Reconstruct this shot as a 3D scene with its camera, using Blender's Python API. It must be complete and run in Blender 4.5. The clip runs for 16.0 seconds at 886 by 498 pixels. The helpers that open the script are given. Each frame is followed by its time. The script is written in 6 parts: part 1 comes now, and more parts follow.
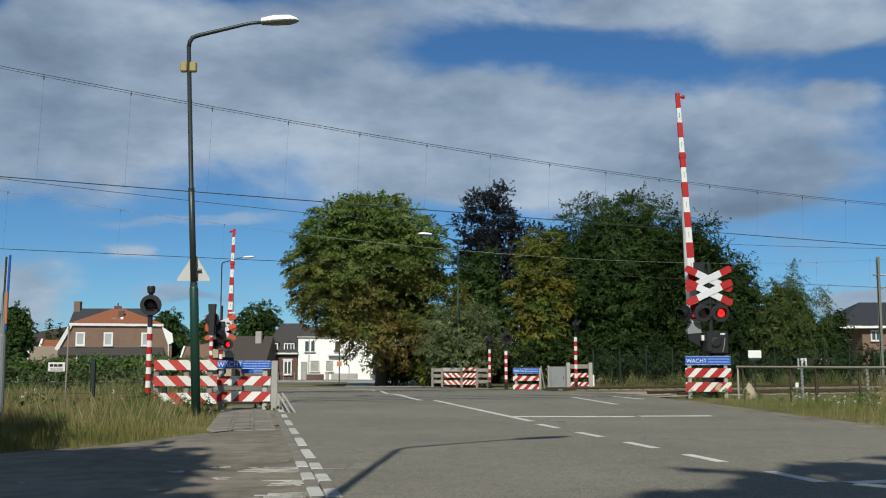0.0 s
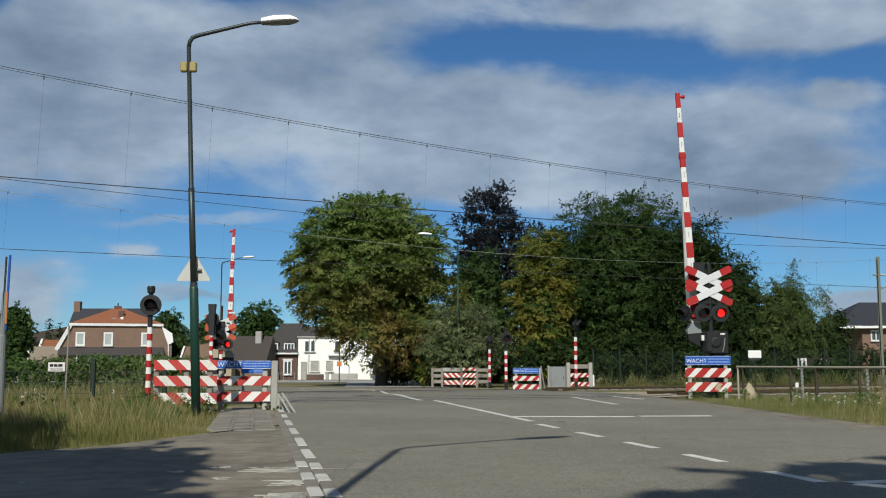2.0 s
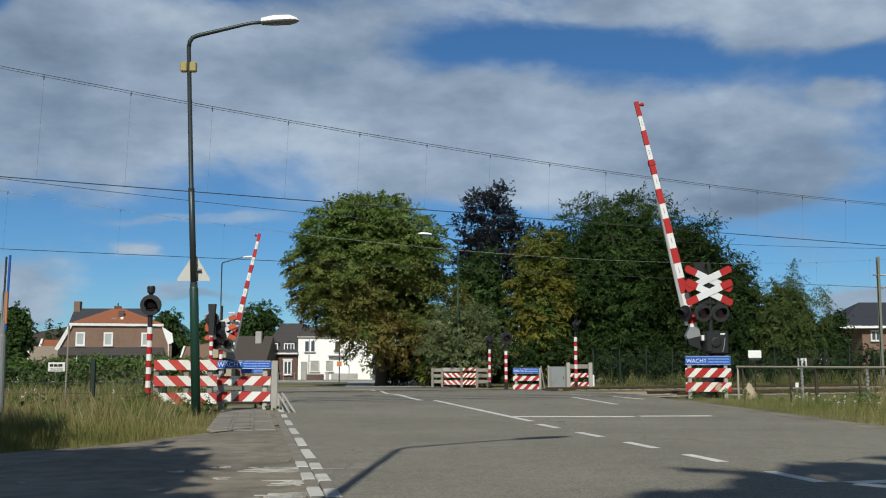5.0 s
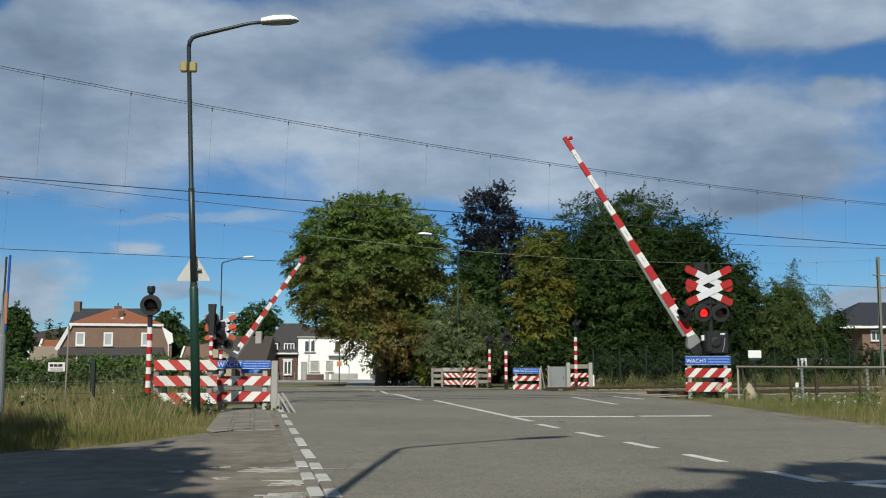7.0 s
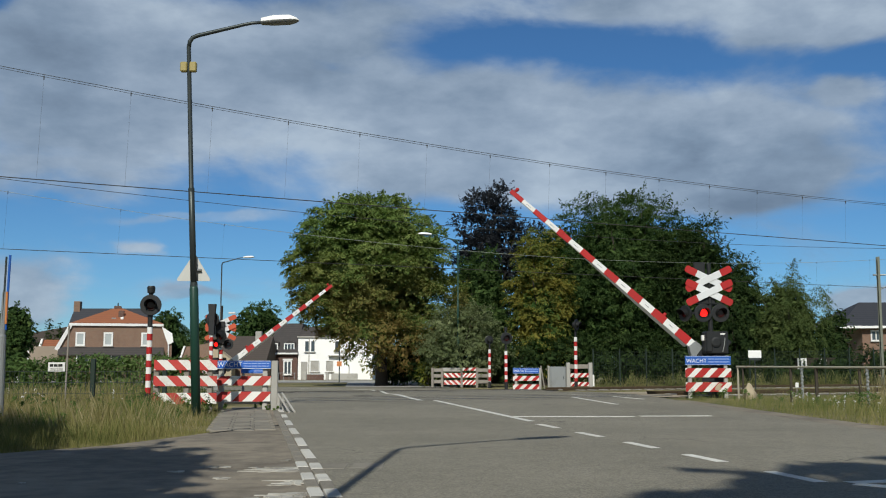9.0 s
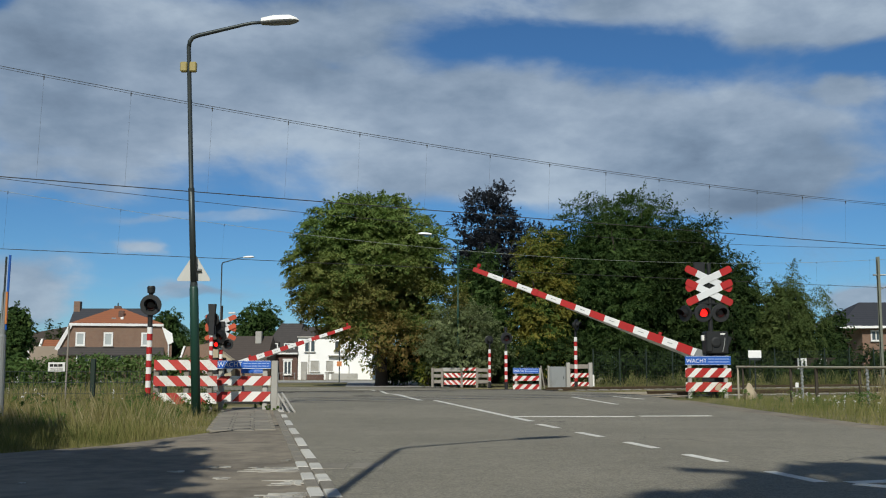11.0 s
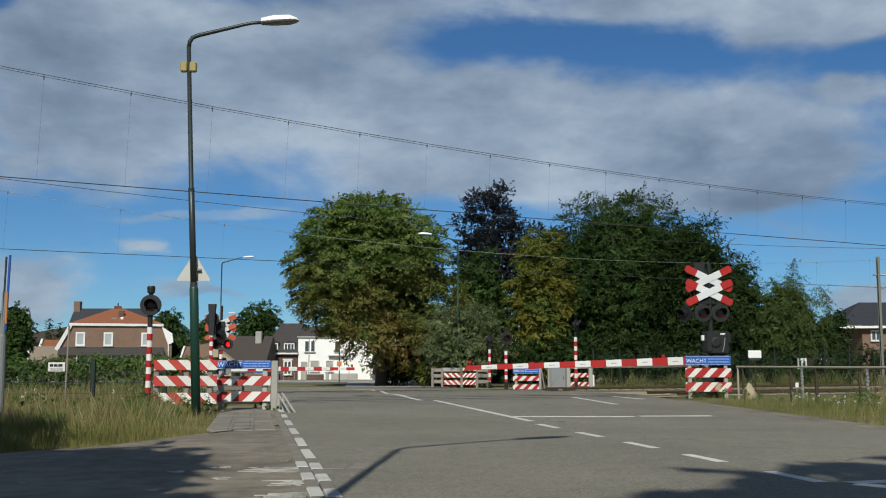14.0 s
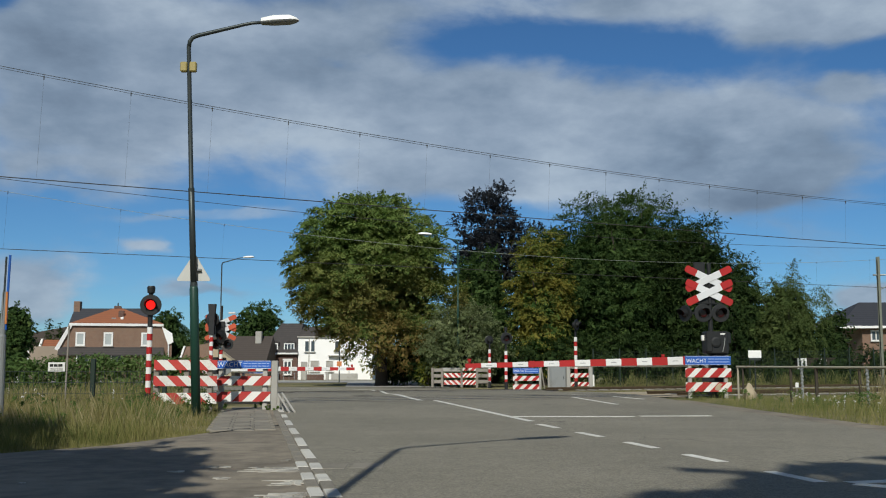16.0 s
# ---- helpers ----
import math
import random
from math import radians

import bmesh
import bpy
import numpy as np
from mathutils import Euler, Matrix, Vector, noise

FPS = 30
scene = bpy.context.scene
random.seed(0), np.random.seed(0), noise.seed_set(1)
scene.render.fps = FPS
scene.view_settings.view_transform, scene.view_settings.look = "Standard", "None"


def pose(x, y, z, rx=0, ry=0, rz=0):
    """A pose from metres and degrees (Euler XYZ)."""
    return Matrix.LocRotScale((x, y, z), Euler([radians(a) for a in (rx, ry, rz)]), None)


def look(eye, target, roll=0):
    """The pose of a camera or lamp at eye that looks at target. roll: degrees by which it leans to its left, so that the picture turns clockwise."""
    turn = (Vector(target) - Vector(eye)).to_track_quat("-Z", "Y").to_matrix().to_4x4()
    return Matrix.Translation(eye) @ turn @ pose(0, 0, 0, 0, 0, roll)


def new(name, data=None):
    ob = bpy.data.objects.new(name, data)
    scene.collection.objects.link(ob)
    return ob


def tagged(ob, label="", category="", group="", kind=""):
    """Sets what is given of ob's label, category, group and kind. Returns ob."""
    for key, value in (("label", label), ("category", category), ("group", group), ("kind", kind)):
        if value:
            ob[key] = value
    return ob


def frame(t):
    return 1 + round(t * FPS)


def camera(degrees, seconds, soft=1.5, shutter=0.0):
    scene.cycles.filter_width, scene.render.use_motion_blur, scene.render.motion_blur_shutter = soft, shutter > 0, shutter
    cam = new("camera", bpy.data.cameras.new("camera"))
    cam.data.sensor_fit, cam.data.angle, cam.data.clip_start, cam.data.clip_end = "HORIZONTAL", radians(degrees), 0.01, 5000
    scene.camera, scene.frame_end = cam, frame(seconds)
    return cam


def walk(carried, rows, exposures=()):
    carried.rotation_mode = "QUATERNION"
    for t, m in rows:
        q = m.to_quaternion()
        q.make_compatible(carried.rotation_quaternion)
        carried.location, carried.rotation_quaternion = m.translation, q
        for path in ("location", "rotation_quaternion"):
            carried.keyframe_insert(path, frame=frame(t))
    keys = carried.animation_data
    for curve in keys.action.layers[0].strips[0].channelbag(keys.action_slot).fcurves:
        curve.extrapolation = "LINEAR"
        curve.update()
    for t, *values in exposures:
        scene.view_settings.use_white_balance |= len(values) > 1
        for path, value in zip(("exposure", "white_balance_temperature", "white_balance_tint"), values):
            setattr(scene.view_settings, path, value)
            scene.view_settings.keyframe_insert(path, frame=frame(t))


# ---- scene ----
cam = camera(48, 16.0, soft=1.1)
EYE = pose(0, 0, 0.87, 96.77, 0, 0)
walk(cam, [(0, EYE), (16, EYE)], [(0, -0.03, 6470, 5), (9, -0.03, 6470, 5), (12, -0.09, 6470, 5), (16, -0.1, 6470, 5)])

# ---------------------------------------------------------------- light
SUN_AZ, SUN_EL = radians(187), radians(38)
world = bpy.data.worlds.new("sky")
scene.world = world
world.use_nodes = True
wn = world.node_tree
sky = wn.nodes.new("ShaderNodeTexSky")
sky.sky_type = "NISHITA"
sky.sun_disc = False
sky.sun_elevation, sky.sun_rotation = SUN_EL, SUN_AZ
sky.air_density, sky.dust_density, sky.ozone_density = 0.9, 0.0, 5.0
tint = wn.nodes.new("ShaderNodeMix")
tint.data_type, tint.blend_type = "RGBA", "MULTIPLY"
tint.inputs[0].default_value = 1.0
tint.inputs[7].default_value = (0.63, 0.935, 1.17, 1)
wn.links.new(sky.outputs[0], tint.inputs[6])
wn.links.new(tint.outputs[2], wn.nodes["Background"].inputs[0])
wn.nodes["Background"].inputs[1].default_value = 0.068
sun = new("sun", bpy.data.lights.new("sun", "SUN"))
sun.data.energy, sun.data.angle, sun.data.color = 4.4, radians(0.5), (1.0, 0.955, 0.88)
TO_SUN = Vector((math.sin(SUN_AZ) * math.cos(SUN_EL), math.cos(SUN_AZ) * math.cos(SUN_EL), math.sin(SUN_EL)))
sun.matrix_world = look(TO_SUN * 60, (0, 0, 0))


# ---------------------------------------------------------------- materials
class Graph:
    """Short way to write node graphs."""

    def __init__(self, name):
        self.mat = bpy.data.materials.new(name)
        self.mat.use_nodes = True
        self.tree = self.mat.node_tree
        self.bsdf = self.tree.nodes["Principled BSDF"]
        self.out = self.tree.nodes["Material Output"]

    def node(self, kind):
        return self.tree.nodes.new("ShaderNode" + kind)

    def link(self, a, b):
        self.tree.links.new(a, b)

    def put(self, socket, value):
        if hasattr(value, "is_output"):
            self.link(value, socket)
        else:
            socket.default_value = value

    def math(self, op, a, b=0.0, c=0.0, clamp=False):
        n = self.node("Math")
        n.operation, n.use_clamp = op, clamp
        for s, v in zip(n.inputs, (a, b, c)):
            self.put(s, v)
        return n.outputs[0]

    def vmath(self, op, a, b=(0, 0, 0)):
        n = self.node("VectorMath")
        n.operation = op
        self.put(n.inputs[0], a)
        self.put(n.inputs[1], b)
        return n.outputs["Value"] if op in ("LENGTH", "DOT_PRODUCT") else n.outputs[0]

    def noise(self, vec, scale, detail=4.0, rough=0.55, distortion=0.0):
        n = self.node("TexNoise")
        self.put(n.inputs["Vector"], vec)
        n.inputs["Scale"].default_value = scale
        n.inputs["Detail"].default_value = detail
        n.inputs["Roughness"].default_value = rough
        n.inputs["Distortion"].default_value = distortion
        return n.outputs["Fac"]

    def ramp(self, fac, stops):
        n = self.node("ValToRGB")
        e = n.color_ramp.elements
        while len(e) < len(stops):
            e.new(0.5)
        for el, (p, c) in zip(e, stops):
            el.position = p
            el.color = (*c, 1) if len(c) == 3 else c
        self.link(fac, n.inputs[0])
        return n.outputs[0]

    def step(self, v, lo, hi):
        n = self.node("MapRange")
        n.interpolation_type = "SMOOTHSTEP"
        self.put(n.inputs[0], v)
        n.inputs[1].default_value, n.inputs[2].default_value = lo, hi
        return n.outputs[0]

    def mix(self, fac, a, b):
        n = self.node("Mix")
        n.data_type = "RGBA"
        for s, v in ((n.inputs[0], fac), (n.inputs[6], a), (n.inputs[7], b)):
            if not hasattr(v, "is_output") and s is not n.inputs[0]:
                v = (*v, 1) if len(v) == 3 else v
            self.put(s, v)
        return n.outputs[2]

    def coords(self, which="Object"):
        return self.node("TexCoord").outputs[which]

    def place(self):
        return self.node("NewGeometry").outputs["Position"]

    def bump(self, height, strength, distance):
        n = self.node("Bump")
        n.inputs["Strength"].default_value = strength
        n.inputs["Distance"].default_value = distance
        self.link(height, n.inputs["Height"])
        self.link(n.outputs[0], self.bsdf.inputs["Normal"])

    def done(self, color, rough=0.6, metal=0.0, spec=0.4):
        self.put(self.bsdf.inputs["Base Color"], (*color, 1) if isinstance(color, tuple) else color)
        self.put(self.bsdf.inputs["Roughness"], rough)
        self.put(self.bsdf.inputs["Metallic"], metal)
        self.bsdf.inputs["Specular IOR Level"].default_value = spec
        return self.mat


def paint(name, c, dirt=(0.12, 0.11, 0.09), rough=0.45, amount=0.35, grain=9.0, bump=0.15, metal=0.0):
    """A painted or plain surface with grime in patches, fine scuffs and slight relief."""
    g = Graph(name)
    p = g.place()
    big = g.noise(p, grain * 0.22, 3)
    fine = g.noise(p, grain * 4, 6, 0.7)
    mask = g.math("MULTIPLY", g.step(big, *((0.42, 0.75) if amount < 0.9 else (0.36, 0.62))), g.step(fine, *((0.35, 0.7) if amount < 0.9 else (0.3, 0.5))))
    col = g.mix(g.math("MULTIPLY", mask, amount), c, dirt)
    rnd = g.node("ObjectInfo").outputs["Random"]
    hsv = g.node("HueSaturation")
    g.link(col, hsv.inputs["Color"])
    g.link(g.math("MULTIPLY_ADD", rnd, 0.16, 0.92), hsv.inputs["Value"])
    g.bump(fine, bump, 0.004)
    return g.done(hsv.outputs[0], g.math("MULTIPLY_ADD", fine, 0.25, rough - 0.1), metal)


def mottled(name, stops, scales=(0.4, 6, 60), rough=0.85, relief=0.5, depth=0.02):
    """Ground-like surfaces: three scales of noise through a colour ramp."""
    g = Graph(name)
    p = g.place()
    a, b, c = (g.noise(p, s, 5, 0.6) for s in scales)
    f = g.math("ADD", g.math("MULTIPLY", a, 0.5), g.math("ADD", g.math("MULTIPLY", b, 0.3), g.math("MULTIPLY", c, 0.2)))
    col = g.ramp(g.step(f, 0.34, 0.66), stops)
    g.bump(g.math("ADD", b, c), relief, depth)
    return g.done(col, rough, 0, 0.3)


def foliage(name, shades, patch=None, level=(0.0, 1.0), patch_scale=0.35, cut=(0.46, 0.68), grain=0.42, spread=0.5):
    """Leaves: each its own shade, drifting over the crown, with a patch colour where leaves have turned; some light passes through."""
    g = Graph(name)
    rnd = g.node("NewGeometry").outputs["Random Per Island"]
    p = g.coords()
    drift = g.noise(p, spread, 4)
    f = g.math("ADD", g.math("MULTIPLY", rnd, grain), g.math("MULTIPLY_ADD", drift, 1.5, -0.45 - 0.5 * (grain - 0.42)), clamp=True)
    n = len(shades)
    col = g.ramp(f, [(i / (n - 1), s) for i, s in enumerate(shades)])
    if patch:
        z = g.node("SeparateXYZ")
        g.link(p, z.inputs[0])
        up = g.step(z.outputs[2], level[1], level[0])
        k = g.math("MULTIPLY", up, g.step(g.math("ADD", g.noise(p, patch_scale, 4), g.math("MULTIPLY", rnd, 0.22)), *cut))
        col = g.mix(k, col, patch)
    g.done(col, 0.8, 0, 0.12)
    t = g.node("BsdfTranslucent")
    hsv = g.node("HueSaturation")
    g.link(col, hsv.inputs["Color"])
    hsv.inputs["Saturation"].default_value, hsv.inputs["Value"].default_value = 1.15, 1.3
    g.link(hsv.outputs[0], t.inputs[0])
    m = g.node("MixShader")
    m.inputs[0].default_value = 0.28
    g.link(g.bsdf.outputs[0], m.inputs[1])
    g.link(t.outputs[0], m.inputs[2])
    g.link(m.outputs[0], g.out.inputs[0])
    return g.mat


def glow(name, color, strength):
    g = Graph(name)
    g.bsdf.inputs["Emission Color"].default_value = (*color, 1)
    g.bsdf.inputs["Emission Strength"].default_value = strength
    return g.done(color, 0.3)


def asphalt():
    g = Graph("asphalt")
    p = g.place()
    wide = g.noise(p, 0.35, 4)
    mid = g.noise(p, 3.0, 5, 0.65)
    v = g.node("TexVoronoi")
    v.inputs["Scale"].default_value = 85
    g.link(p, v.inputs["Vector"])
    chips = g.node("SeparateColor")
    g.link(v.outputs["Color"], chips.inputs[0])
    f = g.math("ADD", g.math("MULTIPLY", wide, 0.4), g.math("ADD", g.math("MULTIPLY", mid, 0.25), g.math("MULTIPLY", chips.outputs[0], 0.35)))
    col = g.ramp(g.step(f, 0.25, 0.75), [(0, (0.139, 0.128, 0.1)), (0.5, (0.204, 0.187, 0.147)), (1, (0.281, 0.259, 0.205))])
    crack = g.node("TexVoronoi")
    crack.feature = "DISTANCE_TO_EDGE"
    crack.inputs["Scale"].default_value = 0.28
    nz = g.node("TexNoise")
    nz.inputs["Scale"].default_value = 1.6
    g.link(p, nz.inputs["Vector"])
    g.link(g.vmath("ADD", p, nz.outputs["Color"]), crack.inputs["Vector"])
    line = g.math("MULTIPLY", g.step(crack.outputs["Distance"], 0.006, 0.002), g.step(wide, 0.5, 0.62))
    col = g.mix(g.math("MULTIPLY", line, 0.7), col, (0.03, 0.028, 0.025))
    g.bump(g.math("ADD", v.outputs["Distance"], mid), 0.55, 0.006)
    return g.done(col, 0.85, 0, 0.3)


M = {
    "asphalt": asphalt(),
    "side": mottled("worn_paving", [(0, (0.125, 0.107, 0.082)), (0.5, (0.205, 0.176, 0.135)), (1, (0.285, 0.245, 0.186))], (0.5, 4, 70), 0.85, 0.4, 0.006),
    "soil": mottled("dry_grass_soil", [(0, (0.07, 0.085, 0.03)), (0.4, (0.15, 0.14, 0.06)), (0.7, (0.24, 0.2, 0.1)), (1, (0.32, 0.27, 0.16))], (0.25, 2.5, 30), 0.95, 0.8, 0.05),
    "ballast": mottled("ballast_stone", [(0, (0.05, 0.042, 0.03)), (0.5, (0.115, 0.096, 0.067)), (1, (0.2, 0.175, 0.125))], (0.6, 9, 35), 0.9, 1.0, 0.05),
    "rail": paint("rusty_rail", (0.09, 0.062, 0.036), (0.05, 0.03, 0.02), 0.6, 0.6, 9, 0.3, 0.4),
    "railtop": paint("worn_rail_head", (0.42, 0.4, 0.38), (0.1, 0.08, 0.07), 0.3, 0.3, 9, 0.1, 0.9),
    "mark": paint("road_marking_white", (0.68, 0.66, 0.6), (0.2, 0.19, 0.17), 0.6, 0.75, 14, 0.3),
    "kerb_white": paint("whitened_kerb_block", (0.55, 0.53, 0.48), (0.25, 0.235, 0.2), 0.7, 0.7, 16, 0.5),
    "worn_mark": paint("worn_marking", (0.47, 0.45, 0.4), (0.18, 0.16, 0.13), 0.8, 0.95, 14, 0.4),
    "cross_white": paint("dulled_reflective_white", (0.6, 0.61, 0.62), (0.3, 0.29, 0.27), 0.5, 0.4),
    "fine_print": paint("pale_blue_print", (0.36, 0.45, 0.68), (0.2, 0.3, 0.55), 0.4, 0.4),
    "white": paint("white_paint", (0.72, 0.715, 0.7), (0.3, 0.28, 0.24), 0.4, 0.3),
    "red": paint("red_paint", (0.36, 0.011, 0.011), (0.2, 0.04, 0.03), 0.6, 0.35),
    "board_red": paint("board_red", (0.37, 0.018, 0.016), (0.36, 0.1, 0.06), 0.5, 0.6, 7),
    "board_white": paint("board_white", (0.68, 0.665, 0.63), (0.36, 0.29, 0.2), 0.5, 0.5, 7),
    "faded": paint("faded_red", (0.42, 0.035, 0.03), (0.45, 0.14, 0.09), 0.55, 0.7, 6),
    "blue": paint("sign_blue", (0.02, 0.10, 0.42), (0.05, 0.09, 0.22), 0.35, 0.3),
    "black": paint("black_enamel", (0.011, 0.012, 0.013), (0.035, 0.033, 0.03), 0.5, 0.5),
    "grey": paint("grey_steel", (0.24, 0.25, 0.25), (0.12, 0.11, 0.09), 0.45, 0.5, 9, 0.2, 0.3),
    "concrete": paint("weathered_concrete", (0.36, 0.345, 0.315), (0.14, 0.13, 0.10), 0.85, 0.7, 6, 0.6),
    "tile": paint("footpath_tile", (0.21, 0.19, 0.155), (0.09, 0.08, 0.06), 0.85, 0.8, 6, 0.6),
    "pipe": paint("dull_galvanised", (0.34, 0.31, 0.24), (0.16, 0.12, 0.075), 0.6, 0.6, 9, 0.2, 0.0),
    "mast": paint("mast_grey_green", (0.14, 0.15, 0.12), (0.08, 0.08, 0.06), 0.7, 0.5, 9, 0.2),
    "wood": paint("weathered_timber", (0.24, 0.215, 0.185), (0.12, 0.1, 0.075), 0.8, 0.7, 10, 0.6),
    "fence_green": paint("fence_green", (0.008, 0.02, 0.013), (0.02, 0.025, 0.018), 0.6, 0.4),
    "post_green": paint("dark_green_post", (0.012, 0.045, 0.032), (0.05, 0.055, 0.045), 0.4, 0.35),
    "post_dark": paint("dark_steel_pole", (0.045, 0.055, 0.055), (0.1, 0.1, 0.09), 0.4, 0.4, 9, 0.1, 0.5),
    "lamp_white": paint("lamp_shell_white", (0.8, 0.8, 0.78), (0.3, 0.29, 0.26), 0.35, 0.25),
    "yellow": paint("faded_yellow", (0.3, 0.24, 0.08), (0.22, 0.18, 0.08), 0.5, 0.5),
    "wire": paint("dark_copper_wire", (0.05, 0.05, 0.045), (0.03, 0.03, 0.026), 0.6, 0.3, 9, 0, 0.2),
    "bright_wire": paint("bright_bronze_wire", (0.3, 0.32, 0.28), (0.2, 0.2, 0.17), 0.5, 0.3, 9, 0, 0.2),
    "lens": paint("dark_red_lens", (0.03, 0.004, 0.004), (0.03, 0.005, 0.005), 0.12, 0.1),
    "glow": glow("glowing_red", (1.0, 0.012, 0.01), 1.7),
    "stone": paint("pale_boulder", (0.36, 0.3, 0.21), (0.17, 0.14, 0.095), 0.9, 0.6, 8, 0.8),
    # bark darkened: the crown's shade on the trunks is in its colour
    "bark": paint("shaded_tree_bark", (0.048, 0.039, 0.03), (0.02, 0.017, 0.014), 0.9, 0.8, 7, 1.0),
    "sign_back": paint("bare_sign_back", (0.5, 0.5, 0.47), (0.3, 0.29, 0.26), 0.5, 0.4, 9, 0.1, 0.2),
    # lit copy of the red: the sun's orange cast is put into the colour
    "sunlit_red": paint("sunlit_red_film", (0.46, 0.078, 0.03), (0.32, 0.07, 0.04), 0.5, 0.35),
    "old_timber": paint("dark_old_timber", (0.045, 0.036, 0.026), (0.1, 0.085, 0.06), 0.9, 0.6, 10, 0.6),
    "pale_brick": paint("pale_weathered_wall", (0.27, 0.22, 0.17), (0.16, 0.13, 0.1), 0.9, 0.5, 3, 0.4),
    "curtain": paint("pale_curtained_glass", (0.4, 0.43, 0.43), (0.2, 0.23, 0.24), 0.2, 0.6, 4, 0.0),
    "orange": paint("orange_rod", (0.55, 0.2, 0.06), (0.3, 0.14, 0.06), 0.5, 0.4),
    "joint": paint("dark_joint", (0.03, 0.028, 0.026), (0.02, 0.02, 0.018), 0.9, 0.4),
}


# ---------------------------------------------------------------- mesh helpers
def part(name, bm, material, parent=None, label="", m=None, smooth=False):
    """Link a bmesh as one mesh object under a thing or a part."""
    me = bpy.data.meshes.new(name)
    bm.to_mesh(me)
    bm.free()
    return hang(name, me, material, parent, label, m, smooth)


def hang(name, me, material, parent=None, label="", m=None, smooth=False):
    if not me.materials:
        me.materials.append(material)
    if smooth:
        me.polygons.foreach_set("use_smooth", [True] * len(me.polygons))
    ob = new(name, me)
    if parent is not None:
        ob.parent = parent
    if m is not None:
        ob.matrix_basis = m
    if label:
        ob["label"] = label
    return ob


def thing(name, m, label, category, group="", kind=""):
    ob = new(name)
    ob.empty_display_size = 0.2
    ob.matrix_basis = m
    return tagged(ob, label, category, group, kind)


def add_box(bm, c, s, m=None, chamfer=0.0):
    """A box of size s about c, with chamfered edges."""
    tmp = bmesh.new()
    bmesh.ops.create_cube(tmp, size=1.0, matrix=Matrix.Translation(c) @ Matrix.Diagonal((*s, 1)))
    if chamfer:
        bmesh.ops.bevel(tmp, geom=tmp.edges[:], offset=chamfer, segments=1, affect="EDGES", profile=0.5)
    if m is not None:
        bmesh.ops.transform(tmp, matrix=m, verts=tmp.verts[:])
    me = bpy.data.meshes.new("tmp")
    tmp.to_mesh(me)
    tmp.free()
    bm.from_mesh(me)
    bpy.data.meshes.remove(me)
    return bm


def box(c, s, chamfer=0.006, m=None):
    return add_box(bmesh.new(), c, s, m, chamfer)


def add_tube(bm, points, radii, n=10, cap=True):
    """A round tube along points with a radius at each."""
    pts = [Vector(p) for p in points]
    if not hasattr(radii, "__len__"):
        radii = [radii] * len(pts)
    rings = []
    ref = None
    for i, p in enumerate(pts):
        d = (pts[min(i + 1, len(pts) - 1)] - pts[max(i - 1, 0)]).normalized()
        if ref is None:
            ref = d.orthogonal().normalized()
        ref = (ref - d * ref.dot(d)).normalized()
        side = d.cross(ref)
        rings.append([bm.verts.new(p + (ref * math.cos(a) + side * math.sin(a)) * radii[i]) for a in (2 * math.pi * k / n for k in range(n))])
    for a, b in zip(rings, rings[1:]):
        for k in range(n):
            bm.faces.new((a[k], a[(k + 1) % n], b[(k + 1) % n], b[k]))
    if cap:
        bm.faces.new(rings[0][::-1])
        bm.faces.new(rings[-1])
    return bm


def tube(points, radii, n=10):
    return add_tube(bmesh.new(), points, radii, n)


def prism(outline, y0, y1, bm=None):
    """An upright outline of (x, z) pushed from y0 to y1."""
    bm = bm or bmesh.new()
    a = [bm.verts.new((x, y0, z)) for x, z in outline]
    b = [bm.verts.new((x, y1, z)) for x, z in outline]
    n = len(outline)
    bm.faces.new(a)
    bm.faces.new(b[::-1])
    for i in range(n):
        bm.faces.new((a[i], b[i], b[(i + 1) % n], a[(i + 1) % n]))
    bmesh.ops.recalc_face_normals(bm, faces=bm.faces[:])
    return bm


def lettering(text, size):
    """A mesh of the text, flat in x and z, facing -y, its lower left corner at the origin."""
    cu = bpy.data.curves.new("text", "FONT")
    cu.body, cu.size, cu.extrude = text, size, 0.0015
    ob = bpy.data.objects.new("text", cu)
    scene.collection.objects.link(ob)
    bpy.context.view_layer.update()
    me = bpy.data.meshes.new_from_object(ob.evaluated_get(bpy.context.evaluated_depsgraph_get()))
    bpy.data.objects.remove(ob)
    me.transform(pose(0, 0, 0, 90, 0, 0))
    me.materials.clear()
    return me


# ---------------------------------------------------------------- plan
ROAD = radians(10.7)       # the road heads this far to the left of +y
RAIL = radians(25.5)       # the tracks run this far from +x
TRACKS = (28.2, 44.8)      # where the two tracks cross x = 0


def road_at(w, s, z=0.0):
    """The place w metres to the right of the road's axis of reference and s metres along it."""
    x, y = w * math.cos(ROAD) - s * math.sin(ROAD), w * math.sin(ROAD) + s * math.cos(ROAD)
    return Vector((x, y, ground_z(x, y) + z))


def smooth(a, b, v):
    v = np.clip((v - a) / (b - a), 0, 1)
    return v * v * (3 - 2 * v)


def beyond(x, y, track):
    """Metres beyond the axis of a track, seen from the near side."""
    return -math.sin(RAIL) * x + math.cos(RAIL) * (y - TRACKS[track])


def ground_z(x, y):
    s = beyond(x, y, 1)
    return -0.2 * smooth(2.0, 14.0, beyond(x, y, 0)) - 0.1 * smooth(1.0, 5.0, s) - np.clip(0.004 * (s - 5), 0, 0.5)


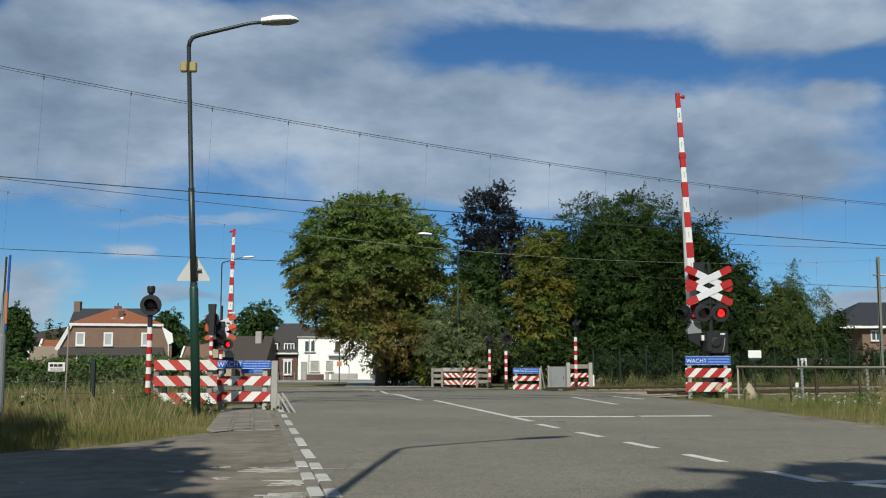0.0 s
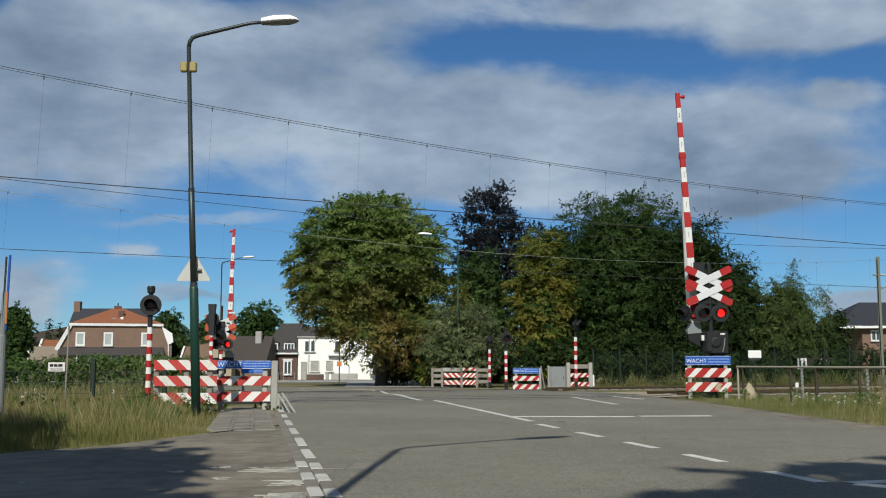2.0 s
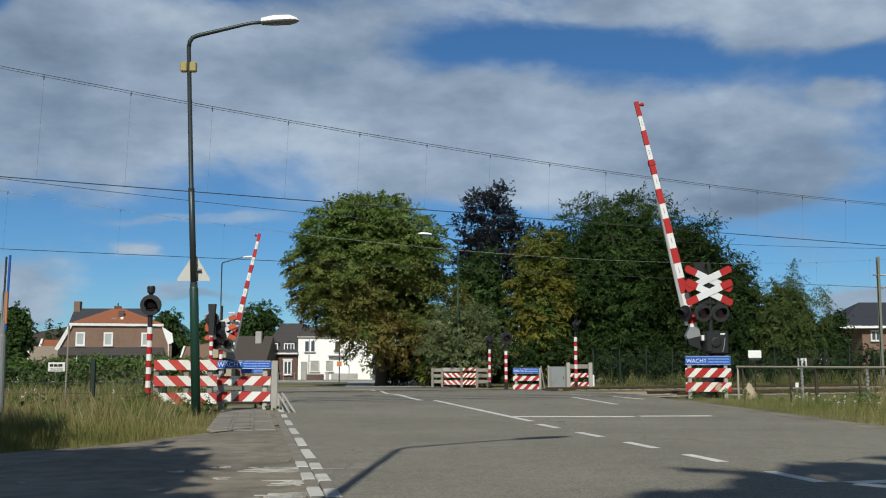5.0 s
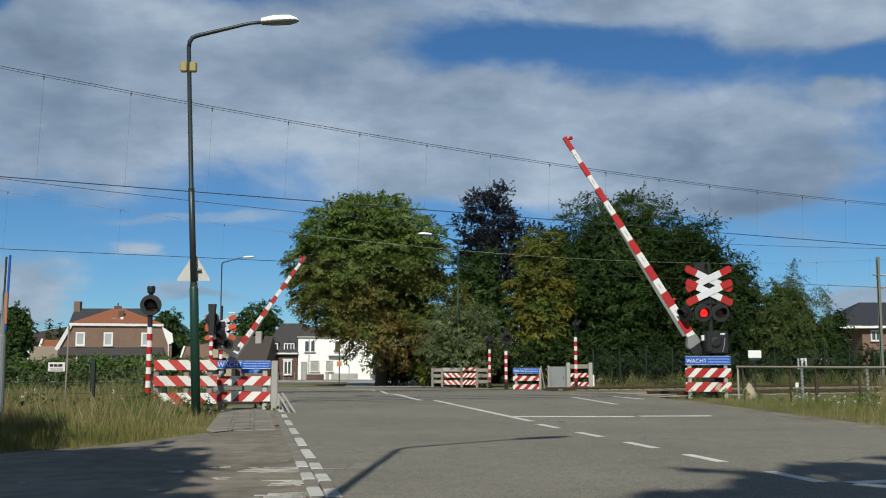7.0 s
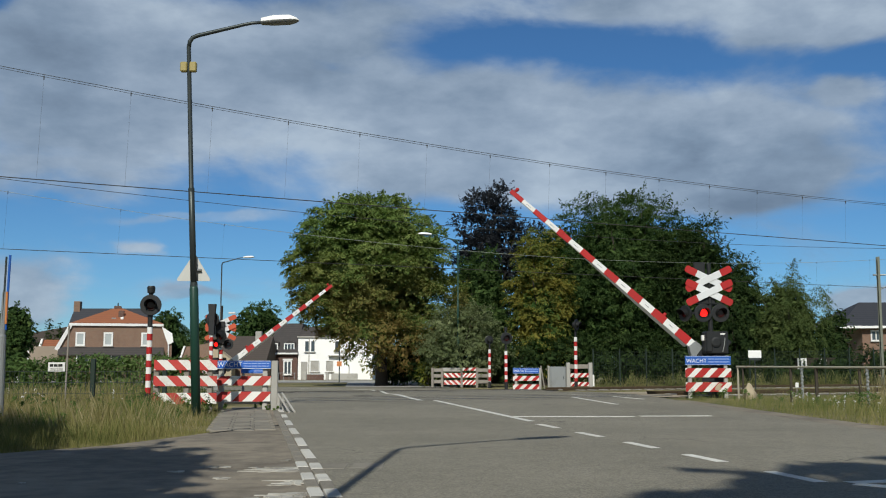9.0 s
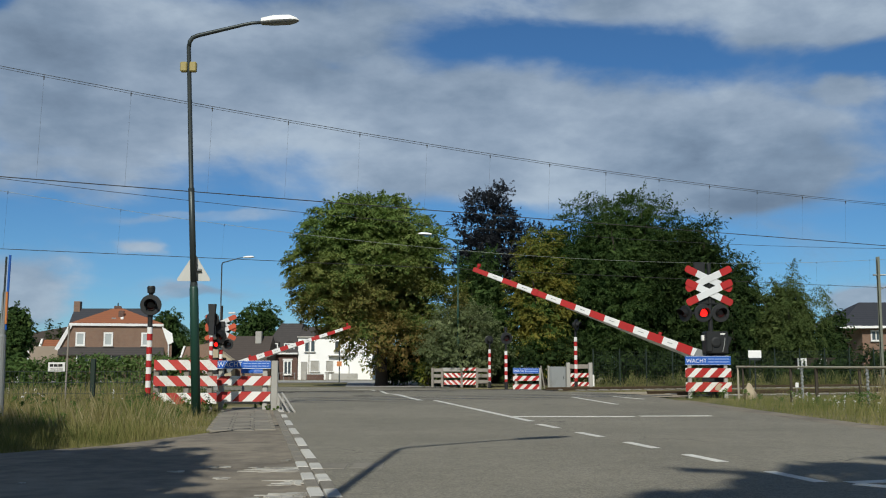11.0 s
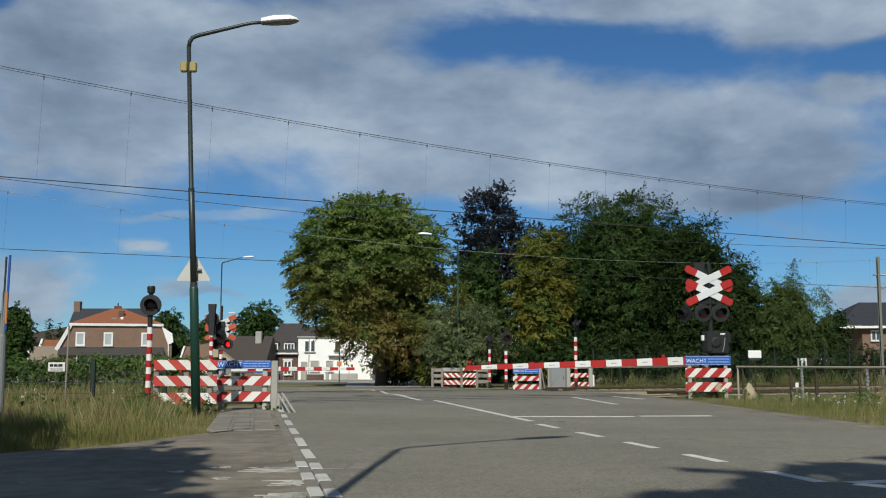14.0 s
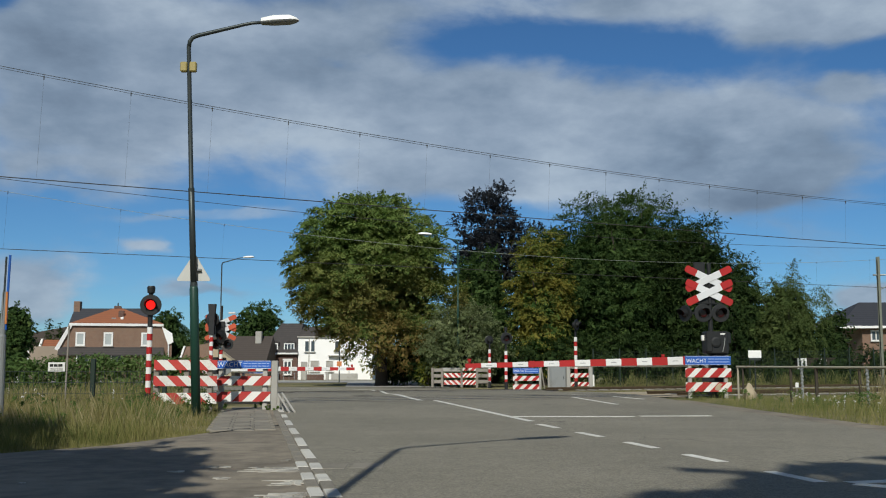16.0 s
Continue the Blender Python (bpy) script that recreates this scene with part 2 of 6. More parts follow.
def sheet(name, outline, lift, step, material, label, category="ground"):
    """A flat piece of ground inside a convex or simple outline, draped over the land."""
    bm = bmesh.new()
    f = bm.faces.new([bm.verts.new((x, y, 0)) for x, y in outline])
    xs = [p[0] for p in outline]
    ys = [p[1] for p in outline]
    for axis, lo, hi in (((1, 0, 0), min(xs), max(xs)), ((0, 1, 0), min(ys), max(ys))):
        k = math.ceil(lo / step) * step
        while k < hi:
            bmesh.ops.bisect_plane(bm, geom=bm.verts[:] + bm.edges[:] + bm.faces[:], plane_co=Vector(axis) * k, plane_no=axis)
            k += step
    for v in bm.verts:
        v.co.z = ground_z(v.co.x, v.co.y) + lift
    bmesh.ops.recalc_face_normals(bm, faces=bm.faces[:])
    for f in bm.faces:
        if f.normal.z < 0:
            f.normal_flip()
    ob = part(name, bm, material)
    return tagged(ob, label, category, kind="structure")


# ---------------------------------------------------------------- clouds
def cloud_material():
    """Drifting broken clouds: broad banks shaped by noise, clear sky between, and scattered cloud all round."""
    g = Graph("cloud")
    d = g.coords()
    xyz = g.node("SeparateXYZ")
    g.link(d, xyz.inputs[0])
    x, y, z = xyz.outputs
    front = g.math("MAXIMUM", y, 0.05)
    low = g.node("CombineXYZ")
    g.link(x, low.inputs[0])
    g.link(y, low.inputs[1])
    g.link(g.math("MULTIPLY", z, 2.1), low.inputs[2])
    vec = low.outputs[0]
    puff = g.noise(vec, 6.5, 10, 0.58, 0.3)
    broad = g.noise(vec, 2.2, 5, 0.5)
    warp = g.node("TexNoise")
    warp.inputs["Scale"].default_value, warp.inputs["Detail"].default_value = 7.0, 7.0
    g.link(vec, warp.inputs["Vector"])
    shift = g.node("SeparateXYZ")
    g.link(warp.outputs["Color"], shift.inputs[0])
    u = g.math("ADD", g.math("DIVIDE", x, front), g.math("MULTIPLY_ADD", shift.outputs[0], 0.14, -0.07))
    v = g.math("ADD", g.math("DIVIDE", z, front), g.math("MULTIPLY_ADD", shift.outputs[1], 0.07, -0.035))
    total = None
    banks = ((0.19, 0.237, 0.205, 0.062, 1.0), (-0.24, 0.26, 0.26, 0.058, 0.85), (-0.26, 0.345, 0.235, 0.05, 0.9), (0.36, 0.37, 0.19, 0.034, 0.75), (0.16, 0.392, 0.2, 0.02, 0.5),
             (0.37, 0.35, 0.06, 0.022, 0.45), (0.12, 0.332, 0.17, 0.024, -0.4), (0.43, 0.232, 0.07, 0.045, 0.3), (0.29, 0.188, 0.09, 0.028, 0.7), (0.425, 0.285, 0.03, 0.012, 0.6),
             (-0.43, 0.085, 0.05, 0.04, 0.9), (-0.32, 0.119, 0.024, 0.009, 0.62), (0.43, 0.073, 0.034, 0.015, 0.95), (-0.25, 0.153, 0.09, 0.007, 0.4),
             (-0.05, 0.185, 0.13, 0.02, 0.45), (-0.25, 0.082, 0.05, 0.006, 0.5), (-0.11, 0.314, 0.03, 0.01, -0.5), (-0.46, 0.377, 0.03, 0.015, -0.5), (-0.4, 0.2, 0.07, 0.02, 0.4))

    def bank(cu, cv, ru, rv):
        a = g.math("DIVIDE", g.math("SUBTRACT", u, cu), ru)
        b = g.math("DIVIDE", g.math("SUBTRACT", v, cv), rv)
        r = g.math("ADD", g.math("POWER", g.math("ABSOLUTE", a), 2.6), g.math("POWER", g.math("ABSOLUTE", b), 2.6))
        return g.math("DIVIDE", 1.0, g.math("MULTIPLY_ADD", r, r, 1.0))

    for cu, cv, ru, rv, weight in banks:
        term = g.math("MULTIPLY", bank(cu, cv, ru, rv), weight)
        total = term if total is None else g.math("ADD", total, term)
    ahead = g.step(y, 0.1, 0.45)
    shape = g.math("ADD", g.math("MULTIPLY", total, ahead), g.math("MULTIPLY", g.math("SUBTRACT", 1.0, ahead), g.step(broad, 0.38, 0.62)))
    dens = g.math("ADD", shape, g.math("MULTIPLY_ADD", puff, 1.5, -0.75))
    # clear round the sun
    to_sun = g.node("VectorMath")
    to_sun.operation = "DOT_PRODUCT"
    g.link(g.vmath("NORMALIZE", d), to_sun.inputs[0])
    to_sun.inputs[1].default_value = TO_SUN
    clear = g.step(to_sun.outputs["Value"], 0.94, 0.8)
    cover = g.math("MULTIPLY", g.math("MULTIPLY", g.step(dens, 0.1, 0.82), clear), g.step(z, 0.0, 0.03))
    dark = g.math("ADD", g.math("MULTIPLY", bank(0.345, 0.2, 0.075, 0.05), 0.55), g.math("MULTIPLY", bank(-0.38, 0.27, 0.14, 0.05), 0.12))
    tone = g.math("ADD", dark, g.math("MULTIPLY_ADD", g.noise(vec, 7.0, 9, 0.56), 2.2, -0.8))
    col = g.ramp(tone, [(0.0, (0.51, 0.595, 0.72)), (0.3, (0.375, 0.455, 0.585)), (0.62, (0.265, 0.34, 0.46)), (1.0, (0.18, 0.236, 0.33))])
    # cloud out of view is tinted warm, added to make the fill light less blue
    warm = g.node("Mix")
    warm.data_type, warm.blend_type = "RGBA", "MULTIPLY"
    g.link(g.math("SUBTRACT", 1.0, ahead), warm.inputs[0])
    g.link(col, warm.inputs[6])
    warm.inputs[7].default_value = (1.14, 0.97, 0.66, 1)
    col = warm.outputs[2]
    e = g.node("Emission")
    g.link(col, e.inputs[0])
    e.inputs[1].default_value = 0.9
    clearness = g.node("BsdfTransparent")
    m = g.node("MixShader")
    g.link(g.math("MULTIPLY", cover, 0.92), m.inputs[0])
    g.link(clearness.outputs[0], m.inputs[1])
    g.link(e.outputs[0], m.inputs[2])
    g.link(m.outputs[0], g.out.inputs[0])
    g.mat.cycles.emission_sampling = "NONE"
    return g.mat


def build_clouds():
    """A wide shell of cloud over the whole land, of radius 1 in its own space."""
    bm = bmesh.new()
    rings = []
    n = 48
    for el in (0, 2, 5, 9, 14, 20, 28, 38, 50, 64, 78):
        a = radians(el)
        rings.append([bm.verts.new((math.cos(a) * math.sin(2 * math.pi * k / n), math.cos(a) * math.cos(2 * math.pi * k / n), math.sin(a))) for k in range(n)])
    for a, b in zip(rings, rings[1:]):
        for k in range(n):
            bm.faces.new((a[k], a[(k + 1) % n], b[(k + 1) % n], b[k]))
    top = bm.verts.new((0, 0, 1))
    for k in range(n):
        bm.faces.new((rings[-1][k], rings[-1][(k + 1) % n], top))
    ob = part("cloud", bm, cloud_material(), smooth=True)
    ob.scale = (2600, 2600, 2600)
    return tagged(ob, "broken white and grey clouds drifting over blue sky", "clouds", kind="structure")


clouds = build_clouds()


# ---------------------------------------------------------------- ground, roads, tracks
def build_ground():
    far = [-2500, -1200, -600, -300, -160, -100, -70]
    xs = far + list(np.arange(-56, 57, 2.0)) + [-v for v in far[::-1]]
    ys = [-2500, -800, -300, -100, -40, -20, -10] + list(np.arange(-4, 150, 2.0)) + [170, 220, 300, 600, 1200, 2600]
    bm = bmesh.new()
    grid = [[bm.verts.new((x, y, float(ground_z(x, y)) + 0.02 * noise.noise((x * 0.3, y * 0.3, 0)) - 0.02)) for x in xs] for y in ys]
    for a, b in zip(grid, grid[1:]):
        for k in range(len(xs) - 1):
            bm.faces.new((a[k], a[k + 1], b[k + 1], b[k]))
    return tagged(part("ground", bm, M["soil"], smooth=True), "dry grassy ground with bare earth patches", "ground", kind="structure")


build_ground()
tagged(sheet("road", [(-8, -45), (20, -45), (6.9, 2), (6.5, 8), (6.15, 15), (6.05, 20.5), (6.1, 26), (6.2, 30), (5.3, 38), (4.4, 47), (2.6, 53), (-0.6, 57), (-5, 61), (-14, 64), (-60, 70), (-60, 84), (-36, 84),
       (-30, 62), (-15, 56.5), (-10.5, 52), (-6.2, 34), (-4.0, 24), (0.55, 0)], 0.012, 2.0, M["asphalt"], "worn grey asphalt road over the railway crossing"), category="road")
sheet("pavement_side", [(-60, -3), (-8, -0.4), (0.3, 0.8), (-2.1, 14), (-3.2, 20), (-3.6, 22), (-4.55, 21.7), (-4.2, 20), (-3.7, 16.5), (-3.05, 13.6), (-3.2, 12.9), (-3.7, 11.2), (-4.5, 10.1), (-9, 8.6), (-60, 4)], 0.008, 2.0, M["side"], "worn brownish side road and footpath paving", "pavement")
sheet("pavement_far", [(-60, 84.2), (-8, 84.2), (-6, 61.6), (0, 58), (2, 60), (0, 100), (-60, 112)], 0.03, 4.0, M["concrete"], "pale paved forecourt before the houses", "pavement")


def marking(points, width, label="worn white painted road line", material="mark"):
    """A painted line along points, 3 mm thick."""
    bm = bmesh.new()
    pts = [Vector((points[0][0], points[0][1], 0))]
    for p in points[1:]:
        q, a = Vector((p[0], p[1], 0)), pts[-1]
        k = max(1, math.ceil((q - a).length / 0.8))
        pts += [a.lerp(q, (i + 1) / k) for i in range(k)]
    rows = []
    for i, p in enumerate(pts):
        d = (pts[min(i + 1, len(pts) - 1)] - pts[max(i - 1, 0)]).normalized()
        n = Vector((d.y, -d.x, 0)) * width / 2
        rows.append([bm.verts.new((q.x, q.y, float(ground_z(q.x, q.y)) + h)) for q, h in ((p - n, 0.01), (p - n, 0.0155), (p + n, 0.0155), (p + n, 0.01))])
    for a, b in zip(rows, rows[1:]):
        for k in range(3):
            bm.faces.new((a[k], a[k + 1], b[k + 1], b[k]))
    bmesh.ops.recalc_face_normals(bm, faces=bm.faces[:])
    ob = part("road_marking", bm, M[material])
    return tagged(ob, label, "road marking", "road markings", "structure")


def along(w, s0, s1, n=6):
    return [road_at(w, s0 + (s1 - s0) * i / n) for i in range(n + 1)]


# centre line: dashes, then a solid stretch up to the crossing, then the far curve
for y0, y1 in ((7.61, 8.39), (9.22, 10.0), (10.74, 11.63), (12.46, 13.37), (14.29, 15.28)):
    marking([(2.84 - 0.1812 * (y - 7.61), y) for y in (y0, y1)], 0.11)
marking([(1.41, 16.07), (0.6, 21.1), (-0.21, 26.1)], 0.12)
marking([(-0.57, 26.1), (-0.94, 28.3), (-1.55, 32.8), (-2.1, 38.2), (-2.6, 43.5), (-3.6, 51.5), (-4.85, 54.2), (-8.0, 55.6)], 0.15)
# iron cover and a mended patch in the asphalt
tagged(part("manhole_cover", tube([(-2.4, 30.2, -0.03), (-2.4, 30.2, 0.016)], 0.3, 24), M["joint"]), "dark iron cover set in the asphalt", "manhole cover", kind="structure")
for px, py in ((-0.98, 8.85), (-0.66, 8.9)):
    tagged(part("road_patch", box((px, py, 0.002), (0.28, 0.46, 0.026), 0.004, pose(0, 0, 0, 0, 0, 0)), M["tile"]), "darker mended patch in the asphalt", "road patch", kind="structure")
# seam where the tiled path begins
marking([(-3.05, 13.2), (-2.8, 14.05), (-2.5, 14.75), (-2.36, 15.3)], 0.05, "dark sandy seam between tiles and asphalt", "joint")
# stop line across the lane and the cycle lane
marking([(1.19, 17.6), (3.34, 17.6)], 0.22)
marking([(3.46, 17.75), (4.75, 17.85)], 0.22)
# give-way triangle and edge lines
marking([(4.03, 23.3), (3.72, 29.0)], 0.1)
marking([(5.4, 27.0), (5.02, 29.6)], 0.12)
marking([(3.03, 7.58), (4.9, 8.15)], 0.14)
marking([(3.05, 7.5), (4.2, 6.3)], 0.14)
for px, py in ((3.95, 31.5), (4.15, 30.9), (4.3, 30.3)):
    marking([(px, py), (px + 0.35, py - 0.12)], 0.22, "chipped white mark beside the deck", "worn_mark")


def edge_blocks():
    """Kerb-flush blocks along the road's left edge: white and grey by turns, doubled where the side road joins."""
    band = tagged(part("edge_band", box((0, 0, -0.03), (0.02, 0.02, 0.02)), M["concrete"], m=Matrix.Translation((0.2, 5, 0))), "row of white and grey edge blocks", "kerb", kind="structure")
    me_block = {}
    spans = ((6.75, 7.2), (7.72, 8.2), (8.62, 9.12), (9.6, 10.65), (11.15, 12.35), (13.1, 14.3), (15.1, 16.4), (17.3, 18.5), (19.4, 20.8))
    def lay(w, wide, a, b, kind):
        key = (round(b - a, 2), kind, wide)
        if key not in me_block:
            bm = box((0, 0, 0), (wide, b - a - 0.025, 0.05), 0.008)
            me = bpy.data.meshes.new("block")
            bm.to_mesh(me)
            bm.free()
            me.materials.append(M[kind])
            me_block[key] = me
        ob = new("block", me_block[key])
        ob.matrix_world = Matrix.Translation(road_at(w, (a + b) / 2, rng.uniform(-0.006, -0.001))) @ pose(0, 0, 0, 0, 0, math.degrees(ROAD) + rng.uniform(-0.5, 0.5))
        ob.parent = band
        ob.matrix_parent_inverse = band.matrix_basis.inverted()

    rng = random.Random(31)
    last = 6.3
    for s0, s1 in spans:
        for a, b, kind in ((last, s0, "tile"), (s0, s1, "kerb_white")):
            lay(0.55, 0.1, a, b, kind)
        last = s1
    k = 6.3
    while k < 20.6:
        white = k < 9.0 and any(abs(k + 0.25 - (a + b) / 2) < 0.3 for a, b in spans)
        lay(0.438, 0.1, k, k + 0.5, "kerb_white" if white else "tile")
        k += 0.5


edge_blocks()


def worn_bar(x0, x1, y, w, seed):
    """A painted bar worn away in strips at its outer end."""
    rng = random.Random(seed)
    bm = bmesh.new()
    n = max(3, int(w / 0.035))
    for i in range(n):
        ya, yb = y + w * (i / n - 0.5), y + w * ((i + 0.93) / n - 0.5)
        xa = x0 + (x1 - x0) * rng.uniform(0, 0.75)
        xb = x1 - (x1 - x0) * (rng.uniform(0, 0.12) if x1 > -1.3 else rng.uniform(0, 0.5))
        cuts = [(xa, xb)]
        if rng.random() < 0.6 and xb - xa > 0.12:
            c = rng.uniform(xa + 0.04, xb - 0.06)
            cuts = [(xa, c), (c + rng.uniform(0.02, 0.05), xb)]
        for a, b in cuts:
            if b - a > 0.02:
                add_box(bm, ((a + b) / 2, (ya + yb) / 2 + 0.12 * ((a + b) / 2 - x1), 0.011), (b - a, yb - ya, 0.006))
    return tagged(part("road_marking", bm, M["worn_mark"]), "worn white bar on the side road", "road marking", "road markings", "structure")


for i, (x0, x1, y, w) in enumerate(((-1.72, -1.15, 8.6, 0.42), (-1.4, -1.03, 7.62, 0.34), (-1.4, -0.9, 6.85, 0.34), (-1.5, -1.38, 9.4, 0.12), (-2.3, -2.12, 8.4, 0.14), (-2.05, -1.8, 8.8, 0.12), (-3.3, -3.1, 7.6, 0.08), (-1.8, -1.62, 7.9, 0.12), (-4.85, -4.72, 8.9, 0.1))):
    worn_bar(x0, x1, y, w, 40 + i)


def tracks():
    along_rail = Vector((math.cos(RAIL), math.sin(RAIL), 0))
    across = Vector((-math.sin(RAIL), math.cos(RAIL), 0))
    for k, y0 in enumerate(TRACKS):
        origin = Vector((0, y0, 0))
        tr = thing("railway_track", Matrix.Translation((0, y0, -0.2 * k)) @ pose(0, 0, 0, 0, 0, math.degrees(RAIL)), "rusty railway track on brown ballast", "railway track", "railway tracks", "structure")
        lo, hi = (-8.2, 8.0) if k == 0 else (-14.5, 6.2)
        # rails: open track outside the road, flush in the deck on the road
        for side in (-0.7525, 0.7525):
            prof = [(-0.07, 0), (0.07, 0), (0.07, 0.02), (0.012, 0.035), (0.012, 0.11), (0.036, 0.12), (0.036, 0.155), (-0.036, 0.155), (-0.036, 0.12), (-0.012, 0.11), (-0.012, 0.035), (-0.07, 0.02)]
            for u0, u1 in ((-260, lo + 0.4), (hi - 0.4, 260)):
                bm = bmesh.new()
                a = [bm.verts.new((u0, side + x, z - 0.045)) for x, z in prof]
                b = [bm.verts.new((u1, side + x, z - 0.045)) for x, z in prof]
                for i in range(len(prof)):
                    bm.faces.new((a[i], b[i], b[(i + 1) % len(prof)], a[(i + 1) % len(prof)]))
                bmesh.ops.recalc_face_normals(bm, faces=bm.faces[:])
                part("rail", bm, M["rail"], tr)
        for x0, x1 in ((-200, lo), (hi, 200)):
            prof = [(-2.6, -0.3), (-1.75, 0.0), (1.75, 0.0), (2.6, -0.3)]
            bm = bmesh.new()
            n = 60
            rows = []
            for i in range(n + 1):
                x = x0 + (x1 - x0) * i / n
                rows.append([bm.verts.new((x, w, z)) for w, z in prof])
            for a, b in zip(rows, rows[1:]):
                for j in range(3):
                    bm.faces.new((a[j], b[j], b[j + 1], a[j + 1]))
            bmesh.ops.recalc_face_normals(bm, faces=bm.faces[:])
            part("ballast_bed", bm, M["ballast"], tr)
            me = None
            for i in range(40):
                x = lo - 0.4 - 0.65 * i if x0 < 0 and x1 == lo else hi + 0.4 + 0.65 * i
                if me is None:
                    bm = box((0, 0, 0), (0.24, 2.5, 0.16), 0.01)
                    me = bpy.data.meshes.new("sleeper")
                    bm.to_mesh(me)
                    bm.free()
                hang("sleeper", me, M["concrete"], tr, m=Matrix.Translation((x, 0, -0.055)))
        # rubber lips and groove of the deck where the road crosses
        for side in (-0.7525, 0.7525):
            part("flangeway", box(((lo + hi) / 2, side, 0.006), (hi - lo - 1.5, 0.42 if side < 0 else 0.2, 0.018), 0.003), M["joint"], tr, "dark rubber strip along the rail")
            part("rail_head", box(((lo + hi) / 2, side, 0.014), (hi - lo - 1.5, 0.065, 0.014), 0.003), M["railtop"], tr, "polished rail head")
        for side in (-1.9, 1.9):
            part("deck_edge", box(((lo + hi) / 2, side, 0.006), (hi - lo - 1.5, 0.09, 0.016), 0.003), M["joint"], tr, "dark joint at the deck's edge")


tracks()


# ---------------------------------------------------------------- striped boards and signs
def stripes(bm_w, bm_r, x0, x1, z0, z1, y, n, slant, phase=0.1, share=0.5):
    """A white board with red slanting bands standing 3 mm proud of it; slant +1 leans right going up."""
    add_box(bm_w, ((x0 + x1) / 2, y, (z0 + z1) / 2), (x1 - x0, 0.03, z1 - z0), None, 0.004)
    h, pitch = z1 - z0, (x1 - x0) / n
    yf = y - 0.018
    for i in range(-2, n + 2):
        a = x0 + pitch * (i + phase)
        quad = [(a, z0), (a + pitch * share, z0), (a + pitch * share + slant * h, z1), (a + slant * h, z1)]
        quad = clip_x(quad, x0, x1)
        if len(quad) >= 3:
            prism(quad, yf, y, bm_r)


def clip_x(poly, lo, hi):
    for bound, sign in ((lo, 1), (hi, -1)):
        out = []
        for (x0, z0), (x1, z1) in zip(poly, poly[1:] + poly[:1]):
            d0, d1 = sign * (x0 - bound), sign * (x1 - bound)
            if d0 >= 0:
                out.append((x0, z0))
            if d0 * d1 < 0:
                t = d0 / (d0 - d1)
                out.append((bound, z0 + (z1 - z0) * t))
        poly = out
        if len(poly) < 3:
            return []
    return [p for i, p in enumerate(poly) if (Vector(p) - Vector(poly[i - 1])).length > 1e-4]


def striped_board(parent, x0, x1, z0, z1, y=0.0, n=3, slant=1, red="board_red", name="striped_board", phase=0.1, share=0.5):
    w, r = bmesh.new(), bmesh.new()
    stripes(w, r, x0, x1, z0, z1, y, n, slant, phase, share)
    b = part(name, w, M["board_white"], parent, "red and white striped board")
    part("red_stripes", r, M[red], b, "red slanting stripes")
    return b


def wait_sign(parent, x0, x1, z0, z1, y=0.0, word=True):
    """The blue notice with one large word and two lines of small print."""
    b = part("notice_board", box(((x0 + x1) / 2, y, (z0 + z1) / 2), (x1 - x0, 0.025, z1 - z0), 0.004), M["blue"], parent, "blue enamel notice with white lettering")
    h, w_board = z1 - z0, x1 - x0
    if word:
        me = lettering("WACHT", h * (0.62 if w_board > 1.25 else 0.8))
        hang("lettering", me, M["white"], b, "white word WACHT", Matrix.Translation((x0 + 0.03, y - 0.0145, z0 + h * 0.26)))
    bm = bmesh.new()
    w = x1 - x0
    for row, k1 in ((0.66, 0.97), (0.34, 0.97)):
        xx = x0 + w * 0.5
        i = 0
        while xx < x0 + w * k1 - 0.03:
            l = (0.11, 0.07, 0.14, 0.09)[i % 4] * w * 0.7
            l = min(l, x0 + w * k1 - xx)
            add_box(bm, (xx + l / 2, y - 0.0135, z0 + h * row), (l, 0.004, h * 0.1))
            xx += l + 0.014
            i += 1
    part("small_print", bm, M["fine_print"], b, "pale bars of small print")
    fr = bmesh.new()
    for zz in (z0 + 0.008, z1 - 0.008):
        add_box(fr, ((x0 + x1) / 2, y - 0.0135, zz), (w - 0.01, 0.004, 0.008))
    part("border", fr, M["white"], b, "thin white border")
    return b


def end_post(parent, x, h, y=0.08, w=0.11, material="concrete"):
    return part("post", box((x, y, h / 2 - 0.1), (w, w, h + 0.2), 0.012), M[material], parent, "weathered concrete post")


# near right: notice above two striped boards
sign_r = thing("crossing_fence", pose(7.54, 28.5, -0.03, 0, 0, 3), "blue notice over two red and white striped boards", "fence", "crossing fences")
for x in (-0.52, 0.52):
    end_post(sign_r, x, 1.12, 0.07, 0.1)
wait_sign(sign_r, -0.66, 0.66, 0.96, 1.215)
striped_board(sign_r, -0.66, 0.66, 0.61, 0.87, 0.0, 3, 1, phase=0.54, share=0.56)
low_board = striped_board(sign_r, -0.66, 0.66, 0.205, 0.47, 0.0, 3, 1, phase=0.54, share=0.56)
part("peeled_patch", prism([(0.17, 0.26), (0.27, 0.235), (0.36, 0.27), (0.33, 0.34), (0.4, 0.42), (0.3, 0.455), (0.24, 0.4), (0.2, 0.36)], -0.021, -0.017), M["stone"], low_board, "peeled brownish patch")
part("peeled_patch", prism([(0.46, 0.24), (0.52, 0.225), (0.56, 0.28), (0.5, 0.31)], -0.021, -0.017), M["stone"], low_board, "peeled brownish patch")
part("gap_plank", box((0.0, 0.03, 0.54), (0.36, 0.03, 0.1), 0.004), M["black"], sign_r)

